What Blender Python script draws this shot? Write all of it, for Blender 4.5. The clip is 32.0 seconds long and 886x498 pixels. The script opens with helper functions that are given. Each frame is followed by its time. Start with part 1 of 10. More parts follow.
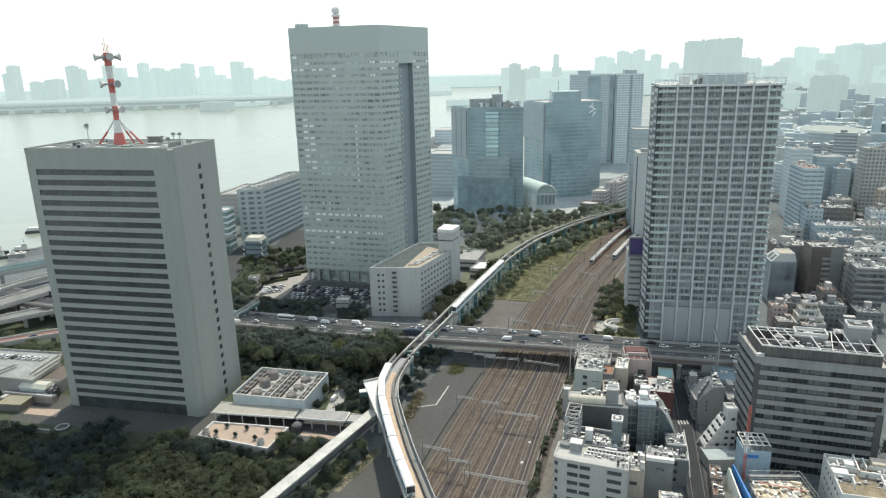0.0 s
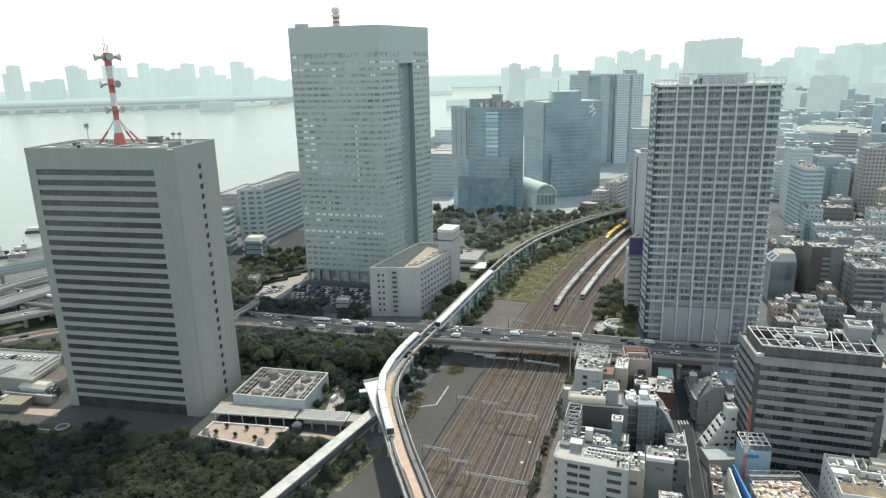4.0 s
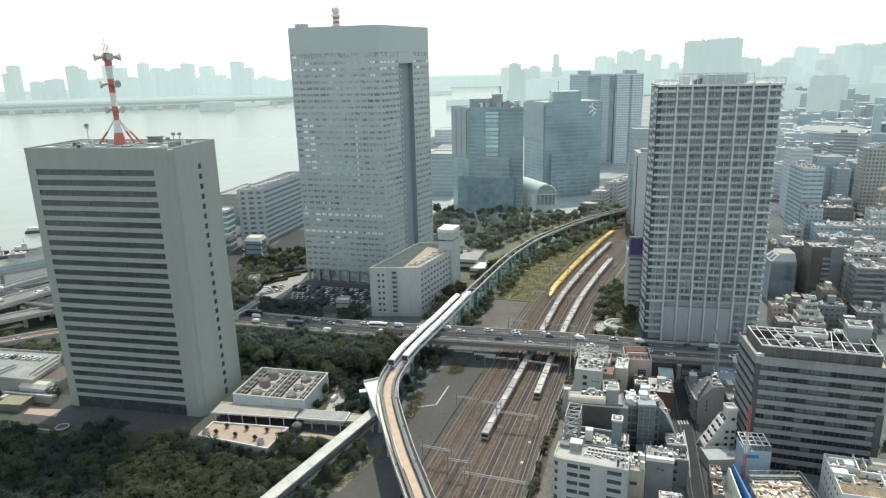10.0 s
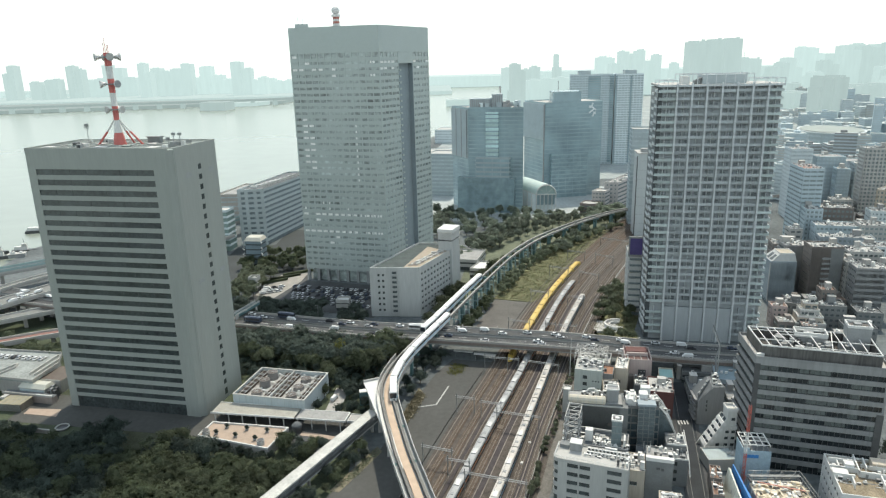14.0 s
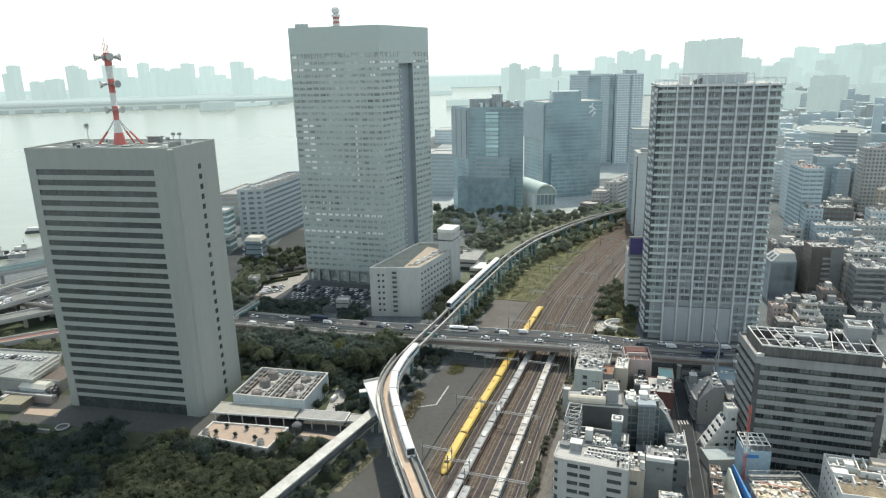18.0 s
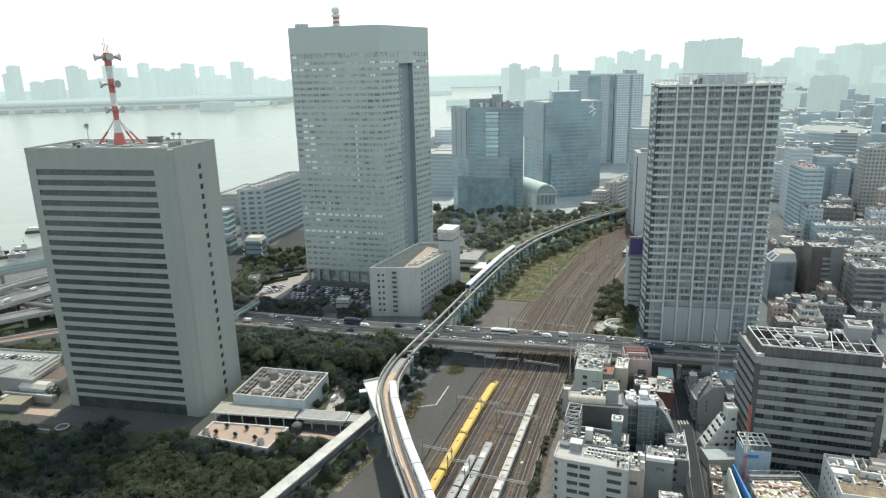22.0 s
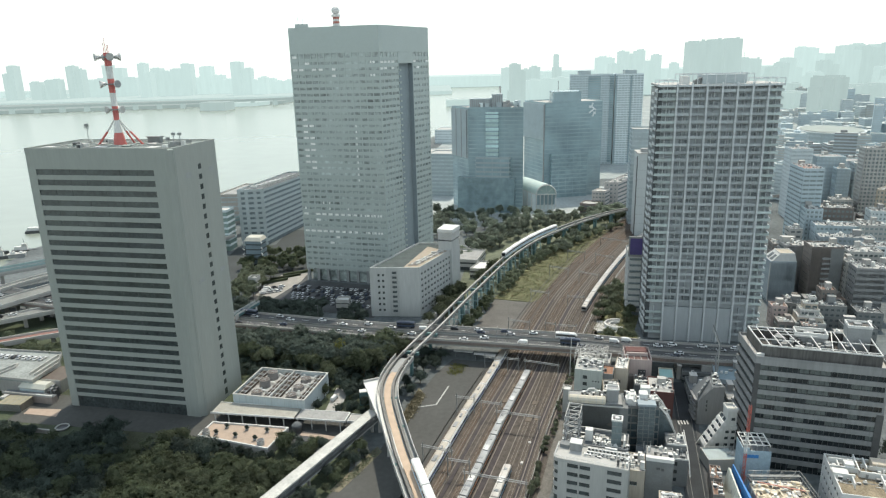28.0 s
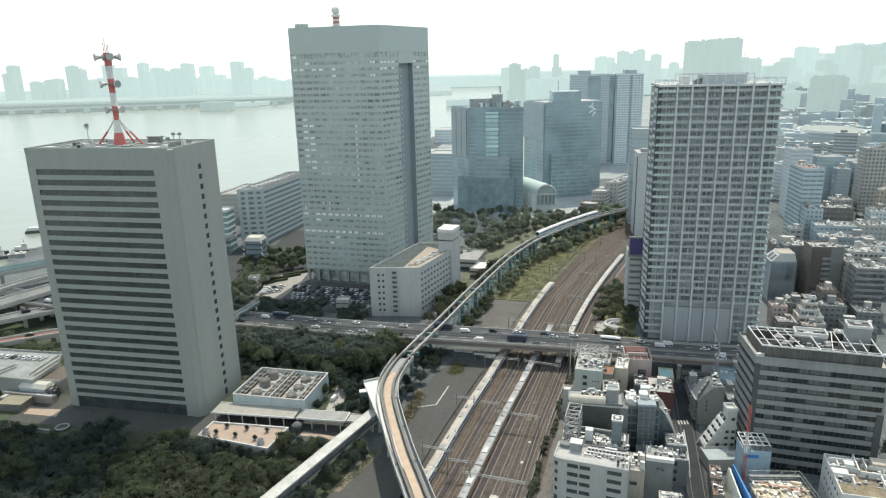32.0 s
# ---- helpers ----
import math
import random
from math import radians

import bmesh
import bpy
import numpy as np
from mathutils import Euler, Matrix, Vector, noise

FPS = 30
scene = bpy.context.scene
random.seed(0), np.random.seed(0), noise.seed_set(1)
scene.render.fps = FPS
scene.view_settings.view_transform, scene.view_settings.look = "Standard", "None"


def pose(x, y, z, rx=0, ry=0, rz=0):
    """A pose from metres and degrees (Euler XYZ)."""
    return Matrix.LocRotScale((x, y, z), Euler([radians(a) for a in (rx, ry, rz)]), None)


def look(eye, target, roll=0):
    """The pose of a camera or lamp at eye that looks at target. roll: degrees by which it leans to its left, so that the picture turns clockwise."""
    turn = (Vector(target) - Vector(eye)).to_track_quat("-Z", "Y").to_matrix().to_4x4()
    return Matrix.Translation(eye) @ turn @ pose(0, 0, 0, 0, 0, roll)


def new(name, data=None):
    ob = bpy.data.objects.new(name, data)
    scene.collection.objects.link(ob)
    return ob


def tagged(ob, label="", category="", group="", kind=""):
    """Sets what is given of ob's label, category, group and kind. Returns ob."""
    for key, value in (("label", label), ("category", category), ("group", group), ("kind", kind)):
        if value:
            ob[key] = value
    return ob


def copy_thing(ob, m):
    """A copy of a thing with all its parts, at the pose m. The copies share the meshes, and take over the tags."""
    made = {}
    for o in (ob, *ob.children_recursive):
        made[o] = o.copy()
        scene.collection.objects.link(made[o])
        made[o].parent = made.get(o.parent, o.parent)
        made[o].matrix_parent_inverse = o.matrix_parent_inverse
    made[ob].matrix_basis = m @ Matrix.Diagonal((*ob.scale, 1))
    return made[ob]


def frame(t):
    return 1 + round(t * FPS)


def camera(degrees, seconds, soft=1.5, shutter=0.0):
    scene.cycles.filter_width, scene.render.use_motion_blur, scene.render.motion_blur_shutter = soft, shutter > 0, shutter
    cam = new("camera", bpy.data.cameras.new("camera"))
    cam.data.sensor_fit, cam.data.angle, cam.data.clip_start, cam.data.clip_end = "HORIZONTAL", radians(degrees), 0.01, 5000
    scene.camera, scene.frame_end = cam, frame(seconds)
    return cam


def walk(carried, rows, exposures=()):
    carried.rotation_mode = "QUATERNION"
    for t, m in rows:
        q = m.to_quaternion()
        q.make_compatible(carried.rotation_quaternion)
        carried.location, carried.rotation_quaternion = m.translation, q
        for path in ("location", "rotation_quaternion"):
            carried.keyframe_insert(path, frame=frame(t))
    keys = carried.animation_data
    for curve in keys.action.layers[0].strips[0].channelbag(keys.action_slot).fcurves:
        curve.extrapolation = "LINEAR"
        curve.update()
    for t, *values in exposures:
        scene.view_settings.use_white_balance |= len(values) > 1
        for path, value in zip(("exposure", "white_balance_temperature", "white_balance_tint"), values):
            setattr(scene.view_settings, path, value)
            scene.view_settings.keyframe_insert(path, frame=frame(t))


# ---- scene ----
cam = camera(66.484, 32.0, soft=1.25)
EYE = (0.0, 0.0, 145.0)
AIM = (0.0, 963.61, 145.0 - 267.3)
VIEW = look(EYE, AIM, -1.3935)
walk(cam, [(0.0, VIEW), (32.0, VIEW)], exposures=[(0.0, 0.24, 6480, 6), (32.0, 0.24, 6480, 6)])

# ---- sky and sun ----
SUN_EL, SUN_AZ = 57.0, 15.5        # degrees; azimuth from +y towards +x
world = bpy.data.worlds.new("world")
scene.world = world
world.use_nodes = True
wt = world.node_tree
sky = wt.nodes.new("ShaderNodeTexSky")
sky.sky_type = "NISHITA"
sky.sun_disc = False
sky.sun_elevation, sky.sun_rotation = radians(SUN_EL), radians(SUN_AZ)
sky.air_density, sky.dust_density, sky.ozone_density, sky.altitude = 1.0, 1.3, 1.0, 100
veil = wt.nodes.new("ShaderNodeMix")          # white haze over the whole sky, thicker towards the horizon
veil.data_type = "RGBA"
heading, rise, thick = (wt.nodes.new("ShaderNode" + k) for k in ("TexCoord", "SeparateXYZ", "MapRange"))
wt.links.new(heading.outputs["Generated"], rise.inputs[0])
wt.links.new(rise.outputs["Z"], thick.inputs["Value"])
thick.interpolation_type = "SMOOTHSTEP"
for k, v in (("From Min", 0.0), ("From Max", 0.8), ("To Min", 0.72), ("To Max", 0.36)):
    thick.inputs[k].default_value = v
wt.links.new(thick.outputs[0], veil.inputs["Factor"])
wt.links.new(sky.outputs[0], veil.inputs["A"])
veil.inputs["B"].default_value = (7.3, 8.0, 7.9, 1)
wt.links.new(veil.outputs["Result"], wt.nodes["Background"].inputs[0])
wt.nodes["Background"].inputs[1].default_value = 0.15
sun = new("sun", bpy.data.lights.new("sun", "SUN"))
sun.data.energy, sun.data.angle, sun.data.color = 3.4, radians(0.8), (1.0, 0.9, 0.76)
sx, sy = math.sin(radians(SUN_AZ)) * math.cos(radians(SUN_EL)), math.cos(radians(SUN_AZ)) * math.cos(radians(SUN_EL))
sun.matrix_world = look((sx * 100, sy * 100, 300 + math.sin(radians(SUN_EL)) * 100), (0, 0, 300))


# ---- materials ----
def mat(name, color, rough=0.8, metal=0.0, vary=0.15, scale=0.3, bump=0.0, spec=0.3, fine=None, piece=0.0, glow=0.0, streak=False):
    """A surface with two scales of variation; piece: change from object to object."""
    m = bpy.data.materials.new(name)
    m.use_nodes = True
    t = m.node_tree
    p = t.nodes["Principled BSDF"]
    p.inputs["Roughness"].default_value = rough
    p.inputs["Metallic"].default_value = metal
    p.inputs["Specular IOR Level"].default_value = spec
    c = (*color, 1.0)
    geo = t.nodes.new("ShaderNodeNewGeometry")
    n1, n2 = t.nodes.new("ShaderNodeTexNoise"), t.nodes.new("ShaderNodeTexNoise")
    n1.inputs["Scale"].default_value, n1.inputs["Detail"].default_value = scale, 4
    n2.inputs["Scale"].default_value, n2.inputs["Detail"].default_value = fine or scale * 9, 3
    mapping = t.nodes.new("ShaderNodeMapping")
    mapping.inputs["Scale"].default_value = (1, 1, 0.12) if streak else (1, 1, 1)
    t.links.new(geo.outputs["Position"], mapping.inputs[0])
    t.links.new(mapping.outputs[0], n1.inputs["Vector"])
    t.links.new(mapping.outputs[0], n2.inputs["Vector"])
    add = t.nodes.new("ShaderNodeMath")
    add.operation = "ADD"
    t.links.new(n1.outputs["Fac"], add.inputs[0])
    t.links.new(n2.outputs["Fac"], add.inputs[1])
    rng = t.nodes.new("ShaderNodeMapRange")
    rng.inputs["From Min"].default_value, rng.inputs["From Max"].default_value = 0.65, 1.35
    rng.inputs["To Min"].default_value, rng.inputs["To Max"].default_value = 1 - vary, 1 + vary
    t.links.new(add.outputs[0], rng.inputs["Value"])
    value = rng.outputs[0]
    if piece:
        info = t.nodes.new("ShaderNodeObjectInfo")
        r2 = t.nodes.new("ShaderNodeMapRange")
        r2.inputs["To Min"].default_value, r2.inputs["To Max"].default_value = 1 - piece, 1 + piece
        t.links.new(info.outputs["Random"], r2.inputs["Value"])
        mu = t.nodes.new("ShaderNodeMath")
        mu.operation = "MULTIPLY"
        t.links.new(value, mu.inputs[0])
        t.links.new(r2.outputs[0], mu.inputs[1])
        value = mu.outputs[0]
    hsv = t.nodes.new("ShaderNodeHueSaturation")
    hsv.inputs["Color"].default_value = c
    t.links.new(value, hsv.inputs["Value"])
    t.links.new(hsv.outputs[0], p.inputs["Base Color"])
    if bump:
        b = t.nodes.new("ShaderNodeBump")
        b.inputs["Strength"].default_value, b.inputs["Distance"].default_value = bump, 0.1
        t.links.new(n2.outputs["Fac"], b.inputs["Height"])
        t.links.new(b.outputs[0], p.inputs["Normal"])
    if glow:
        t.links.new(hsv.outputs[0], p.inputs["Emission Color"])
        p.inputs["Emission Strength"].default_value = glow
    return m


# ---- mesh helpers ----
CUBE = [(0, 3, 2, 1), (4, 5, 6, 7), (0, 1, 5, 4), (1, 2, 6, 5), (2, 3, 7, 6), (3, 0, 4, 7)]


def boxes(rows, name="boxes"):
    """One mesh of boxes (x0, y0, z0, x1, y1, z1)."""
    v, f = [], []
    for a, b, c, d, e, g in rows:
        k = len(v)
        v += [(a, b, c), (d, b, c), (d, e, c), (a, e, c), (a, b, g), (d, b, g), (d, e, g), (a, e, g)]
        f += [tuple(k + i for i in q) for q in CUBE]
    me = bpy.data.meshes.new(name)
    me.from_pydata(v, [], f)
    return me


def prism(poly, z0, z1, name="prism", top=None):
    """A polygon (counter-clockwise) raised from z0 to z1; top: another outline for the upper face."""
    n = len(poly)
    v = [(x, y, z0) for x, y in poly] + [(x, y, z1) for x, y in (top or poly)]
    f = [tuple(range(n - 1, -1, -1)), tuple(range(n, 2 * n))] + [(i, (i + 1) % n, n + (i + 1) % n, n + i) for i in range(n)]
    me = bpy.data.meshes.new(name)
    me.from_pydata(v, [], f)
    return me


def tube(points, r, sides=6, name="tube", ends=True):
    """A tube along points; r: one radius or one for each point."""
    v, f = [], []
    n = len(points)
    rs = r if isinstance(r, (list, tuple)) else [r] * n
    P = [Vector(p) for p in points]
    for i in range(n):
        d = (P[min(i + 1, n - 1)] - P[max(i - 1, 0)]).normalized()
        a = d.cross(Vector((0, 0, 1)) if abs(d.z) < 0.95 else Vector((1, 0, 0))).normalized()
        b = d.cross(a)
        for k in range(sides):
            w = 2 * math.pi * (k + 0.5) / sides
            v.append(tuple(P[i] + (a * math.cos(w) + b * math.sin(w)) * rs[i]))
    for i in range(n - 1):
        for k in range(sides):
            j = (k + 1) % sides
            f.append((i * sides + k, (i + 1) * sides + k, (i + 1) * sides + j, i * sides + j))
    if ends:
        f += [tuple(range(sides)), tuple(range(n * sides - 1, (n - 1) * sides - 1, -1))]
    me = bpy.data.meshes.new(name)
    me.from_pydata(v, [], f)
    return me


def merge(meshes, name="merged"):
    v, f = [], []
    for me in meshes:
        k = len(v)
        v += [tuple(q.co) for q in me.vertices]
        f += [tuple(k + i for i in q.vertices) for q in me.polygons]
    me = bpy.data.meshes.new(name)
    me.from_pydata(v, [], f)
    return me


def strip(path, profile, name="strip"):
    """Sweeps a closed profile of (offset to the right, height) along plan points (x, y, z)."""
    n, m = len(path), len(profile)
    v, f = [], []
    for i, (x, y, z) in enumerate(path):
        a, b = path[max(i - 1, 0)], path[min(i + 1, n - 1)]
        dx, dy = b[0] - a[0], b[1] - a[1]
        d = math.hypot(dx, dy)
        for o, h in profile:
            v.append((x + dy / d * o, y - dx / d * o, z + h))
    for i in range(n - 1):
        for k in range(m):
            j = (k + 1) % m
            f.append((i * m + k, i * m + j, (i + 1) * m + j, (i + 1) * m + k))
    f += [tuple(range(m - 1, -1, -1)), tuple(range((n - 1) * m, n * m))]
    me = bpy.data.meshes.new(name)
    me.from_pydata(v, [], f)
    return me


def rect(o0, o1, h0, h1):
    return [(o0, h0), (o1, h0), (o1, h1), (o0, h1)]


def curve(points, step=5.0):
    """A smooth run of plan points through the given ones, evenly spaced, and its lengths."""
    P = [Vector((*p, 0)) if len(p) == 2 else Vector(p) for p in points]
    P = [P[0] * 2 - P[1]] + P + [P[-1] * 2 - P[-2]]
    out = []
    for i in range(1, len(P) - 2):
        n = 16
        for k in range(n):
            t = k / n
            a, b, c, d = P[i - 1], P[i], P[i + 1], P[i + 2]
            out.append(0.5 * (2 * b + (c - a) * t + (2 * a - 5 * b + 4 * c - d) * t * t + (3 * b - a - 3 * c + d) * t ** 3))
    out.append(P[-2])
    res, rest = [out[0]], 0.0
    for a, b in zip(out, out[1:]):
        d = (b - a).length
        s = step - rest
        while s <= d:
            res.append(a.lerp(b, s / d))
            s += step
        rest = (rest + d) % step
    res.append(out[-1])
    return [tuple(p) for p in res]


def offset(path, o):
    out = []
    for i, (x, y, z) in enumerate(path):
        a, b = path[max(i - 1, 0)], path[min(i + 1, len(path) - 1)]
        dx, dy = b[0] - a[0], b[1] - a[1]
        d = math.hypot(dx, dy)
        out.append((x + dy / d * o, y - dx / d * o, z))
    return out


def along(path, s):
    """The place and heading s metres along a run of points (straight on past both ends)."""
    for i, (a, b) in enumerate(zip(path, path[1:])):
        d = math.dist(a, b)
        if s <= d or i == len(path) - 2:
            break
        s -= d
    k = s / d
    return [a[j] + (b[j] - a[j]) * k for j in range(3)], math.atan2(b[1] - a[1], b[0] - a[0])


def part(name, me, material, parent=None, label="", m=None):
    """Links a mesh as one object, under a thing if given."""
    if material and not me.materials:
        me.materials.append(material)
    ob = new(name, me)
    if parent:
        ob.parent = parent
    if m is not None:
        ob.matrix_basis = m
    if label:
        ob["label"] = label
    return ob


def thing(name, label, category, m=None, group="", kind="", me=None, material=None):
    ob = new(name, me)
    if me and material and not me.materials:
        me.materials.append(material)
    if m is not None:
        ob.matrix_basis = m
    return tagged(ob, label, category, group, kind)

# ---- palette ----
ASPHALT = mat("asphalt", (0.075, 0.078, 0.08), 0.9, vary=0.3, scale=0.12, fine=2.0)
CITY = mat("city_ground", (0.118, 0.133, 0.136), 0.95, vary=0.4, scale=0.03, fine=0.4)
BALLAST = mat("ballast", (0.088, 0.076, 0.066), 0.95, vary=0.5, scale=0.35, fine=3.0, bump=0.4)
LOT = mat("old_asphalt", (0.078, 0.079, 0.075), 0.9, vary=0.17, scale=0.04, fine=0.5)
GRASS = mat("rough_grass", (0.13, 0.132, 0.072), 0.95, vary=0.5, scale=0.09, fine=0.9, bump=0.5)
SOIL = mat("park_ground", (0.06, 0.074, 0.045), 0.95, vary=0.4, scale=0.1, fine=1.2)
CONCRETE = mat("concrete", (0.36, 0.35, 0.33), 0.85, vary=0.15, scale=0.15, fine=2.0, streak=True)
PALE = mat("pale_concrete", (0.42, 0.415, 0.395), 0.8, vary=0.1, scale=0.2, fine=2.0)
WHITE = mat("white_paint", (0.62, 0.62, 0.6), 0.6, vary=0.08, scale=0.3)
GREYP = mat("grey_paint", (0.3, 0.31, 0.31), 0.6, vary=0.12, scale=0.3)
STEEL = mat("galvanised_steel", (0.24, 0.25, 0.25), 0.5, 0.3, vary=0.12, scale=0.5)
DARK = mat("dark_metal", (0.1, 0.103, 0.106), 0.5, 0.3, vary=0.2, scale=0.5)
RAIL = mat("rail_steel", (0.23, 0.215, 0.2), 0.5, 0.5, vary=0.2, scale=0.5)
GLASS = mat("dark_window_glass", (0.06, 0.07, 0.07), 0.1, 0.0, vary=0.45, scale=0.12, fine=0.9, spec=0.6)
TAN = mat("tan_granite", (0.304, 0.322, 0.298), 0.7, vary=0.06, scale=0.15, fine=1.5, streak=True)
WATER = mat("bay_water", (0.25, 0.28, 0.235), 0.22, vary=0.06, scale=0.002, fine=0.03, bump=0.03, spec=0.5)


def shrink(poly, d):
    """A convex outline (counter-clockwise) drawn in by d."""
    n, out = len(poly), []
    for i in range(n):
        p, q, r = Vector(poly[i - 1]), Vector(poly[i]), Vector(poly[(i + 1) % n])
        a, b = (q - p).normalized(), (r - q).normalized()
        na, nb = Vector((-a.y, a.x)), Vector((-b.y, b.x))
        k = d / max(0.2, 1 + na.dot(nb))
        out.append(tuple(q + (na + nb) * k))
    return out


def quad(x, y, yaw, w, d):
    """A rectangle with its near left corner at x, y, counter-clockwise."""
    c, s = math.cos(radians(yaw)), math.sin(radians(yaw))
    return [(x + a * c - b * s, y + a * s + b * c) for a, b in ((0, 0), (w, 0), (w, d), (0, d))]


def building(name, label, poly, h, floors, wall, glass=None, sill=0.5, rib=0.25, piers=(), pier_w=0.5, blank=(), base=0.0,
             roof=None, parapet=1.1, category="building", group="", top_blank=0.0, z0=0.0, far=False):
    """A house of floor bands round a recessed glazed core; piers: (side, spacing); blank: sides closed by a wall."""
    glass, roof = glass or GLASS, roof or PALE
    ox, oy = poly[0]
    loc = [(x - ox, y - oy) for x, y in poly]
    ob = thing(name, label, category, pose(ox, oy, z0), group)
    inner = shrink(loc, rib)
    part("glazing", prism(inner, 0, h - 0.3), glass, ob)
    fh = (h - base - top_blank) / floors
    band = prism(loc, -fh * sill / 2, fh * sill / 2)
    if far:
        tagged(part("floor_band", merge([prism(loc, base + fh * i - fh * sill / 2, base + fh * i + fh * sill / 2) for i in range(floors)] + [prism(loc, h - fh * sill / 2, h)]), wall, ob), kind="stuff")
    else:
        for i in range(floors):
            if base > 0 or i > 0:
                part("spandrel", band, wall, ob, m=pose(0, 0, base + fh * i))
    if not far:
        part("cornice", prism(loc, h - top_blank - fh * sill / 2, h), wall, ob)
    if base > 0:
        part("plinth", prism(shrink(loc, 0.1), 0, base), wall, ob)
    outer, inn = loc, shrink(loc, 0.3)
    n = len(loc)
    rows = []
    for i in range(n):
        j = (i + 1) % n
        rows.append(prism([outer[i], outer[j], inn[j], inn[i]], h, h + parapet))
    part("parapet", merge(rows), wall, ob)
    part("roof", prism(shrink(loc, 0.3), h, h + 0.08), roof, ob)
    for side, gap in piers:
        a, b = Vector(loc[side]), Vector(loc[(side + 1) % n])
        L = (b - a).length
        k = max(1, round(L / gap))
        ang = math.degrees(math.atan2(b.y - a.y, b.x - a.x))
        me = boxes([(-pier_w / 2, 0.02, 0, pier_w / 2, rib + 0.05, h - 0.5)])
        spots = [(min(max(L * i / k, pier_w / 2 + 0.02), L - pier_w / 2 - 0.02)) for i in range(k + 1)]
        if far:
            wallpiece = []
            for s in spots:
                q = me.copy()
                q.transform(pose(*(a + (b - a) * (s / L)), 0, 0, 0, ang))
                wallpiece.append(q)
            tagged(part("pier", merge(wallpiece), wall, ob), kind="stuff")
        else:
            for s in spots:
                part("pier", me, wall, ob, m=pose(*(a + (b - a) * (s / L)), 0, 0, 0, ang))
    for side in blank:
        a, b, c, d = loc[side], loc[(side + 1) % n], inner[(side + 1) % n], inner[side]
        part("wall", prism([a, b, c, d], 0, h - 0.2), wall, ob)
    return ob



# ---- ground and water ----
LAND = [(-700, -1000), (4900, -1000), (4900, 4900), (420, 4900), (230, 2600), (60, 1700), (-40, 1250), (-130, 1000), (-250, 850), (-262, 815), (-300, 690), (-348, 556), (-340, 480)]
tagged(part("ground", prism(LAND, -3, 0), CITY), "grey-brown city ground of streets and plots", "ground", kind="structure")
tagged(part("water", prism([(-4900, -1000), (4900, -1000), (4900, 4950), (-4900, 4950)], -4, -2), WATER), "pale hazy water of a calm bay", "water", kind="structure")
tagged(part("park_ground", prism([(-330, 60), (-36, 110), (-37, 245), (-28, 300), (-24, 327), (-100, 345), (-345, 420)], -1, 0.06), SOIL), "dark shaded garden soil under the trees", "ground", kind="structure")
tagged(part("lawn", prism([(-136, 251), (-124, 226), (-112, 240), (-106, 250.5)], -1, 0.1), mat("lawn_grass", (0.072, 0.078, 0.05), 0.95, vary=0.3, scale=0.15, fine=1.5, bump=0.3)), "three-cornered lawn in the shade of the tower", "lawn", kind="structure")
tagged(part("verge", prism([(31, 402), (54, 394), (63, 402), (80, 447), (102, 492), (133, 545), (150, 575), (128, 566), (100, 534), (70, 488)], -1, 0.3), GRASS), "yellow-green rough grass beside the tracks", "grass", kind="structure")
# haze over the tree belt put into a paler ground colour
tagged(part("park_ground", prism([(6, 400), (40, 410), (70, 490), (100, 537), (128, 570), (165, 610), (150, 640), (100, 640), (40, 560), (20, 500)], -1, 0.1), mat("hazed_grass", (0.13, 0.145, 0.1), 0.95, vary=0.4, scale=0.1, fine=1.0)), "soil under the belt of trees beside the monorail", "ground", kind="structure")
tagged(part("yard", prism([(-50, 175), (-24, 175), (-2, 233), (8, 262), (24, 309), (4, 314), (-4, 300), (-18, 262), (-26.5, 232), (-39, 210), (-57, 178)], -1, 0.12), LOT), "empty grey asphalt yard beside the railway", "yard", kind="structure")
tagged(part("yard", prism([(16, 352), (42, 343), (54, 393), (32, 401)], -1, 0.12), mat("gravel_lot", (0.12, 0.115, 0.106), 0.95, vary=0.35, scale=0.1, fine=1.5)), "empty worn asphalt yard beyond the road", "yard", kind="structure")
tagged(part("forecourt", prism([(-128, 408), (-42, 374), (-36, 432), (-95, 449), (-98, 466), (-118, 466)], -1, 0.1), ASPHALT), "asphalt car park before the office tower", "car park", kind="structure")
tagged(part("forecourt", prism([(-124, 420), (-110, 414), (-99, 447), (-97.6, 466), (-116, 464)], -1, 0.16), mat("sandy_paving", (0.3, 0.285, 0.26), 0.9, vary=0.25, scale=0.2, fine=1.5)), "pale paved strip beside the car park", "pavement", kind="structure")
tagged(part("pavement", prism([(-190, 262), (-104, 246), (-62, 238), (-36, 243), (-38, 258), (-98, 268), (-190, 288)], -1, 0.14), LOT), "grey paved terrace round the office tower", "pavement", kind="structure")
tagged(part("verge", prism([(70, 335), (102, 327), (104, 345), (112, 365), (120, 420), (108, 414), (92, 380)], -1, 0.2), GRASS), "planted verge between tracks and tower", "verge", kind="structure")
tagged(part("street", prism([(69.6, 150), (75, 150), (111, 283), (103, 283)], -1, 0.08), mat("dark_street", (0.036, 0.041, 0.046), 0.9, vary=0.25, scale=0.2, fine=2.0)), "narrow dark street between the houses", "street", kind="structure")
for side in (0, 1):
    x0, x1 = (68.2, 101.6) if side == 0 else (75.0, 111.0)
    tagged(part("pavement", prism([(x0, 150), (x0 + 1.4, 150), (x1 + 1.4, 283), (x1, 283)], -1, 0.2), ASPHALT), "narrow kerbed pavement beside the street", "pavement", kind="structure")
STREETLINE = mat("street_paint", (0.2, 0.2, 0.19), 0.8, vary=0.25, scale=0.8)
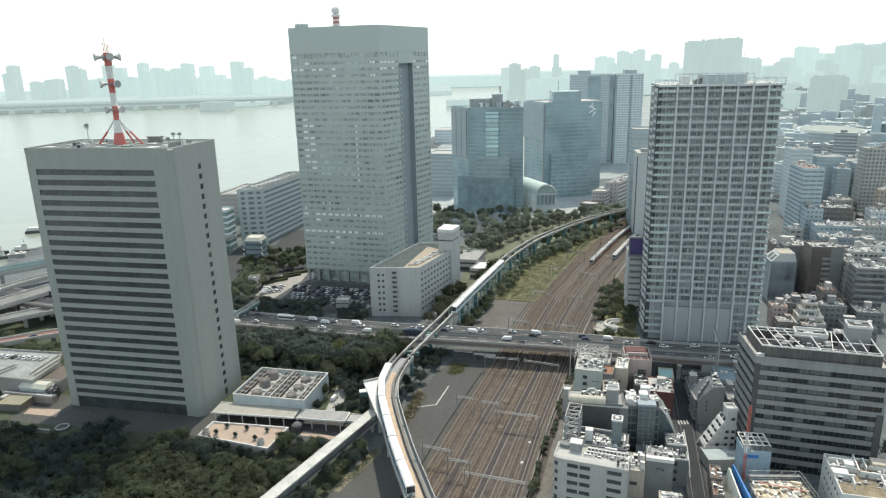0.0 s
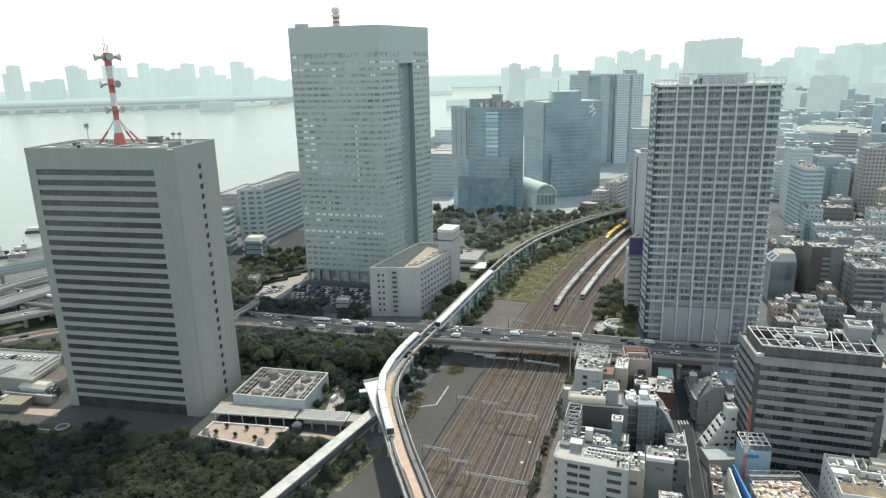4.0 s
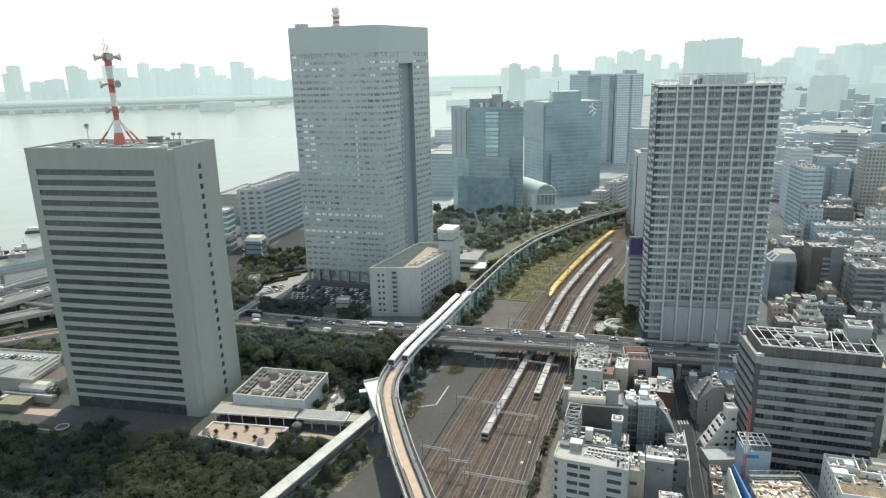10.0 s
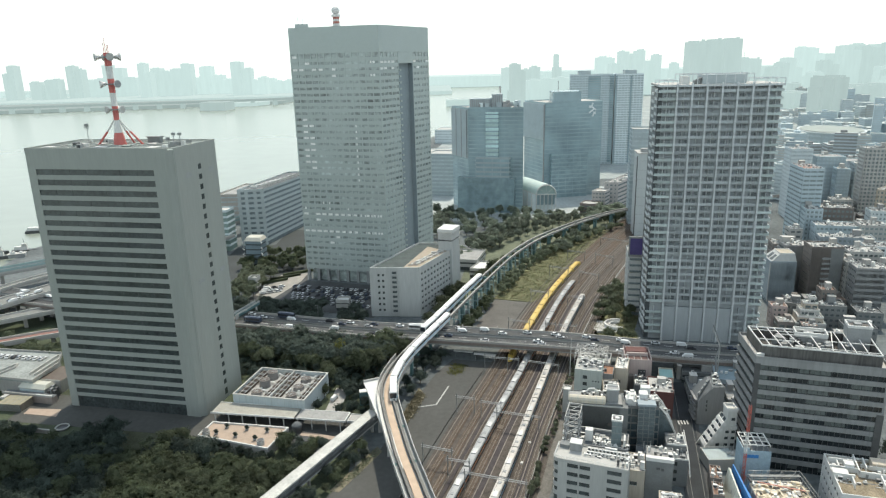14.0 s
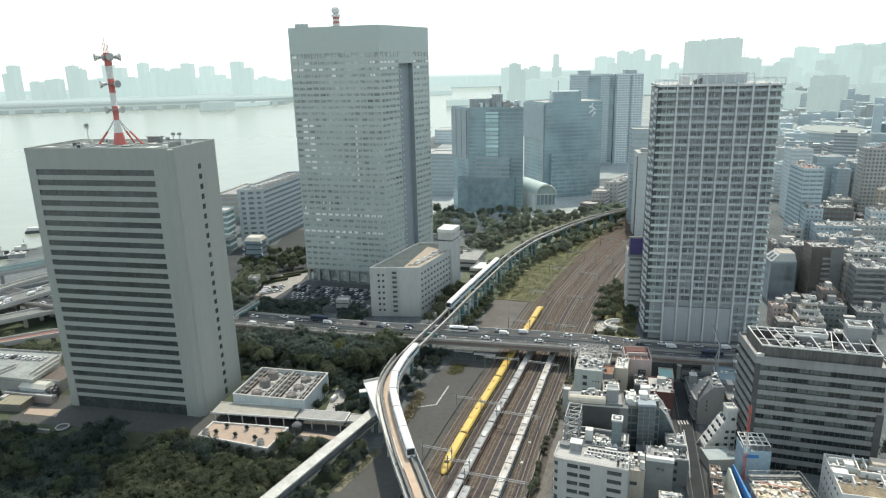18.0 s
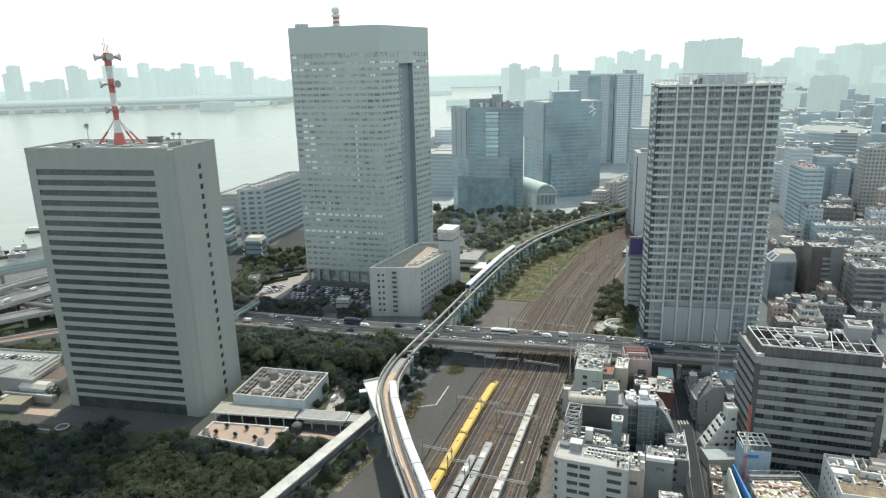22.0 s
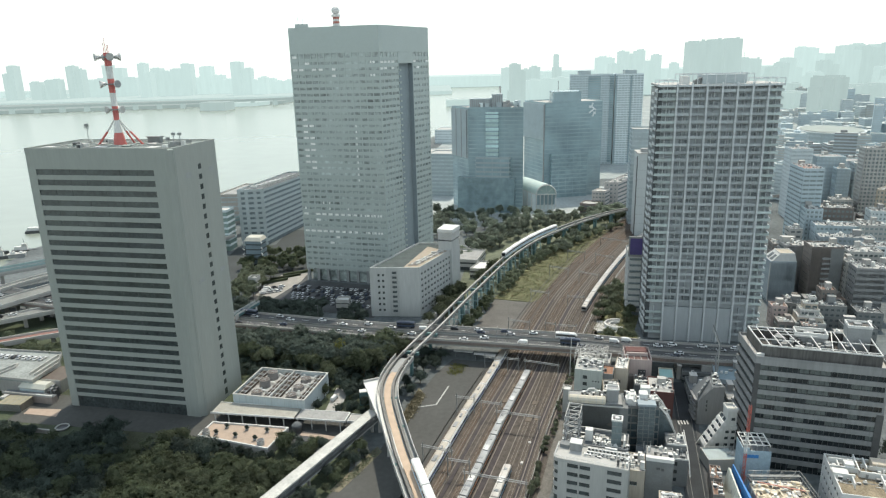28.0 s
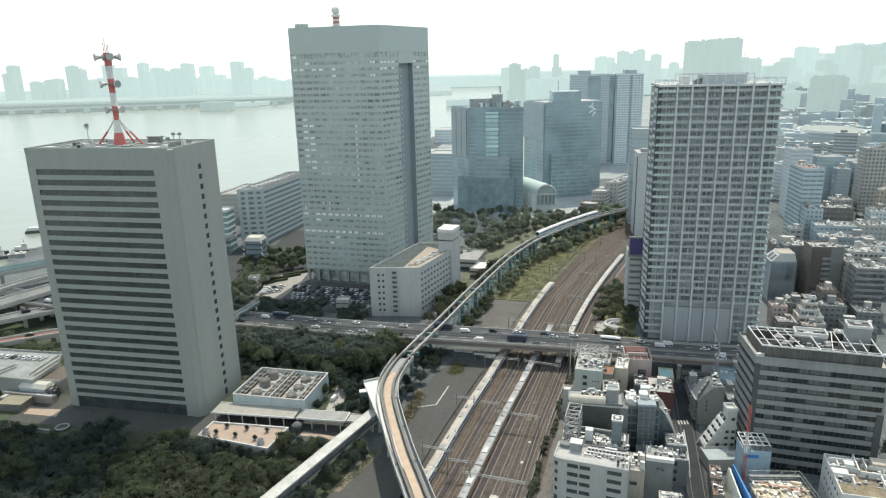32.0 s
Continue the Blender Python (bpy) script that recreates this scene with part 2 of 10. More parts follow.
for o, e in ((1.0, 1.0), (4.2, 6.6)):
    tagged(part("edge_line", prism([(69.8 + o, 150), (69.95 + o, 150), (103.35 + e, 283), (103.2 + e, 283)], 0, 0.1), STREETLINE), "thin white edge line on the street", "marking", kind="structure")
# paler than the ground about it: haze put into the plaza colour
tagged(part("plaza", prism([(-30, 560), (10, 578), (62, 616), (108, 638), (150, 644), (240, 760), (60, 828), (-60, 828)], -1, 0.05), mat("hazed_plaza", (0.36, 0.39, 0.385), 0.9, vary=0.25, scale=0.03, fine=0.4)), "pale grey plaza round the glass offices", "plaza", kind="structure")
# one plain dark colour, darker than the city ground
tagged(part("canal", prism([(-172, 455), (-100, 455), (-96, 500), (-112, 600), (-140, 600), (-140, 548), (-170, 540)], -1, 0.05), mat("dark_flat_ground", (0.046, 0.053, 0.055), 0.8, vary=0.25, scale=0.06, fine=0.8)), "dark flat strip beside the warehouse", "street", kind="structure")
PAINT = mat("road_paint", (0.6, 0.6, 0.58), 0.8, vary=0.2, scale=0.6)
for poly in ([(-4.9, 267.4), (-4.3, 267.2), (1.4, 284.5), (0.8, 284.7)], [(-12.8, 265.5), (-12.6, 264.9), (-4.3, 267.0), (-4.5, 267.6)]):
    tagged(part("kerb", prism(poly, 0, 0.3), PALE), "low pale kerb on the empty yard", "kerb", kind="structure")
for i in range(5):
    tagged(part("crosswalk_bar", prism([(93.2 + i * 1.2, 246), (93.8 + i * 1.2, 246), (94.2 + i * 1.2, 249), (93.6 + i * 1.2, 249)], 0, 0.1), PAINT), "white painted crossing bar", "marking", kind="structure")

# ---- railway ----
TRACKS = {
    "A": [(-21.5, 136.8), (-8.0, 173.8), (5.6, 211.5), (19.1, 249.3), (33.1, 286.9), (46.4, 324.2), (59.9, 361.8), (74.3, 399.6), (90.9, 435.9), (108.7, 472.3), (127.4, 508.0), (146.3, 542.5), (178.0, 595.3), (209.6, 644.3), (255.3, 710.7), (340, 830), (430, 960)],
    "B": [(-8.2, 132.0), (5.2, 169.0), (18.7, 206.9), (31.4, 244.5), (44.3, 283.0), (56.7, 320.1), (70.4, 357.5), (85.3, 394.8), (101.7, 430.8), (119.3, 467.0), (137.8, 502.5), (156.5, 536.6), (188.1, 589.1), (219.4, 637.7), (265.1, 703.9), (350, 823), (440, 953)],
    "C": [(-17.9, 135.5), (-4.5, 172.5), (9.1, 210.3), (22.3, 248.1), (36.3, 285.8), (49.5, 323.0), (63.0, 360.5), (77.8, 398.1), (94.2, 434.3), (111.9, 470.7), (130.5, 506.4), (149.4, 540.8), (181.0, 593.5), (212.5, 642.3), (258.2, 708.7), (343, 828), (433, 958)],
    "D": [(-29.1, 139.5), (-15.6, 176.6), (-2.1, 214.3), (11.1, 252.4), (25.0, 289.8), (38.3, 327.4), (52.1, 365.0), (66.7, 402.9), (83.2, 439.5), (101.1, 476.2), (119.8, 512.0), (138.9, 546.8), (170.9, 599.8), (202.6, 648.9), (248.5, 715.5), (333, 835), (423, 965)],
    "E": [(-33.2, 141.0), (-19.8, 178.1), (-6.3, 215.7), (6.9, 254.0), (20.8, 291.3), (34.2, 329.1), (47.8, 366.7), (62.9, 404.6), (79.2, 441.3), (97.2, 478.1), (115.9, 514.1), (135.1, 549.0), (167.1, 602.2), (198.9, 651.4), (244.8, 718.0), (330, 838), (420, 968)],
    "F": [(-4.6, 130.6), (8.9, 167.7), (22.2, 205.7), (34.4, 243.4), (47.9, 281.8), (60.6, 318.6), (74.5, 355.8), (90.0, 392.7), (106.4, 428.5), (123.9, 464.6), (142.3, 500.1), (160.9, 534.1), (192.3, 586.5), (223.5, 634.9), (269.0, 701.1), (354, 820), (444, 950)],
}
RUN = {k: curve(v, 5) for k, v in TRACKS.items()}
RUN["G"] = offset(RUN["F"], 4.4)
EDGE = offset(RUN["F"], 8.6)
RUN["H"] = [p for p in EDGE if p[1] > 296]
left, right = offset(RUN["E"], -4.0), offset(RUN["F"], 13.0)
bed = strip(RUN["C"], [(-3, -0.5), (3, -0.5), (3, 0.28), (-3, 0.28)])
k0 = len(left)
me = bpy.data.meshes.new("bed")
n0 = min(len(left), len(right))
me.from_pydata([(x, y, 0.2) for x, y, z in left[:n0]] + [(x, y, 0.2) for x, y, z in right[:n0]], [], [(i, n0 + i, n0 + i + 1, i + 1) for i in range(n0 - 1)])
tagged(part("ballast_bed", me, BALLAST), "brown ballast of the railway corridor", "track bed", kind="structure")
SLEEPER = mat("sleeper", (0.15, 0.124, 0.1), 0.9, vary=0.3, scale=0.4, fine=3)
RAMP = mat("rusty_ballast", (0.105, 0.076, 0.056), 0.95, vary=0.5, scale=0.4, fine=3)
for k, run in RUN.items():
    tr = thing("railway_track", "steel rails on sleepers in brown ballast", "railway track", group="railway tracks", kind="structure")
    part("ballast", strip(run, [(-1.7, -0.3), (1.7, -0.3), (1.25, 0.42), (-1.25, 0.42)]), RAMP if k in "ACDE" else BALLAST, tr)
    for o in (-0.6, 0.6):
        part("rail", strip(run, rect(o - 0.04, o + 0.04, 0.45, 0.62)), RAIL, tr)
    v, f = [], []
    s, total = 0.0, 330.0
    while s < total:
        (x, y, z), a = along(run, 30 + s)
        c, q = math.cos(a), math.sin(a)
        b = len(v)
        for dz in (0.38, 0.5):
            for u, w in ((-0.14, -1.15), (0.14, -1.15), (0.14, 1.15), (-0.14, 1.15)):
                v.append((x + u * c - w * q, y + u * q + w * c, dz))
        f += [tuple(b + i for i in t) for t in CUBE]
        s += 0.8
    me = bpy.data.meshes.new("sleepers")
    me.from_pydata(v, [], f)
    tagged(part("sleepers", me, SLEEPER, tr), kind="stuff")
# the same tracks running on behind the viewpoint
for k in "ABCDEFG":
    (x0, y0, _), (x1, y1, _) = RUN[k][:2]
    d0 = math.dist((x0, y0), (x1, y1))
    back = [(x0 + (x0 - x1) / d0 * q, y0 + (y0 - y1) / d0 * q, 0.0) for q in (950, 600, 300, 0)]
    tr = thing("railway_track", "steel rails on brown ballast", "railway track", group="railway tracks", kind="structure")
    part("ballast", strip(back, [(-2.0, -0.3), (2.0, -0.3), (1.25, 0.42), (-1.25, 0.42)]), BALLAST, tr)
    for o in (-0.6, 0.6):
        part("rail", strip(back, rect(o - 0.055, o + 0.055, 0.42, 0.62)), RAIL, tr)
# low wall and fence beside the corridor
for run, o, lab in ((RUN["F"], 5.7, "pale boundary fence beside the tracks"), (RUN["E"], -5.5, "low grey concrete wall beside the tracks")):
    HB, MB = (1.5, PALE) if o > 0 else (0.9, mat("dark_low_wall", (0.12, 0.115, 0.11), 0.9, vary=0.3, scale=0.4))
    w = [p for p in offset(run, o)]
    tagged(part("boundary_wall", strip(w[4:34], rect(-0.08, 0.08, 0, HB)), MB), lab, "wall", kind="structure")
    tagged(part("boundary_wall", strip(w[44:90], rect(-0.12, 0.12, 0, HB * 0.7)), MB), lab, "wall", kind="structure")
# service paths between tracks
tagged(part("path", strip(offset(EDGE, 2.6)[2:38], rect(-2.0, 2.0, 0.1, 0.26)), mat("worn_lane", (0.145, 0.138, 0.125), 0.9, vary=0.3, scale=0.2, fine=1.5), None), "pale service lane beside the tracks", "lane", kind="structure")
TROUGH = mat("cable_trough", (0.22, 0.195, 0.17), 0.9, vary=0.3, scale=0.6, fine=2)
for k, o in (("E", -2.6), ("D", 2.2), ("A", -2.4), ("A", -4.2), ("C", 2.2), ("C", 4.6), ("B", -2.2), ("F", 2.2), ("G", 2.1), ("H", 2.2)):
    tagged(part("cable_trough", strip(offset(RUN[k], o), rect(-0.16, 0.16, 0.15, 0.42)), TROUGH), "concrete cable trough between the tracks", "cable trough", kind="structure")
DARKBED = mat("new_ballast_and_shadow", (0.062, 0.054, 0.056), 0.95, vary=0.3, scale=0.4, fine=3)
for k, o, w in (("F", 2.2, 0.9), ("G", 2.15, 0.8), ("C", 3.4, 1.0)):
    tagged(part("ballast_strip", strip(offset(RUN[k], o)[4:60], rect(-w, w, 0.1, 0.3)), DARKBED), "dark fresh ballast between the tracks", "ballast", kind="structure")
# dark strip put in for the shadow at the level step beside D
tagged(part("retaining_wall", strip(offset(RUN["D"], 3.6)[4:56], rect(-0.6, 0.6, 0, 0.5)), DARKBED), "low bank coloured dark for the shadow between the track groups", "wall", kind="structure")
for i in range(8):
    k = "CABFGCAB"[i]
    (x, y, z), a_ = along(RUN[k], 118 + (i * 37) % 50)
    tagged(part("crossing_panel", boxes([(-1.6, -1.2, 0.45, 1.6, 1.2, 0.66)]), SLEEPER, m=pose(x, y, 0, 0, 0, math.degrees(a_))), "pale concrete panel between the rails", "panel", kind="structure")


def gantry(ax, ay, bx, by, h=7.5):
    """A portal over the tracks for the overhead wire, from post to post."""
    w = math.hypot(bx - ax, by - ay)
    g = thing("wire_gantry", "grey steel portal carrying the overhead wires", "gantry", pose(ax, ay, 0, 0, 0, math.degrees(math.atan2(by - ay, bx - ax))), "gantries over the railway")
    for o in (0, w):
        part("post", boxes([(o - 0.14, -0.14, 0, o + 0.14, 0.14, h + 1.3)]), STEEL, g)
    part("beam", boxes([(-0.6, -0.14, h, w + 0.6, 0.14, h + 0.2), (-0.6, -0.12, h - 0.7, w + 0.6, 0.12, h - 0.54)]
                       + [(i * 1.1, -0.06, h - 0.7, i * 1.1 + 0.14, 0.06, h) for i in range(int(w / 1.1) + 1)]), GREYP, g)
    k = max(1, int(w / 4))
    for i in range(k):
        o = (i + 0.5) * w / k
        part("insulator", boxes([(o - 0.08, -0.1, h - 1.9, o + 0.08, 0.1, h - 0.7), (o - 0.7, -0.05, h - 1.9, o + 0.7, 0.05, h - 1.8)]), DARK, g)


RA = RUN["A"]
for ends in ((18.9, 300.2, 29.6, 297.5), (29.6, 297.5, 34.6, 296.4), (37.7, 294.9, 52.4, 288.8), (4.3, 260.9, 11.6, 258.5),
             (14.4, 256.1, 22.5, 253.3), (20.3, 247.5, 36.7, 242.0), (-9.4, 223.2, 1.4, 219.1), (-0.2, 213.9, 7.5, 211.7),
             (5.6, 205.6, 26.1, 198.5), (35.1, 348.1, 46.0, 343.2), (54.5, 341.8, 59.6, 339.8), (61.5, 338.2, 70.0, 336.2),
             (53.8, 395.4, 63.7, 390.4), (74.3, 383.4, 83.5, 381.8), (73.3, 445.3, 84.7, 438.6), (90.9, 431.9, 101.8, 422.6),
             (92.9, 484.1, 104.1, 476.9), (110.9, 472.6, 121.5, 463.5), (125.5, 518.7, 146.0, 503.3)):
    gantry(*ends)
WIRE = mat("copper_wire", (0.05, 0.045, 0.04), 0.6, 0.5)
for k in "ABCDEF":
    tagged(part("overhead_wire", tube([(x, y, 5.6) for x, y, z in RUN[k][6:90:2]], 0.035, 3), WIRE), "thin dark overhead contact wire", "wire", kind="structure")

for s, o, w, d, h in ((50, 9.6, 1.0, 1.2, 1.5), (54, 10.2, 0.7, 0.7, 1.2), (58, 8.8, 1.4, 0.9, 1.3), (64, 12, 0.6, 0.6, 1.8), (47, 13.5, 1.6, 1.8, 1.6), (44, 11, 2.2, 1.4, 2.2), (95, 17.5, 0.8, 1.2, 0.8), (110, 17.3, 0.9, 0.7, 0.6)):
    (x, y, z), a = along(RA, s)
    q = pose(x, y, 0.2, 0, 0, math.degrees(a) - 90) @ pose(o, 0, 0)
    c = thing("equipment_cabinet", "pale trackside equipment cabinet on the ballast", "cabinet", q, "trackside cabinets")
    part("body", boxes([(-w / 2, -d / 2, 0, w / 2, d / 2, h)]), PALE, c)
    part("lid", boxes([(-w / 2 - 0.06, -d / 2 - 0.06, h, w / 2 + 0.06, d / 2 + 0.06, h + 0.08)]), WHITE, c)

# ---- elevated road ----
ROAD = curve([(-400, 455), (-200, 383), (-111, 357.5), (-43.9, 338.5), (3.5, 328.8), (64.6, 315), (97.7, 304.5), (132, 296), (260, 268), (400, 235)], 8)
RD = [(x * 0.97763, y * 0.97763, 9.5) for x, y, z in ROAD]
road = tagged(new("road_bridge"), "elevated asphalt road crossing the railway on concrete girders", "bridge", kind="structure")
part("deck", strip(RD, rect(-10.5, 8.0, -0.6, 0.6)), CONCRETE, road)
part("roadway", strip(RD, rect(-9.6, 7.3, 0.55, 0.64)), ASPHALT, road)
for o in (-10.3, 7.8):
    part("parapet", strip(RD, rect(o - 0.2, o + 0.2, 0.5, 1.5)), CONCRETE, road, "grey concrete parapet")
part("median", strip(RD, rect(-0.35, 0.35, 0.6, 1.3)), CONCRETE, road)
part("median_fence", strip(RD, rect(-0.04, 0.04, 1.3, 2.2)), STEEL, road)
part("edge_rail", strip(RD, rect(7.75, 7.85, 1.9, 2.0)), PALE, road)
part("edge_band", strip(RD, rect(8.0, 8.14, -1.0, 0.4)), mat("brown_fascia", (0.2, 0.165, 0.145), 0.8, vary=0.25, scale=0.3, streak=True), road)
for o in (-9, -4.5, 0, 3.6, 7):
    part("girder", strip(RD, rect(o - 0.4, o + 0.4, -1.9, -0.5)), GREYP, road)
for o in (6.4, 3.4, -2.5, -4.9):
    for i in range(4, 70, 1):
        (x, y, z), a = along(RD, i * 10 + 60)
        if -130 < x < 170:
            part("lane_dash", boxes([(-2, -0.1, 0, 2, 0.1, 0.02)]), PAINT, road, m=pose(x, y, 10.145, 0, 0, math.degrees(a)) @ pose(0, o, 0))
for s in range(20, 820, 28):
    (x, y, z), a = along(RD, s)
    on_track = -2 < x < 86
    if on_track and s % 56:
        continue
    q = pose(x, y, 0, 0, 0, math.degrees(a))
    part("pier", boxes([(-0.9, -8, 0, 0.9, -6.4, 7.6), (-0.9, -0.8, 0, 0.9, 0.8, 7.6), (-0.9, 5.4, 0, 0.9, 7, 7.6), (-1, -9.6, 6.9, 1, 7.6, 7.7)]), CONCRETE, road, m=q)
for s in range(30, 800, 34):
    (x, y, z), a = along(RD, s)
    if not -140 < x < 180:
        continue
    lp = thing("street_lamp", "slim grey street lamp on the road bridge", "street lamp", pose(x, y, 10.1, 0, 0, math.degrees(a)) @ pose(0, 10.3 if (s // 34) % 2 else -7.8, 0.9), "street lamps on the bridge")
    part("pole", tube([(0, 0, 0), (0, 0, 7)], 0.09, 6), STEEL, lp)
    sgn = -1 if (s // 34) % 2 else 1
    part("arm", tube([(0, 0, 7), (0, sgn * 1.8, 7.5)], 0.06, 5), STEEL, lp)
    part("lamp_head", boxes([(-0.15, min(sgn * 1.6, sgn * 2.4), 7.4, 0.15, max(sgn * 1.6, sgn * 2.4), 7.55)]), PALE, lp)
# pale roofs under the near edge of the bridge
for x, y, w in ((4, 316, 10), (14, 311.5, 11)):
    s = thing("platform_canopy", "pale flat canopy roof beside the bridge", "canopy", pose(x, y, 0, 0, 0, -14))
    part("roof", boxes([(0, 0, 3.4, w, 2.2, 3.7)]), WHITE, s)
    for px_ in (0.6, w - 0.9):
        part("post", boxes([(px_, 0.8, 0, px_ + 0.3, 1.1, 3.4)]), STEEL, s)

# ---- monorail ----
MONO = [(-2.7, 149.5), (-7.9, 168.8), (-12.9, 188.1), (-18.2, 208.2), (-21.2, 221.6), (-24.3, 236.5), (-26.7, 251.4), (-26.6, 267.4), (-22.1, 287.4), (-13.6, 310.5), (-4.2, 333.9), (10.8, 373.2), (23.6, 405.1), (33.1, 428.6), (44.3, 454.1), (56.6, 477.6), (66.4, 494.1), (77.9, 510.7), (87.8, 522.9), (98.9, 536.5), (111.6, 550.5), (129.3, 568.4), (154.0, 589.0), (192.0, 608), (260, 625), (330, 640)]
ML = [(x, y, 12.6) for x, y, z in curve([(16, 80), (4, 125)] + MONO, 4)]
MR = offset(ML, 4.8)
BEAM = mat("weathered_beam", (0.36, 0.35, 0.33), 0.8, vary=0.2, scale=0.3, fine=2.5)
DARKBEAM = mat("dark_beam", (0.17, 0.165, 0.155), 0.85, vary=0.3, scale=0.3, fine=2.5)
WALKWAY = mat("salmon_walkway", (0.48, 0.37, 0.28), 0.8, vary=0.15, scale=0.3, fine=3)
TEAL = mat("teal_paint", (0.1, 0.18, 0.185), 0.55, vary=0.2, scale=0.4)
mono = tagged(new("monorail_line"), "pale concrete monorail beams on teal steel piers", "monorail line", kind="structure")
for run in (ML, MR):
    # near stretch of each beam in a darker grey
    part("beam", strip(run[:56], rect(-0.42, 0.42, 0, 1.4)), DARKBEAM, mono)
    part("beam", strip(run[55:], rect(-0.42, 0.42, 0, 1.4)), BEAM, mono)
    for o in (-0.6, 0.55):
        part("power_rail", strip(run, rect(o, o + 0.07, 0.55, 0.75)), DARK, mono)
n1 = 51
part("walkway", strip(offset(ML, 2.4)[:n1], rect(-1.35, 1.35, 0.2, 0.35)), WALKWAY, mono, "salmon-coloured walkway plates between the beams")
for o in (-2.0, 6.8):
    part("side_girder", strip(offset(ML, o)[:n1 + 4], rect(-0.18, 0.18, 0.1, 1.7)), BEAM, mono)
    part("handrail", strip(offset(ML, o)[:n1 + 4], rect(-0.05, 0.05, 1.9, 2.0)), WHITE, mono)
part("soffit", strip(offset(ML, 2.4)[:n1 + 4], rect(-4.3, 4.3, -0.9, -0.1)), GREYP, mono)
part("switch_gear", boxes([(-0.8 + (i % 3) * 0.9, i * 1.6, 0.2, -0.2 + (i % 3) * 0.9, i * 1.6 + 1.1, 1.1) for i in range(14)]), PALE, mono, m=pose(-20.4, 276, 12.6, 0, 0, -14))
run = 0
for i in range(2, len(ML) - 1, 6):
    x, y, z = ML[i]
    a = math.atan2(ML[i + 1][1] - y, ML[i + 1][0] - x)
    on_road = abs(y - 335) < 14 and -16 < x < 12
    if on_road:
        continue
    pr = part("pier", boxes([(-0.7, -3.1, 0, 0.7, -1.7, 11.4)]), TEAL, mono, m=pose(x, y, 0, 0, 0, math.degrees(a)))
    part("crosshead", boxes([(-0.8, -6.4, 11.2, 0.8, 1.5, 12.6)]), TEAL, mono, m=pose(x, y, 0, 0, 0, math.degrees(a)))
    if y > 320:
        part("brace", boxes([(-0.4, -2.8, 0, 0.4, -2.0, 11)]), TEAL, mono, m=pose(x, y, 0, 0, 0, math.degrees(a)) @ pose(2.6, 0, 0))
        part("catwalk", boxes([(-5, 1.6, 10.4, 5, 2.4, 10.6), (-5, 2.3, 10.6, 5, 2.4, 11.5)]), STEEL, mono, m=pose(x, y, 0, 0, 0, math.degrees(a)))
POST = mat("pale_teal_post", (0.3, 0.4, 0.4), 0.6, vary=0.15, scale=0.5)
for i in range(71, 112, 2):
    x, y, z = ML[i]
    a = math.degrees(math.atan2(ML[i + 1][1] - y, ML[i + 1][0] - x))
    for o in (-5.6, 0.8):
        part("support_post", boxes([(-0.25, o - 0.25, 0, 0.25, o + 0.25, 12.2)]), POST, mono, m=pose(x, y, 0, 0, 0, a))
    part("support_tie", boxes([(-0.2, -5.4, 6.2, 0.2, 0.6, 6.6)]), POST, mono, m=pose(x, y, 0, 0, 0, a))
# white wedge platform beside the monorail
wedge = thing("monorail_platform", "white wedge-shaped monorail platform deck", "platform", pose(0, 0, 0))
part("deck", prism([(-35.6, 265.2), (-16.5, 200), (-15.2, 200.5), (-23.6, 236), (-28.6, 255), (-28.6, 268)], 12.2, 12.9), WHITE, wedge)
part("parapet", prism([(-35.6, 265.2), (-28.6, 268), (-28.6, 267.6), (-35.4, 264.8)], 12.9, 13.8), PALE, wedge)
for x, y in ((-32.5, 262), (-27.5, 246), (-22.5, 228), (-30, 265)):
    part("column", boxes([(x - 0.6, y - 0.6, 0, x + 0.6, y + 0.6, 12.2)]), CONCRETE, wedge)
# covered footbridge
fb = thing("covered_walkway", "long white-roofed raised footbridge", "footbridge", pose(-30.6, 246, 0, 0, 0, 242.0))
part("roof", boxes([(-2, -2.2, 8.3, 78, 2.2, 8.7)]), mat("weathered_white_roof", (0.47, 0.47, 0.44), 0.7, vary=0.25, scale=0.25, fine=2), fb)
part("gutter", boxes([(-2, -2.35, 8.2, 78, -2.2, 8.8), (-2, 2.2, 8.2, 78, 2.35, 8.8)]), PALE, fb)
part("floor", boxes([(-2, -2.2, 4.6, 78, 2.2, 5.2)]), GREYP, fb)
for o in (-2.15, 2.05):
    part("side_panel", boxes([(-2, o, 5.2, 78, o + 0.1, 6.4)]), DARK, fb)
    part("side_rail", boxes([(-2, o - 0.05, 6.4, 78, o + 0.15, 6.55)]), STEEL, fb)
for i in range(12):
    for o in (-2.1, 1.9):
        part("post", boxes([(i * 6.8, o, 5.2, i * 6.8 + 0.2, o + 0.2, 8.3)]), STEEL, fb)
    if i % 3 == 0:
        part("column", boxes([(i * 6.8 - 0.4, -0.5, 0, i * 6.8 + 0.4, 0.5, 4.6)]), CONCRETE, fb)

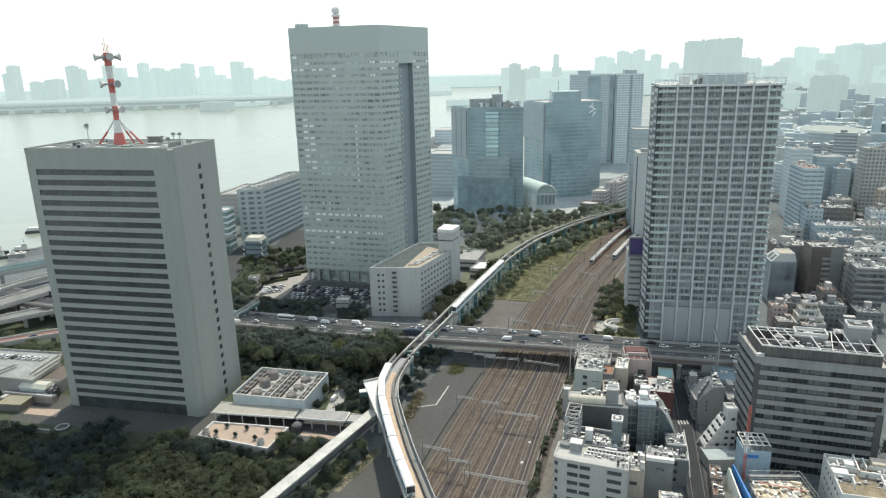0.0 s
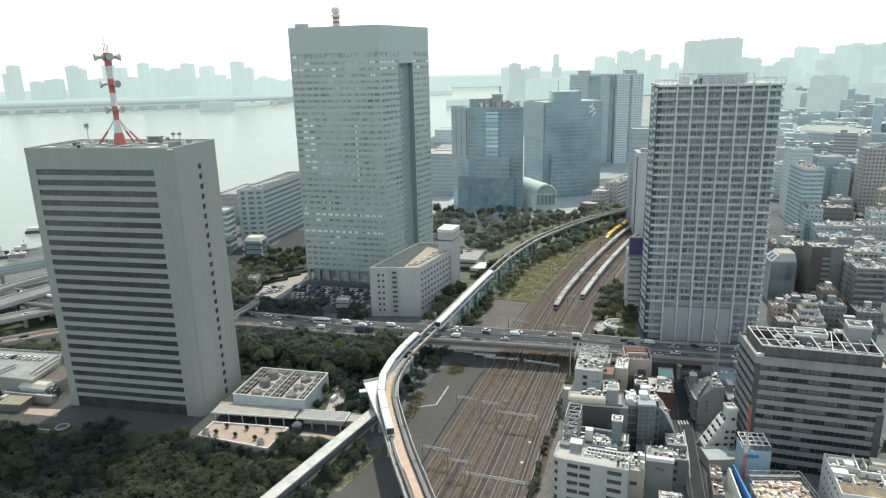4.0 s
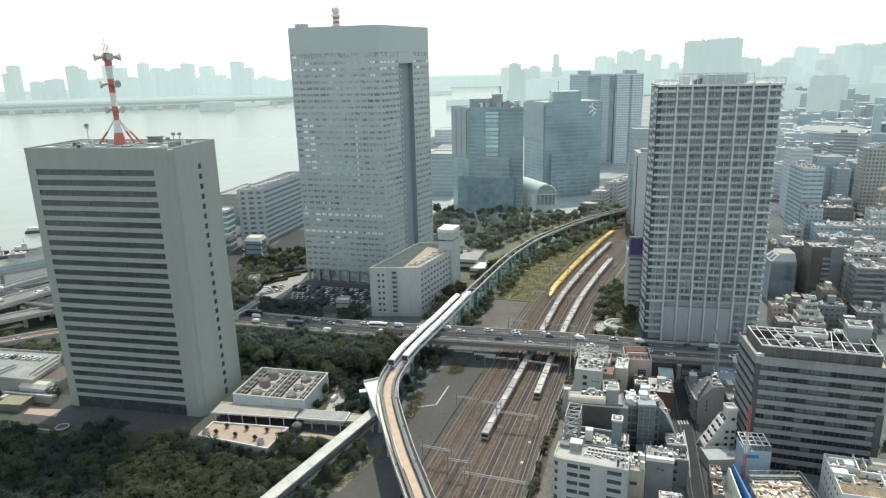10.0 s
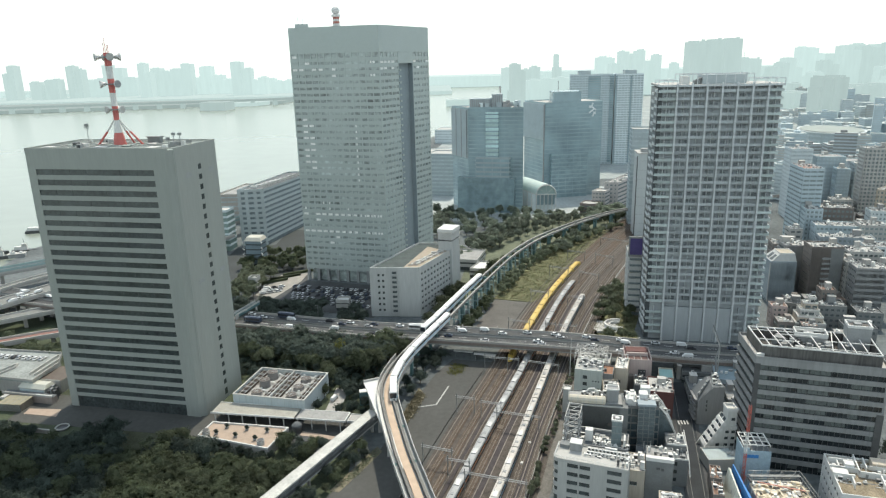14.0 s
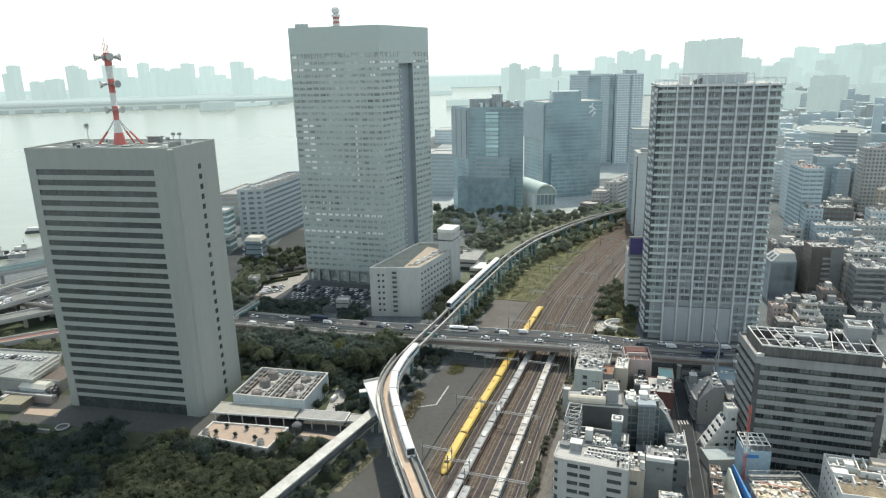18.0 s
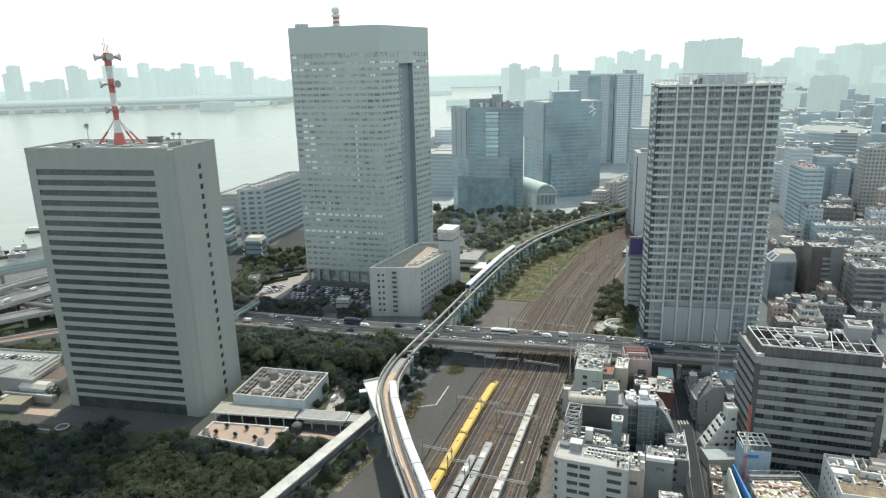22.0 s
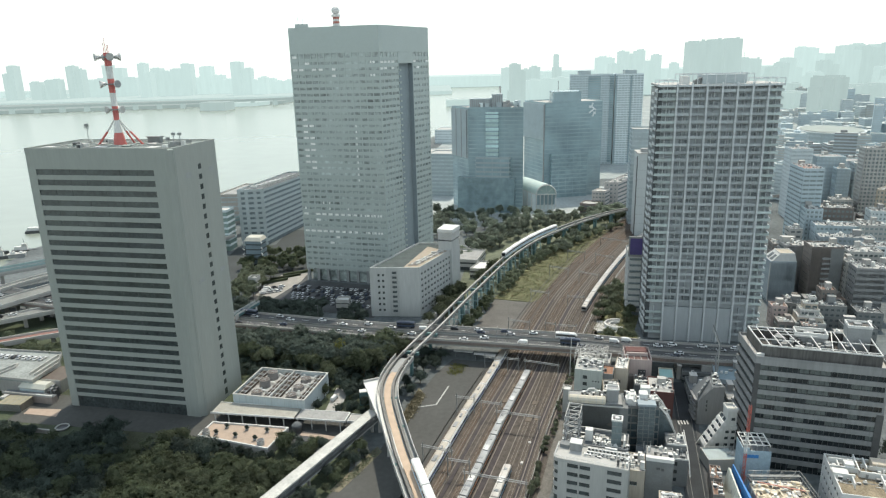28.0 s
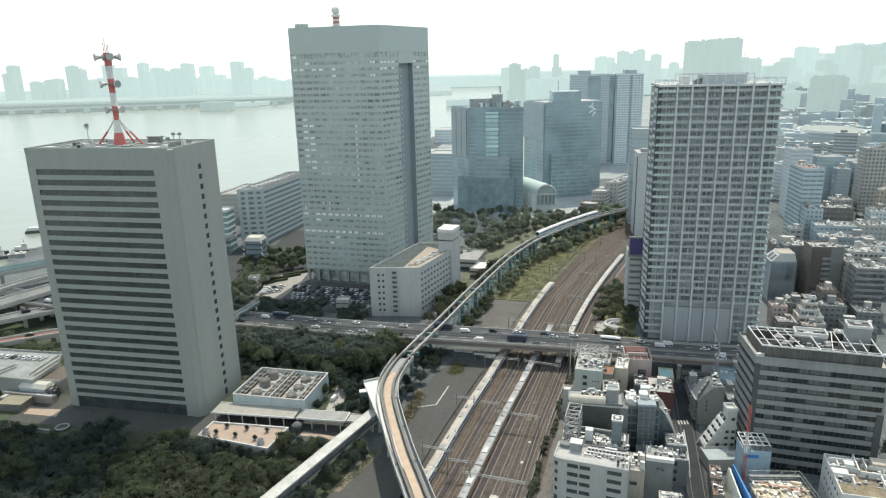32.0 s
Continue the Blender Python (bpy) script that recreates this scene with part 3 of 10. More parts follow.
# ---- office tower with the red and white mast ----
def office_tower():
    yaw, w, d, h = -12.2, 66.1, 32.0, 114.4
    ob = thing("office_tower", "tan granite office tower with dark ribbon windows", "office tower", pose(-168.2, 274.9, 0, 0, 0, yaw))
    x0, x1 = 0.055 * w, 0.87 * w
    part("glazing", boxes([(x0 - 1, 0.4, 3, x1 + 1, 1.2, 108)]), GLASS, ob, "dark ribbon window glass")
    part("core", boxes([(0.3, 1.6, 0, w - 0.3, d - 0.3, 114)]), TAN, ob)
    zs = [105.6 - 4.24 * k for k in range(24)]
    wh = 2.35
    slab = boxes([(x0, 0.0, 0, x1, 1.6, 4.24 - wh)])
    for z in zs[:-1]:
        part("spandrel", slab, TAN, ob, m=pose(0, 0, z - 4.24 + wh / 2))
    part("cornice", boxes([(0, 0, zs[0] + wh / 2, w - 2.4, 1.6, h)]), TAN, ob)
    part("arcade_glass", boxes([(x0, 0.5, 0, x1, 1.6, zs[-1] - wh / 2 - 1.5)]), GLASS, ob)
    part("lintel", boxes([(x0, 0.0, zs[-1] - wh / 2 - 1.5, x1, 1.6, zs[-1] - wh / 2)]), TAN, ob)
    part("corner_wall", boxes([(0, 0, 0, x0, 1.6, zs[0] + wh / 2)]), TAN, ob)
    part("corner_wall", boxes([(x1, 0, 0, w - 2.4, 1.6, zs[0] + wh / 2)]), TAN, ob)
    part("corner_wall", prism([(w - 2.4, 0), (w, 2.2), (w, 2.6), (w - 2.4, 2.6)], 0, h), TAN, ob, "chamfered granite corner")
    for i in range(3):
        x = x1 + 1.6 + i * 2.2
        part("groove", boxes([(x, -0.03, 0, x + 0.06, 0.02, h - 0.2)]), TAN, ob)
    for i in range(1, 7):
        x = x0 + (x1 - x0) * i / 7
        part("mullion", boxes([(x - 0.04, 0.3, 3, x + 0.04, 0.45, 107)]), DARK, ob)
    # right side: a column of small square windows in a granite wall
    part("side_wall", boxes([(w - 0.9, 2.6, 0, w, 17.2, h), (w - 0.9, 19.6, 0, w, d, h)]), TAN, ob)
    seg = boxes([(w - 0.9, 17.2, 0, w, 19.6, 4.24 - 2.2)])
    for z in zs:
        part("side_spandrel", seg, TAN, ob, m=pose(0, 0, z - 0.95 - (4.24 - 2.2)))
    part("side_spandrel", boxes([(w - 0.9, 17.2, zs[0] + 1.2, w, 19.6, h)]), TAN, ob)
    part("side_glazing", boxes([(w - 1.0, 17.4, 2, w - 0.12, 19.6, 112)]), GLASS, ob)
    for z in (102.5, 58, 62):
        for y in ((8, 12), (25, 29)):
            if z == 62:
                continue
            part("louvre", boxes([(w - 0.02, y[0], z + k * 0.42, w + 0.06, y[1], z + k * 0.42 + 0.25) for k in range(5)]), GREYP, ob)
    part("parapet", boxes([(0, 0, h, w - 2, 0.6, h + 0.9), (w - 0.6, 2, h, w, d, h + 0.9), (0, d - 0.6, h, w, d, h + 0.9), (0, 0, h, 0.6, d, h + 0.9)]), TAN, ob)
    RG = mat("green_grey_roof", (0.26, 0.3, 0.28), 0.9, vary=0.25, scale=0.15, fine=1.2)
    part("roof", boxes([(0.6, 1.6, h - 0.3, w - 0.6, d - 0.6, h + 0.15)]), RG, ob)
    for i in range(9):
        part("roof_rail", boxes([(4 + i * 6.6, 3, h + 0.15, 4.2 + i * 6.6, d - 2, h + 0.6)]), PALE, ob)
    for y in (4, 12, 20, 28):
        part("roof_rail", boxes([(2, y, h + 0.3, w - 2, y + 0.2, h + 0.7)]), PALE, ob)
    rnd = random.Random(4)
    for i in range(26):
        x, y = rnd.uniform(3, w - 6), rnd.uniform(3, d - 5)
        if 26 < x < 44 and y < 20:
            continue
        part("roof_unit", boxes([(x, y, h + 0.15, x + rnd.uniform(0.8, 2.8), y + rnd.uniform(0.8, 2.2), h + rnd.uniform(0.7, 2.0))]), rnd.choice((WHITE, GREYP, DARK, STEEL)), ob)
    for x, y, hh in ((11, 24, 8.5), (54, 17, 3.5), (58, 15, 5.5), (60.5, 15.5, 5.5)):
        part("aerial", tube([(x, y, h), (x, y, h + hh)], 0.14, 6), STEEL, ob)
        part("aerial_head", boxes([(x - 0.7, y - 0.4, h + hh - 1.2, x + 0.7, y + 0.4, h + hh - 0.2)]), STEEL, ob)
    part("dish_rack", boxes([(39, 25, h, 45, 27, h + 2.4), (38.5, 24.5, h + 2.4, 45.5, 27.5, h + 2.8)]), STEEL, ob)
    for i in range(8):
        part("fence_panel", boxes([(60.5 - i * 0.2, 6 + i * 2.5, h + 0.2, 60.6 - i * 0.2, 8.2 + i * 2.5, h + 1.6)]), STEEL, ob)
    for k in range(5):
        part("aerial_arm", boxes([(11 - 1.2 + k * 0.5, 23.9, h + 6.2, 11 - 1.1 + k * 0.5, 24.1, h + 8.4)]), STEEL, ob)
    for k in range(7):
        part("roof_panel", boxes([(4 + k * 8, 4 + (k % 3) * 6, h + 0.4, 8.5 + k * 8, 8 + (k % 3) * 6, h + 0.7)]), (WHITE, RG, PALE)[k % 3], ob)
    # mast
    RED, WH = mat("mast_red", (0.5, 0.14, 0.125), 0.5, vary=0.12, scale=0.5), WHITE
    mast = thing("antenna_mast", "red and white antenna mast with microwave dishes", "mast", pose(-133.6, 284.5, h + 0.1, 0, 0, -12))
    levels = [0, 5.2, 10.3, 16.0, 21.3, 26.9, 31.9, 37]
    for i, (a, b) in enumerate(zip(levels, levels[1:])):
        r = lambda z: 1.06 + (z - 9) * 0.012 if z > 9 else 2.6 - z * 0.171
        part("mast_section", tube([(0, 0, a), (0, 0, b)], [r(a), r(b)], 10), RED if i % 2 == 0 else WH, mast)
    for k, (lx, ly) in enumerate(((-9.6, -1.0), (9.2, 2.2), (1.0, 8))):
        part("stay_lower", tube([(lx, ly, 0), (lx * 0.5, ly * 0.5, 5.6)], 0.42, 8), RED, mast)
        part("stay_upper", tube([(lx * 0.5, ly * 0.5, 5.6), (lx * 0.1, ly * 0.1, 10.6)], 0.34, 8), WH, mast)
    for z, n, rr in ((14.6, 3, 3.6), (24.8, 3, 4.2), (35.4, 4, 4.8)):
        part("gallery", tube([(0, 0, z - 0.2), (0, 0, z + 0.2)], rr - 1.2, 14), STEEL, mast)
        for k in range(n):
            w_ = 2 * math.pi * k / n + z
            cx, cy = math.cos(w_), math.sin(w_)
            dr = part("dish", tube([(cx * 1.4, cy * 1.4, z), (cx * (rr - 1.0), cy * (rr - 1.0), z), (cx * (rr - 0.2), cy * (rr - 0.2), z), (cx * rr, cy * rr, z)], [0.3, 1.0, 1.55, 1.55], 14), PALE if k % 2 else WHITE, mast)
            part("dish_face", tube([(cx * rr, cy * rr, z), (cx * (rr + 0.06), cy * (rr + 0.06), z)], 1.4, 14), PALE if k % 3 else GREYP, mast)
    for x, hh in ((-1.2, 41), (-0.5, 42.6), (0.8, 40.2), (0.2, 39.8)):
        part("whip", tube([(x, 0, 36), (x, 0, hh)], 0.12, 5), RED if hh < 43 else STEEL, mast)
    return ob


office_tower()


# ---- tall glass tower ----
def glass_tower():
    P = [(-95.1, 451.4), (-36.5, 434.5), (-6.8, 486.0), (-65.4, 503.0)]
    loc = [(x + 95.1, y - 451.4) for x, y in P]
    h = 167.6
    PANEL = mat("grey_green_panel", (0.4, 0.45, 0.435), 0.45, 0.1, vary=0.035, scale=0.08, fine=0.6, piece=0.05, spec=0.5)
    # broad noise in the glass tone stands in for patchy reflections
    WIN = mat("tower_window_glass", (0.34, 0.385, 0.375), 0.15, vary=0.75, scale=0.035, fine=0.3, spec=0.7)
    GLINT = mat("white_glint", (0.8, 0.81, 0.78), 0.7, vary=0.2, scale=0.5)
    ob = thing("glass_tower", "tall grey-green office tower with flush strip windows", "office tower", pose(-95.1, 451.4, 0))
    a, b, c, d = [Vector(p) for p in loc]
    e = (c - b).normalized()
    L = (c - b).length
    s0, s1 = b + e * 21.3, b + e * 38.4
    nrm = Vector((e.y, -e.x))
    back0, back1 = s0 - nrm * 3.5, s1 - nrm * 3.5
    full = [tuple(v) for v in (a, b, s0, back0, back1, s1, c, d)]
    part("glazing", prism([tuple(v) for v in (a + Vector((0.4, 0.3)), b + Vector((-0.4, 0.3)), s0 - nrm * 0.3, back0 - nrm * 0.3, back1 - nrm * 0.3, s1 - nrm * 0.3, c - nrm * 0.4, d)], 8, 150), WIN, ob)
    fh = 3.93
    n = 36
    band = prism(full, 0, fh * 0.56)
    for i in range(n):
        part("spandrel", band, PANEL, ob, m=pose(0, 0, 9.0 + i * fh))
    part("crown", prism([tuple(v) for v in (a, b, c, d)], 9.0 + n * fh + 1.2, h), PANEL, ob)
    part("crown_glazing", prism(shrink([tuple(v) for v in (a, b, c, d)], 0.35), 9.0 + (n - 1) * fh + 2, 9.0 + n * fh + 1.3), WIN, ob)
    part("lobby", prism(shrink([tuple(v) for v in (a, b, c, d)], 2.5), 0, 9), WIN, ob)
    ang = math.degrees(math.atan2(b.y - a.y, b.x - a.x))
    angs = math.degrees(math.atan2(e.y, e.x))
    pier = boxes([(-0.35, 0.03, 0, 0.35, 0.5, 150)])
    L0 = (b - a).length
    for i in range(14):
        q = a + (b - a) * ((0.4 + i * (L0 - 0.8) / 13) / L0)
        part("mullion", pier, PANEL, ob, m=pose(q.x, q.y, 8, 0, 0, ang))
    for s in (0.4, 4.4, 8.6, 12.8, 17, 21, 38.8, 43, 47, 51, 55, 59.0):
        q = b + e * s
        part("mullion", pier, PANEL, ob, m=pose(q.x, q.y, 8, 0, 0, angs))
    col = boxes([(-0.8, 0.2, 0, 0.8, 1.8, 9)])
    for i in range(9):
        q = a + (b - a) * ((1.2 + i * (L0 - 2.4) / 8) / L0)
        part("column", col, GREYP, ob, m=pose(q.x, q.y, 0, 0, 0, ang))
    # bright panes in single windows: sun glints and reflections painted white
    rnd = random.Random(7)
    blind = boxes([(-1.6, 0.12, 0, 1.6, 0.25, fh * 0.36)])
    small = boxes([(-0.5, 0.12, 0, 0.5, 0.25, fh * 0.36)])
    for i in range(n):
        z = 9.0 + i * fh + fh * 0.6
        for k in range(13):
            u = 2.7 + k * 4.45
            p = 0.006
            if 15 <= i <= 24 and k == 9:
                p = 0.95
            elif 17 <= i <= 25 and k in (1, 2):
                p = 0.7
            elif 10 <= i <= 14 and 2 < k < 9:
                p = 0.15
            elif i in (33, 34):
                p = 0.3
            elif i in (6, 9):
                p = 0.8
            elif i in (4, 5, 7):
                p = 0.1
            if rnd.random() < p:
                q = a + (b - a) * (u / L0)
                part("blind", small if k == 9 or 10 <= i <= 14 else blind, GLINT, ob, m=pose(q.x, q.y, z, 0, 0, ang))
        if i in (33, 34):
            for s in (2.4, 6.5, 10.7, 15, 19, 41, 45, 49, 53, 57):
                if rnd.random() < 0.6:
                    q = b + e * s
                    part("blind", blind, GLINT, ob, m=pose(q.x, q.y, z, 0, 0, angs))
    SLOT = mat("slot_blue_grey", (0.26, 0.305, 0.325), 0.6, vary=0.08, scale=0.1)
    q0, q1 = back0 + nrm * 0.35, back1 + nrm * 0.35
    part("slot_wall", prism([tuple(v) for v in (q0 + e * 0.1, q1 - e * 0.1, back1 - e * 0.1, back0 + e * 0.1)], 9, 145), SLOT, ob, "dark blue-grey recessed wall")
    part("slot_return", prism([tuple(v) for v in (s1 - e * 0.14, s1 - e * 0.03, back1 - e * 0.03, back1 - e * 0.14)], 9, 145), SLOT, ob)
    part("slot_head", prism([tuple(v) for v in (s0 + e * 0.02, s1 - e * 0.02, back1 - e * 0.02, back0 + e * 0.02)], 144.5, 151.4), PANEL, ob)
    bay = boxes([(-0.2, -0.6, 0, 2.0, 0.0, 1.2)])
    for i in range(34):
        q = s0 + e * 0.2
        part("stair_balcony", bay, PANEL, ob, m=pose(q.x, q.y, 10 + i * fh, 0, 0, angs))
    part("roof", prism(shrink([tuple(v) for v in (a, b, c, d)], 0.6), h, h + 0.1), GREYP, ob)
    rad = thing("radar_tower", "white radome on a red-banded roof turret", "radar", pose(-66.5, 468, h + 0.1))
    part("turret_base", tube([(0, 0, 0), (0, 0, 1.5)], 3.2, 14), PALE, rad)
    for i in range(5):
        part("turret_ring", tube([(0, 0, 1.5 + i * 1.4), (0, 0, 2.9 + i * 1.4)], 2.2 if i < 4 else 2.9, 14), WHITE if i % 2 == 0 else mat("faded_red", (0.4, 0.16, 0.13), 0.6), rad)
    pts = [(0, 0, 8.4 + 2.6 * (1 - math.cos(math.pi * k / 9))) for k in range(10)]
    part("radome", tube(pts, [max(0.05, 2.7 * math.sin(math.pi * k / 9)) if 0 < k < 9 else 0.05 for k in range(10)], 18), WHITE, rad)
    part("roof_hut", boxes([(4, 3, h, 12, 7, h + 2.5)]), PANEL, ob)
    part("whip", tube([(6, 4, h + 2.5), (6, 4, h + 7)], 0.1, 5), STEEL, ob)
    part("whip", tube([(9, 4, h + 2.5), (9, 4, h + 6)], 0.1, 5), STEEL, ob)


glass_tower()


# ---- residential tower ----
def apartment_tower():
    yaw, w, d, h = -10.5, 57.4, 34.0, 131.5
    RIB = mat("white_rib", (0.58, 0.605, 0.61), 0.6, vary=0.08, scale=0.3, streak=True)
    BALC = mat("grey_balcony", (0.4, 0.43, 0.44), 0.4, vary=0.2, scale=0.35, piece=0.18)
    AQUA = mat("green_glass_balustrade", (0.43, 0.49, 0.48), 0.3, vary=0.15, scale=0.3, piece=0.2, spec=0.6)
    BLUE = mat("pale_curtain", (0.45, 0.55, 0.58), 0.7, vary=0.2, scale=0.5)
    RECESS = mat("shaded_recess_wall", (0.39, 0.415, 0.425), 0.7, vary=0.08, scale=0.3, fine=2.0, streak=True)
    ob = thing("apartment_tower", "tall residential tower with grey balconies between pale ribs", "residential tower", pose(105.5, 333.8, 0, 0, 0, yaw))
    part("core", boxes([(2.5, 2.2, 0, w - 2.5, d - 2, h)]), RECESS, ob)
    part("side_core", boxes([(w - 2.5, 4, 0, w - 0.5, d - 4, h)]), GREYP, ob)
    part("side_core", boxes([(0.3, 2.4, 0, 2.5, d - 4, h - 1.5)]), mat("dark_side_glass", (0.09, 0.1, 0.105), 0.3, vary=0.3, scale=0.5), ob)
    ribs = [9.0 + i * 6.85 for i in range(7)]
    fp = 3.68
    zs = [128.3 - fp * k for k in range(30)]
    for x in ribs:
        part("rib", boxes([(x - 0.38, -0.75, 0, x + 0.38, 0.9, h + 0.8)]), RIB, ob)
    edges = [0.4] + ribs + [w - 0.4]
    rnd = random.Random(3)
    SMOKE = mat("smoky_glass", (0.25, 0.275, 0.285), 0.15, vary=0.6, scale=0.5, spec=0.5)
    wins = [boxes([(-2.4, 2.08, 0.1, -0.9, 2.2, 2.5), (-0.4, 2.08, 0.1, 0.4, 2.2, 2.5), (0.7, 2.08, 0.1, 2.4, 2.2, 2.5)]), boxes([(-2.3, 2.08, 0.1, 0.6, 2.2, 2.5), (1.4, 2.08, 0.1, 2.2, 2.2, 2.5)]), boxes([(-1.4, 2.08, 0.1, -0.1, 2.2, 2.5), (0.1, 2.08, 0.1, 2.5, 2.2, 2.5)])]
    cache = {}
    for i, z in enumerate(zs):
        for k in range(8):
            a, b = edges[k] + (0.5 if 0 < k else 0.1), edges[k + 1] - (0.5 if k < 7 else 0.1)
            key = (k,)
            if key not in cache:
                front = -0.1 if k in (0, 7) else 0.25
                cache[key] = (boxes([(a, front + 0.15, -0.25, b, 2.3, 0), ((a + b) / 2 - 0.07, front + 0.3, 0, (a + b) / 2 + 0.07, 2.2, 3.4)]), boxes([(a, front, -0.35, b, front + 0.14, 0.85), (a, front, 1.0, b, front + 0.12, 1.12)] + [(a + (b - a) * q / 4 - 0.04, front + 0.02, 0.85, a + (b - a) * q / 4 + 0.04, front + 0.1, 1.0) for q in range(1, 4)]))
            sl, ba = cache[key]
            part("balcony_slab", sl, RIB, ob, m=pose(0, 0, z))
            part("balustrade", ba, AQUA if k in (0, 7) else BALC, ob, m=pose(0, 0, z))
            if rnd.random() < 0.85:
                part("window", rnd.choice(wins), BLUE if rnd.random() < 0.12 else SMOKE, ob, m=pose(a + (b - a) * rnd.uniform(0.42, 0.58), 0, z))
    low = [z for z in (15.4, 11.7, 8.0, 4.3)]
    for k in range(8):
        a, b = edges[k] + 0.5, edges[k + 1] - 0.5
        if 2 <= k <= 5 or k == 1:
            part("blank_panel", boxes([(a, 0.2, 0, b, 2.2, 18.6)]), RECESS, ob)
        else:
            for z in low:
                part("balcony_slab", cache[(k,)][0], RIB, ob, m=pose(0, 0, z))
                part("balustrade", cache[(k,)][1], BALC, ob, m=pose(0, 0, z))
    # sides: stepped balcony ends
    SIDE = boxes([(-0.15, 3.2, -0.4, 0.5, 10.5, 0.9)]), boxes([(-0.15, 13.5, -0.4, 0.5, 23, 0.9)])
    for z in zs + low:
        part("side_panel", SIDE[0], RIB, ob, m=pose(0, 0, z))
        part("side_panel", SIDE[1], RIB, ob, m=pose(0, 0, z - fp / 2))
        part("side_balcony", boxes([(w - 0.9, 1.5, -0.3, w - 0.1, d - 3, 0.9)]), RIB, ob, m=pose(0, 0, z))
    part("top_beam", boxes([(0.2, -0.2, h - 0.9, w - 0.2, 2.3, h)]), RIB, ob)
    part("roof", boxes([(0.4, 0.5, h - 0.9, w - 0.4, d, h + 0.1)]), PALE, ob)
    for x0, x1, z in ((0.2, 9, 2.2), (9.5, 43.5, 5.0), (44, w, 2.6)):
        n = max(2, int((x1 - x0) / 4))
        for y in (0.6, 14):
            part("frame_rail", boxes([(x0, y, h + z - 0.35, x1, y + 0.35, h + z)]), RIB, ob)
            for i in range(n + 1):
                x = x0 + (x1 - x0 - 0.3) * i / n
                part("frame_post", boxes([(x, y, h, x + 0.3, y + 0.3, h + z - 0.35)]), RIB, ob)
    part("plant_room", boxes([(21, 5, h, 41, 20, h + 4.4)]), mat("blue_grey_plant", (0.42, 0.47, 0.48), 0.6, vary=0.1, scale=0.3), ob)
    part("plant_room", boxes([(11.5, 4, h, 15, 12, h + 3.9)]), WHITE, ob)
    for i in range(4):
        part("tank", tube([(17 + i * 1.2, 3.5 + i, h), (17 + i * 1.2, 3.5 + i, h + 2 + i * 0.4)], 0.6, 10), STEEL, ob)


apartment_tower()


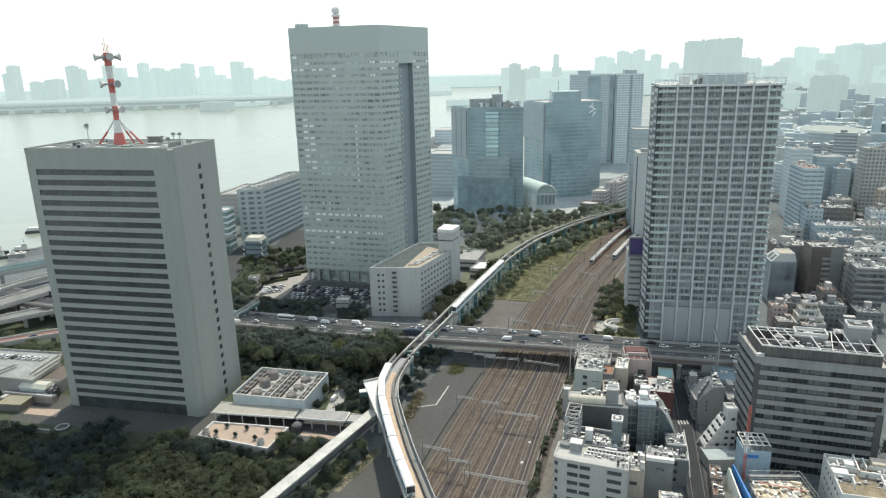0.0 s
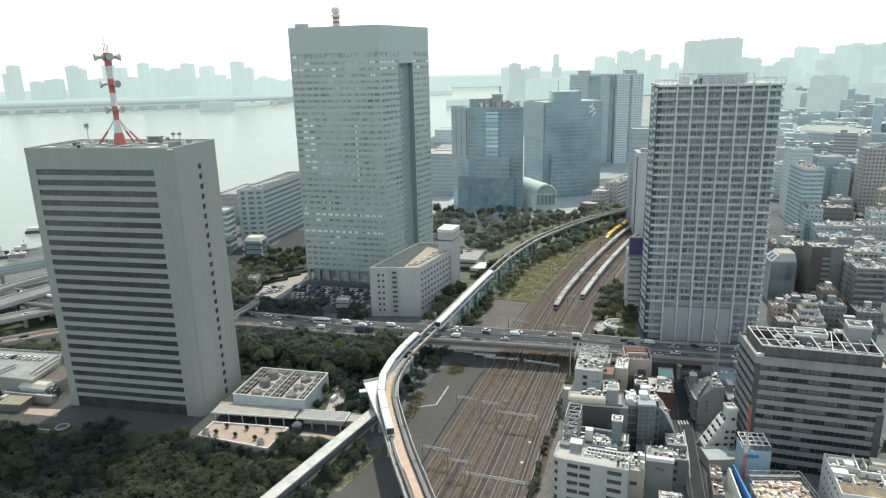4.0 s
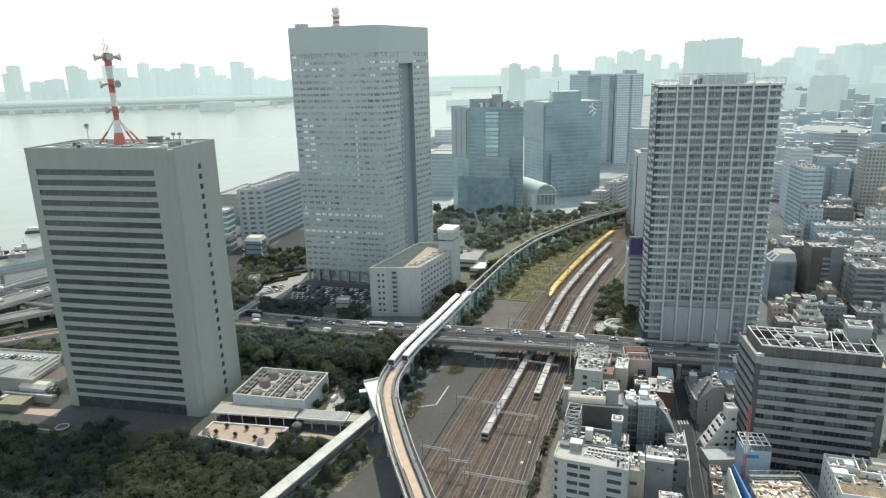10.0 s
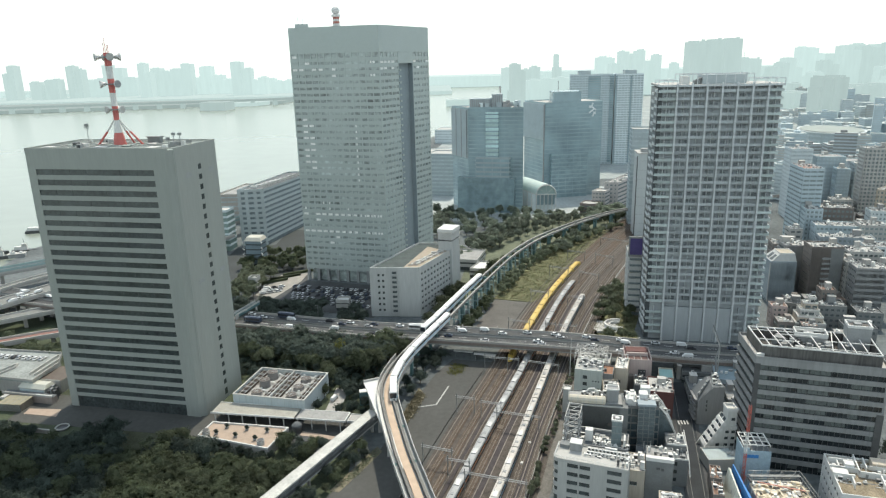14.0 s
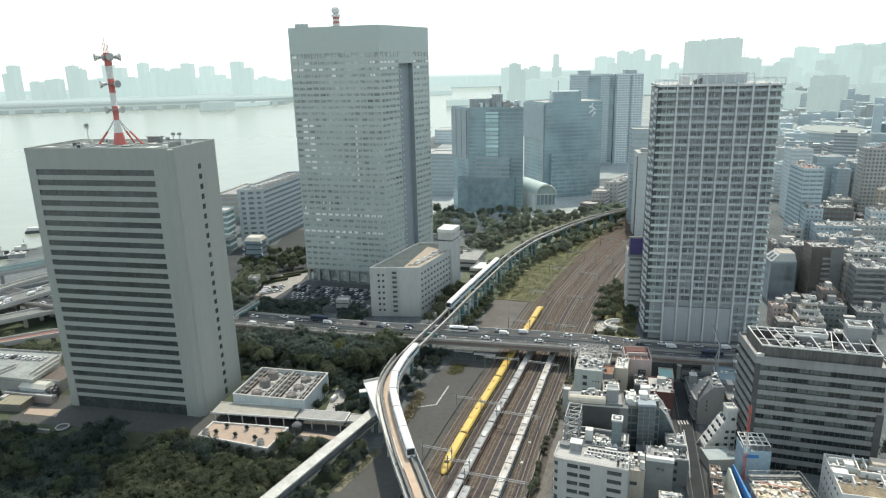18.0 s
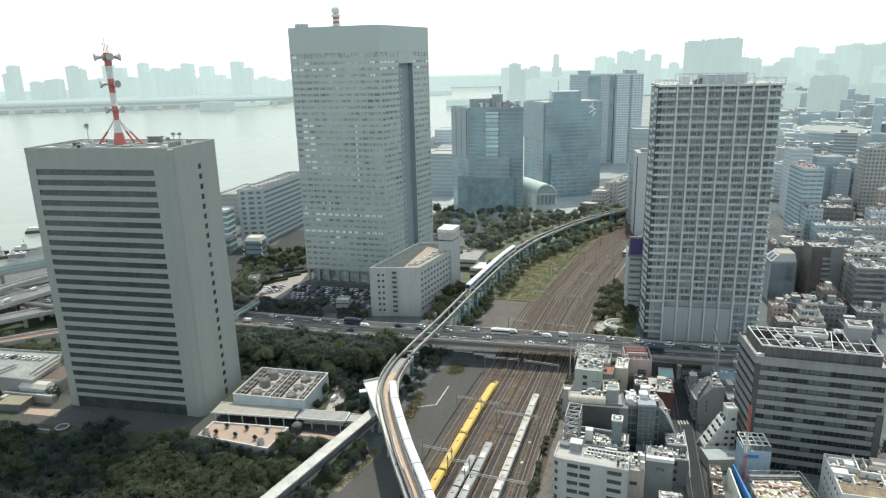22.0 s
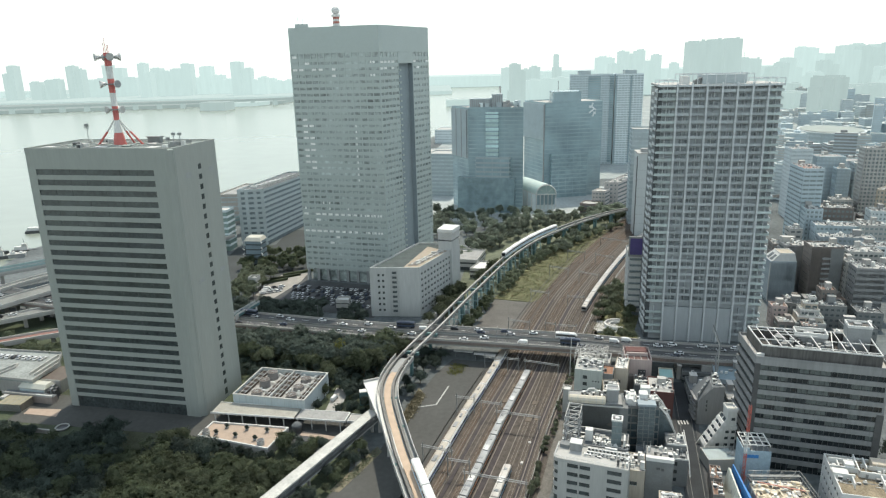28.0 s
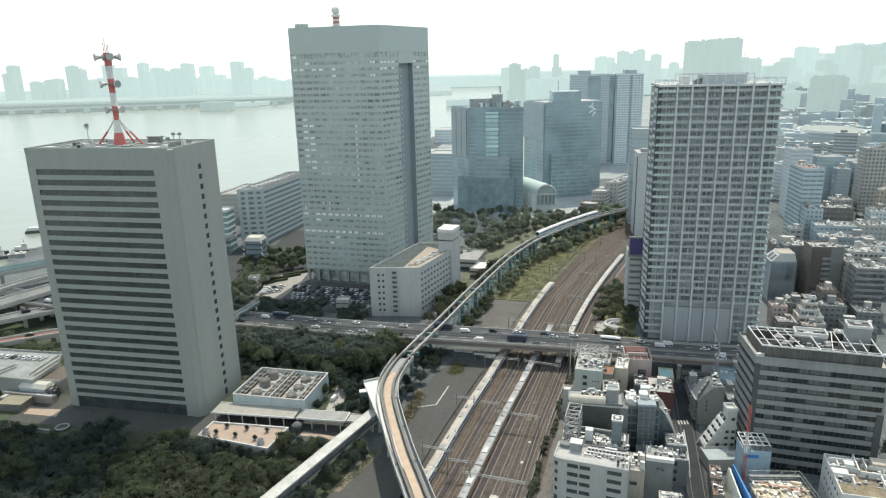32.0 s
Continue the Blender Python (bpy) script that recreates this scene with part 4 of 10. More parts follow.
# ---- office block with the framed roof plant ----
def office_block():
    P = [(108.4, 216.7), (147.5, 203.9), (155.0, 226.5), (111.6, 238.5)]
    h = 42.3
    GREYB = mat("office_panel", (0.245, 0.25, 0.25), 0.7, vary=0.16, scale=0.12, piece=0.05, streak=True)
    WIN = mat("office_glass", (0.03, 0.037, 0.04), 0.2, vary=0.5, scale=0.2, fine=0.8, spec=0.4)
    ob = building("office_block", "grey office block with dark ribbon windows", P, h, 11, GREYB, WIN, sill=0.47, rib=0.45, piers=((0, 39),), pier_w=0.8, top_blank=1.2, category="office block")
    loc = [(x - P[0][0], y - P[0][1]) for x, y in P]
    a, b = Vector(loc[0]), Vector(loc[1])
    ang = math.degrees(math.atan2((b - a).y, (b - a).x))
    L = (b - a).length
    fh = (h - 1.2) / 11
    rnd = random.Random(9)
    # lighter panes in set groups, mostly on the upper floors
    GREYPANE = mat("grey_pane", (0.12, 0.137, 0.132), 0.8, vary=0.4, scale=0.8)
    for i in range(11):
        for k in range(12):
            if rnd.random() < ((0.95 if k in (0, 1, 2, 5, 6, 9) else 0.35 if k in (7, 8) and i < 9 else 0.08) if i > 5 else 0.3 if i > 3 else 0.1):
                u = 1.2 + k * (L - 2.4) / 12
                part("blind", boxes([(0.1, 0.36, 0, (L - 2.4) / 12 - 0.1, 0.46, fh * 0.46)]), GREYPANE, ob, m=pose(*(a + (b - a) * (u / L)), fh * i + fh * 0.3, 0, 0, ang))
    m = boxes([(-0.06, 0.1, 0, 0.06, 0.3, h - 2)])
    for k in range(1, 24):
        part("mullion", m, DARK, ob, m=pose(*(a + (b - a) * (k / 24)), 0, 0, 0, ang))
    OFFPALE = mat("pale_plant_panel", (0.33, 0.335, 0.33), 0.8, vary=0.2, scale=0.3, streak=True)
    # roof plant: a dark screen with a white frame grid
    inn = shrink(loc, 2.2)
    SCREEN = mat("stained_screen", (0.115, 0.11, 0.104), 0.85, vary=0.45, scale=0.3, fine=1.5, streak=True)
    i2 = shrink(loc, 2.5)
    for s in range(4):
        t = (s + 1) % 4
        part("plant_screen", prism([inn[s], inn[t], i2[t], i2[s]], h, h + 4.2), SCREEN, ob)
        part("screen_rim", prism([inn[s], inn[t], i2[t], i2[s]], h + 4.2, h + 4.7), WHITE, ob)
    q = [Vector(p) for p in i2]
    for u0, u1 in ((0.07, 0.07), (0.17, 0.16), (0.27, 0.22), (0.36, 0.3), (0.5, 0.5), (0.6, 0.7), (0.72, 0.72), (0.8, 0.8), (0.9, 0.9)):
        p0, p1 = q[0].lerp(q[1], u0), q[3].lerp(q[2], u1)
        part("frame_bar", tube([(*p0, h + 4.4), (*p1, h + 4.4)], 0.19, 4), WHITE, ob)
    for v, u0, u1 in ((0.35, 0, 0.36), (0.5, 0.6, 1), (0.7, 0.2, 0.55), (0.1, 0.3, 1), (0.86, 0, 0.4)):
        p0 = q[0].lerp(q[1], u0).lerp(q[3].lerp(q[2], u0), v)
        p1 = q[0].lerp(q[1], u1).lerp(q[3].lerp(q[2], u1), v)
        part("frame_bar", tube([(*p0, h + 4.4), (*p1, h + 4.4)], 0.19, 4), WHITE, ob)
    gm = pose(*q[0], 0, 0, 0, ang)
    DARKDECK = mat("sooty_deck", (0.09, 0.085, 0.08), 0.9, vary=0.3, scale=0.5)
    part("plant_deck", prism(shrink(loc, 2.6), h + 0.1, h + 0.3), DARKDECK, ob)
    # dark stair strip at the left front corner
    part("stair_strip", boxes([(-0.05, -0.12, 0, 1.7, 0.3, h - 1.6)]), DARK, ob, m=pose(0, 0, 0, 0, 0, ang))
    e_ = pose(*loc[1], 0, 0, 0, ang)
    part("stair_strip", boxes([(-2.2, -0.1, 0, 0.05, 0.3, h * 0.62)]), DARK, ob, m=e_)
    rnd = random.Random(12)
    for k in range(54):
        p = q[0].lerp(q[1], rnd.uniform(0.05, 0.92)).lerp(q[3].lerp(q[2], rnd.uniform(0.05, 0.92)), rnd.uniform(0.08, 0.85))
        part("roof_unit", boxes([(p.x, p.y, h, p.x + rnd.uniform(1, 3), p.y + rnd.uniform(0.8, 1.8), h + rnd.uniform(1.0, 3.4))]), rnd.choice((WHITE, PALE, GREYP, GREYP, STEEL, DARK)), ob)
    for u, v, w_, d_, hh, rh, ma in ((0.38, 0.78, 10.5, 5.6, 3.4, 1.8, OFFPALE), (0.8, 0.72, 7.5, 6, 8.6, 0.9, GREYP)):
        p = q[0].lerp(q[1], u).lerp(q[3].lerp(q[2], u), v)
        part("penthouse", boxes([(0, 0, 0, w_, d_, hh)]), ma, ob, m=pose(p.x, p.y, h, 0, 0, ang))
        part("penthouse_deck", boxes([(0.3, 0.3, 0, w_ - 0.3, d_ - 0.3, 0.06)]), SCREEN, ob, m=pose(p.x, p.y, h + hh, 0, 0, ang))
        part("penthouse_rim", boxes([(-0.1, -0.1, 0, w_ + 0.1, 0.3, rh), (-0.1, d_ - 0.3, 0, w_ + 0.1, d_ + 0.1, rh), (-0.1, 0.3, 0, 0.3, d_ - 0.3, rh), (w_ - 0.3, 0.3, 0, w_ + 0.1, d_ - 0.3, rh)]), WHITE, ob, m=pose(p.x, p.y, h + hh, 0, 0, ang))
        part("roof_unit", boxes([(w_ * 0.3, d_ * 0.3, 0.06, w_ * 0.6, d_ * 0.7, 1.1)]), STEEL, ob, m=pose(p.x, p.y, h + hh, 0, 0, ang))
    part("roof_hut", boxes([(0.6, 0.6, h, 3.2, 1.8, h + 1.6)]), WHITE, ob)


office_block()

# ---- road vehicles ----
TGLASS = mat("train_glass", (0.03, 0.035, 0.04), 0.12, spec=0.6)


def loft(sections):
    """A closed body through cross-sections: (x, half width, floor, roof, shoulder)."""
    v, f = [], []
    for x, w, z0, z1, r in sections:
        ring = [(w, z0), (w * 1.02, (z0 + z1) / 2), (w * 0.98, z1 - r), (w - r, z1 - 0.05), (0, z1), (-w + r, z1 - 0.05), (-w * 0.98, z1 - r), (-w * 1.02, (z0 + z1) / 2), (-w, z0)]
        v += [(x, a, b) for a, b in ring]
    m = 9
    for i in range(len(sections) - 1):
        for k in range(m):
            j = (k + 1) % m
            f.append((i * m + k, i * m + j, (i + 1) * m + j, (i + 1) * m + k))
    f += [tuple(range(m)), tuple(range(len(v) - 1, len(v) - m - 1, -1))]
    me = bpy.data.meshes.new("body")
    me.from_pydata(v, [], f)
    me.flip_normals()
    return me


CARS = []
CARPAINT = [mat("car_white", (0.66, 0.67, 0.67), 0.3, vary=0.03), mat("car_silver", (0.5, 0.51, 0.52), 0.3, 0.5, vary=0.03), mat("car_black", (0.03, 0.03, 0.035), 0.3, vary=0.03),
            mat("car_white_van", (0.66, 0.67, 0.67), 0.35, vary=0.05), mat("car_red", (0.4, 0.04, 0.03), 0.3), mat("car_dark_blue", (0.05, 0.065, 0.1), 0.35)]
WORDS = ["white", "silver", "black", "white", "dark red", "dark blue"]
TYRE = mat("tyre", (0.02, 0.02, 0.02), 0.9)
CARMESH = {}


def car(kind, colour, m, label, group, wheels=True):
    """A car, van, lorry or bus heading along its own x."""
    if kind not in CARMESH:
        if kind == "car":
            L, W = 4.4, 1.72
            body = loft([(-2.2, 0.8, 0.35, 0.95, 0.15), (-1.9, 0.86, 0.3, 1.05, 0.15), (1.2, 0.86, 0.3, 1.0, 0.15), (2.1, 0.78, 0.35, 0.8, 0.15)])
            cabin = loft([(-1.9, 0.7, 0.95, 1.02, 0.05), (-1.4, 0.68, 0.95, 1.42, 0.12), (0.3, 0.68, 0.95, 1.45, 0.12), (1.2, 0.72, 0.95, 1.0, 0.04)])
            roof = boxes([(-1.35, -0.58, 1.4, 0.25, 0.58, 1.48)])
            ws = (-1.3, 1.35)
        elif kind == "van":
            L = 4.8
            body = loft([(-2.4, 0.84, 0.4, 1.9, 0.12), (1.3, 0.84, 0.4, 1.95, 0.12), (2.1, 0.82, 0.4, 1.1, 0.15), (2.4, 0.78, 0.45, 0.95, 0.15)])
            cabin = loft([(1.2, 0.8, 1.15, 1.8, 0.1), (1.98, 0.78, 1.1, 1.2, 0.05)])
            roof = boxes([(-2.2, -0.7, 1.9, 1.0, 0.7, 1.98)])
            ws = (-1.5, 1.5)
        else:
            L = 9.5
            body = loft([(-4.75, 1.2, 0.5, 3.1, 0.2), (4.75, 1.2, 0.5, 3.0, 0.2)])
            cabin = boxes([(-4.5, -1.23, 1.5, 4.78, 1.23, 2.4)])
            roof = boxes([(-3, -0.8, 3.05, 2.5, 0.8, 3.25)])
            ws = (-3, 3)
        wheel = tube([(0, -0.12, 0), (0, 0.12, 0)], 0.33 if kind != "bus" else 0.48, 10)
        CARMESH[kind] = (body, cabin, roof, ws, wheel, 0.8 if kind != "bus" else 1.1)
    body, cabin, roof, ws, wheel, hw = CARMESH[kind]
    ob = thing("bus" if kind == "bus" else kind, label, "bus" if kind == "bus" else kind, m, group)
    b = body.copy()
    b.materials.clear()
    part("body", b, CARPAINT[colour], ob)
    part("window_glass", cabin, TGLASS, ob)
    r = roof.copy()
    r.materials.clear()
    part("roof", r, CARPAINT[colour], ob)
    if wheels:
        rows = [tube([(x, y - 0.12, 0.33), (x, y + 0.12, 0.33)], 0.33, 8) for x in ws for y in (-hw, hw)]
        if (kind, "set") not in CARMESH:
            CARMESH[(kind, "set")] = merge(rows)
        tagged(part("wheel_set", CARMESH[(kind, "set")], TYRE, ob), kind="stuff")
        return ob
    for x in ws:
        for y in (-hw, hw):
            part("wheel", wheel, TYRE, ob, m=pose(x, y, 0.33 if kind != "bus" else 0.48))
    return ob



# ---- middle distance ----
OFFWHITE = mat("off_white_render", (0.45, 0.46, 0.45), 0.8, vary=0.1, scale=0.2, fine=1.5, streak=True)
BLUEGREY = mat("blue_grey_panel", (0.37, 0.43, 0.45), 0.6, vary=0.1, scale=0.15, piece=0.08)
# panels, render and glass here are paled and blued: distance haze put into colour
BLUEG2 = mat("hazed_blue_panel", (0.32, 0.415, 0.445), 0.25, vary=0.22, scale=0.02, fine=0.05, piece=0.0, spec=0.5)
HAZEGLASS = mat("hazed_blue_glass", (0.285, 0.375, 0.405), 0.15, vary=0.3, scale=0.02, fine=0.06, spec=0.6)
HAZERENDER = mat("hazed_pale_render", (0.66, 0.72, 0.735), 0.8, vary=0.08, scale=0.1, piece=0.06)
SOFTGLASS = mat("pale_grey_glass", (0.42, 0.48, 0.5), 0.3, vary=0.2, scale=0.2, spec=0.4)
WALLBLUE = mat("hazed_grey_render", (0.56, 0.63, 0.65), 0.8, vary=0.08, scale=0.1)
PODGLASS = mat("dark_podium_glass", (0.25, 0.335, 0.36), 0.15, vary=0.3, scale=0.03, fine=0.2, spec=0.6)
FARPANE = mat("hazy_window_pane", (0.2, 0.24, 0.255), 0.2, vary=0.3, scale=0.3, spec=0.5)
FLATROOF = mat("flat_roof_grey", (0.3, 0.3, 0.29), 0.9, vary=0.25, scale=0.2, fine=1.5)
DARKROOF = mat("dark_flat_roof", (0.14, 0.15, 0.155), 0.9, vary=0.2, scale=0.2, fine=1.5)

MIDPANE = mat("shaded_window_pane", (0.12, 0.14, 0.145), 0.2, vary=0.3, scale=0.5, spec=0.5)


def white_block():
    P = [(-43.3, 377.0), (-14.0, 375.0), (11.0, 425.0), (-16.0, 432.0)]
    h = 29.3
    ob = thing("white_block", "white concrete block with small square windows and a stair tower", "building", pose(P[0][0], P[0][1], 0))
    loc = [Vector((x - P[0][0], y - P[0][1])) for x, y in P]
    a, b, c, d = loc
    part("core", prism(shrink([tuple(v) for v in loc], 0.4), 0, h - 0.2), GLASS, ob)
    fh = 3.6
    n = 7
    z0 = 3.2

    def face(p, q, spans, winw, gaps):
        """A wall with square openings: piers between and bands above."""
        L = (q - p).length
        ang = math.degrees(math.atan2((q - p).y, (q - p).x))
        m = pose(p.x, p.y, 0, 0, 0, ang)
        xs = [0.0]
        for s in gaps:
            xs += [s, s + winw]
        xs.append(L)
        for i in range(0, len(xs), 2):
            part("wall_pier", boxes([(xs[i], 0, 0, xs[i + 1], 0.5, h)]), OFFWHITE, ob, m=m)
        for i in range(1, len(xs) - 1, 2):
            for k in range(n + 1):
                lo = 0 if k == 0 else z0 + (k - 1) * fh + 1.5
                hi = h if k == n else z0 + k * fh
                part("wall_panel", boxes([(xs[i], 0.02, lo, xs[i + 1], 0.5, hi)]), OFFWHITE, ob, m=m)

    face(a, b, 0, 1.3, [4.6, 7.2])
    L = (c - b).length
    face(b, c, 0, 2.3, [1.9 + i * 4.1 for i in range(11)])
    face(c, d, 0, 1.5, [6, 14])
    face(d, a, 0, 1.5, [20, 30])
    ang = math.degrees(math.atan2((b - a).y, (b - a).x))
    front = pose(a.x, a.y, 0, 0, 0, ang)
    for k in range(9):
        part("balcony", boxes([(12.6, -1.3, 0, 16.4, -1.1, 1.1), (12.6, -1.1, 0, 12.8, 0, 1.1), (16.2, -1.1, 0, 16.4, 0, 1.1), (12.6, -1.1, -0.15, 16.4, 0, 0)]), OFFWHITE, ob, m=front @ pose(0, 0, 2.0 + k * 2.95))
        part("balcony_door", boxes([(13.2, -0.05, 0.1, 15.8, 0.02, 2.1)]), MIDPANE, ob, m=front @ pose(0, 0, 2.0 + k * 2.95))
    part("window", boxes([(20.6, -0.05, h - 4.4, 22.2, 0.02, h - 3.0)]), MIDPANE, ob, m=front)
    part("front_wing", boxes([(17.2, -0.5, 0, 29.3, -0.01, h)]), OFFWHITE, ob, m=front)
    ins = shrink([tuple(v) for v in loc], 0.5)
    part("roof", prism(ins, h - 0.4, h), mat("dark_green_roof", (0.075, 0.092, 0.092), 0.9, vary=0.25, scale=0.2, fine=1.5), ob)
    part("parapet", merge([prism([tuple(loc[i]), tuple(loc[(i + 1) % 4]), ins[(i + 1) % 4], ins[i]], h, h + 0.9) for i in range(4)]), OFFWHITE, ob)
    part("roof_deck", prism([(19.5, 0.6), (28.2, -0.6), (47.2, 37.0), (39.5, 40.0), (33.5, 46.0)], h, h + 0.25), mat("sand_roof", (0.36, 0.31, 0.25), 0.85, vary=0.15, scale=0.4), ob, "sand-coloured roof terrace")
    for i in range(10):
        x, y = 22.6 + i * 1.75, 4.5 + i * 3.1
        part("roof_duct", boxes([(0, 0, 0.5, 5.6, 0.5, 1.0), (0, 0, 0.25, 0.3, 0.3, 0.5), (5.2, 0, 0.25, 5.5, 0.3, 0.5)]), WHITE if i % 2 else CONCRETE, ob, m=pose(x, y, h, 0, 0, -6))
    for o in (0.8, 3.4):
        part("roof_pipe", tube([(23.4 + o, 4, h + 1.2), (40.4 + o, 34.4, h + 1.2)], 0.22, 6), WHITE, ob)
    for x, y, w_, z in ((27, 8, 2.2, 1.8), (31, 15, 2.6, 1.4), (36, 26, 2.8, 2.2), (40, 32, 2.4, 1.6)):
        part("roof_unit", boxes([(x, y, h + 0.25, x + w_, y + 1.6, h + z)]), OFFWHITE, ob)
    tw = [(40.5, 37.5), (49.0, 34.2), (54.0, 46.5), (45.0, 50.0)]
    part("stair_tower", prism(tw, 0, 35.4), OFFWHITE, ob)
    part("tower_band", prism(shrink(tw, 0.4), 35.4, 36.4), DARK, ob)
    part("tower_core", prism(shrink(tw, 0.9), 36.4, 42.4), GREYP, ob)
    for k in range(6):
        part("tower_slat", prism(shrink(tw, -0.3), 36.5 + k * 0.75, 36.9 + k * 0.75), WHITE, ob)
    part("tower_head", prism(shrink(tw, -0.5), 41.0, 43.2), WHITE, ob)


white_block()

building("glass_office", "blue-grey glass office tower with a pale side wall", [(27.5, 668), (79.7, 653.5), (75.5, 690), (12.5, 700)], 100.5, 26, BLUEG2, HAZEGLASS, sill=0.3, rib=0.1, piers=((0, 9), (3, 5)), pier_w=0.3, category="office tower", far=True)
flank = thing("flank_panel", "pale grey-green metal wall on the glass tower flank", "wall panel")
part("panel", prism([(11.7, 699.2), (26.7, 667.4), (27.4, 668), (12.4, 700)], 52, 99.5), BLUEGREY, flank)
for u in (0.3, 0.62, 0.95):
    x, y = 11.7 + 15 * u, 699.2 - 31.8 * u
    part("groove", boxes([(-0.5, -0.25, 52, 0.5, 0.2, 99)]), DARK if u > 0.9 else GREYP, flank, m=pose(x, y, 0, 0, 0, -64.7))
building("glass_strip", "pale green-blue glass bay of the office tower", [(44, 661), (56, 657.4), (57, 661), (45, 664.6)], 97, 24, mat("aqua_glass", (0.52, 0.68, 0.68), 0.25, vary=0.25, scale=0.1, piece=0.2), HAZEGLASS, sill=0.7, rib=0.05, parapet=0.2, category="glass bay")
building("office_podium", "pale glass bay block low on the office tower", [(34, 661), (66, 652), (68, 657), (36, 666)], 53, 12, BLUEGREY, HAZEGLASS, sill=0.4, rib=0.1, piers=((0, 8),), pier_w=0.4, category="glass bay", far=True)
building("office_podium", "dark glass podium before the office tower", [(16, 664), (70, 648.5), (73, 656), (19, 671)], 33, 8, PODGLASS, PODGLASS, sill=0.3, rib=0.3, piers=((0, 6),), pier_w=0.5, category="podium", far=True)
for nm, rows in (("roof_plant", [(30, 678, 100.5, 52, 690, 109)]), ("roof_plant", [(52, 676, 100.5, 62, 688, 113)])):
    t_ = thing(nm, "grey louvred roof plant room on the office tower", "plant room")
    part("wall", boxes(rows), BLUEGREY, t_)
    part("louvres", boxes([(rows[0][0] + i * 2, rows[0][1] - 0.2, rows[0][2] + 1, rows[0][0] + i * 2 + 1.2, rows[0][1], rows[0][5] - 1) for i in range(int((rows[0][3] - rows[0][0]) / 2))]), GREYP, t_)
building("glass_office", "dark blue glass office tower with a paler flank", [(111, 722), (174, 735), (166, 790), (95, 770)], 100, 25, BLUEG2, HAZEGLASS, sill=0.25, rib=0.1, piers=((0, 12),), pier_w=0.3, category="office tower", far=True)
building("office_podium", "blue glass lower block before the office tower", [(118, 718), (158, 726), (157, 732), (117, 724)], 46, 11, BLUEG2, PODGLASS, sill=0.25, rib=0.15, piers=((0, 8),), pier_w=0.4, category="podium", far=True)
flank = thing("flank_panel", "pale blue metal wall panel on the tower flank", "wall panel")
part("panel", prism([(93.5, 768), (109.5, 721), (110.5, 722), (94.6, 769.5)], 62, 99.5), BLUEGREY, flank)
part("groove", prism([(109.0, 721.6), (109.6, 720.6), (110.4, 721.2), (109.8, 722.2)], 0, 99), GREYP, flank)
t_ = thing("roof_plant", "dark roof plant room with aerials on the tower", "plant room")
part("wall", boxes([(122, 740, 100, 152, 765, 111)]), BLUEG2, t_)
part("aerial", tube([(128, 745, 111), (128, 745, 122)], 0.3, 5), GREYP, t_)
SIGN = mat("white_sign", (0.72, 0.76, 0.76), 0.6)
for x, z, w_, h_, a_ in ((160, 95, 2.6, 2.6, 0), (164, 93.4, 6.5, 1.6, 35), (161.5, 90.5, 6.5, 1.6, -35), (165, 88.5, 2.6, 2.6, 0), (162.4, 97.2, 1.6, 3.4, 20), (163.6, 86.4, 1.6, 3.4, 20)):
    part("sign_mark", boxes([(-w_ / 2, -0.4, -h_ / 2, w_ / 2, 0.2, h_ / 2)]), SIGN, t_, m=pose(x, 731.4 + (x - 160) * 0.2, z, 0, a_, 11.7))
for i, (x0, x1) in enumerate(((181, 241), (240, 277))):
    building("twin_tower", "pale hazy residential tower with rows of balconies", quad(x0, 962 - i * 18, -10, x1 - x0, 32), 122, 38, HAZERENDER if i else WALLBLUE, SOFTGLASS, sill=0.42, rib=0.7, piers=((0, 4.2),), pier_w=0.7, category="residential tower", group="twin towers", far=True)
    # darker strips set proud of the face stand in for recessed bays
    tw_ = thing("bay_wall", "blue-grey strip standing in for a recessed bay", "wall panel", pose(x0, 962 - i * 18, 0, 0, 0, -10))
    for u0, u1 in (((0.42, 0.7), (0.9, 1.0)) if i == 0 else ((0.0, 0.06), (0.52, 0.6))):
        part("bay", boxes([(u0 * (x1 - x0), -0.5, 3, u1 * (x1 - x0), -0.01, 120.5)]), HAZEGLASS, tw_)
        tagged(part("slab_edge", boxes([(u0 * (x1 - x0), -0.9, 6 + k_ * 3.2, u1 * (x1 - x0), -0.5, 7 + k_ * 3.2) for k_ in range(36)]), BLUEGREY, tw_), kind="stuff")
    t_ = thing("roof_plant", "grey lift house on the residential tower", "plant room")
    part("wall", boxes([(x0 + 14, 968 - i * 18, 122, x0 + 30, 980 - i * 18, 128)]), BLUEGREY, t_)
sb_ = thing("slim_block", "slim pale windowless slab behind the residential tower", "building", pose(160, 547, 0, 0, 0, -8))
part("body", boxes([(0, 0, 0, 30, 22, 69)]), mat("plain_pale_panel", (0.5, 0.53, 0.53), 0.8, vary=0.06, scale=0.05, fine=0.3, streak=True), sb_)
part("dark_edge", boxes([(-0.3, 0.2, 0, -0.01, 4, 67)]), DARK, sb_)
part("coping", boxes([(-0.4, -0.3, 69, 30.4, 22.3, 69.8)]), PALE, sb_)
for k in range(9):
    part("panel_joint", boxes([(0, -0.05, k * 7.4 + 4, 30, 0.0, k * 7.4 + 4.15)]), GREYP, sb_)
part("roof_gear", boxes([(3, 4, 69.8, 9, 10, 72.8), (12, 3, 69.8, 14, 6, 71.8)]), GREYP, sb_)
building("slim_block", "dark grey tall block behind the tower", quad(166, 590, -10, 26, 20), 84, 22, BLUEGREY, SOFTGLASS, sill=0.6, category="building")


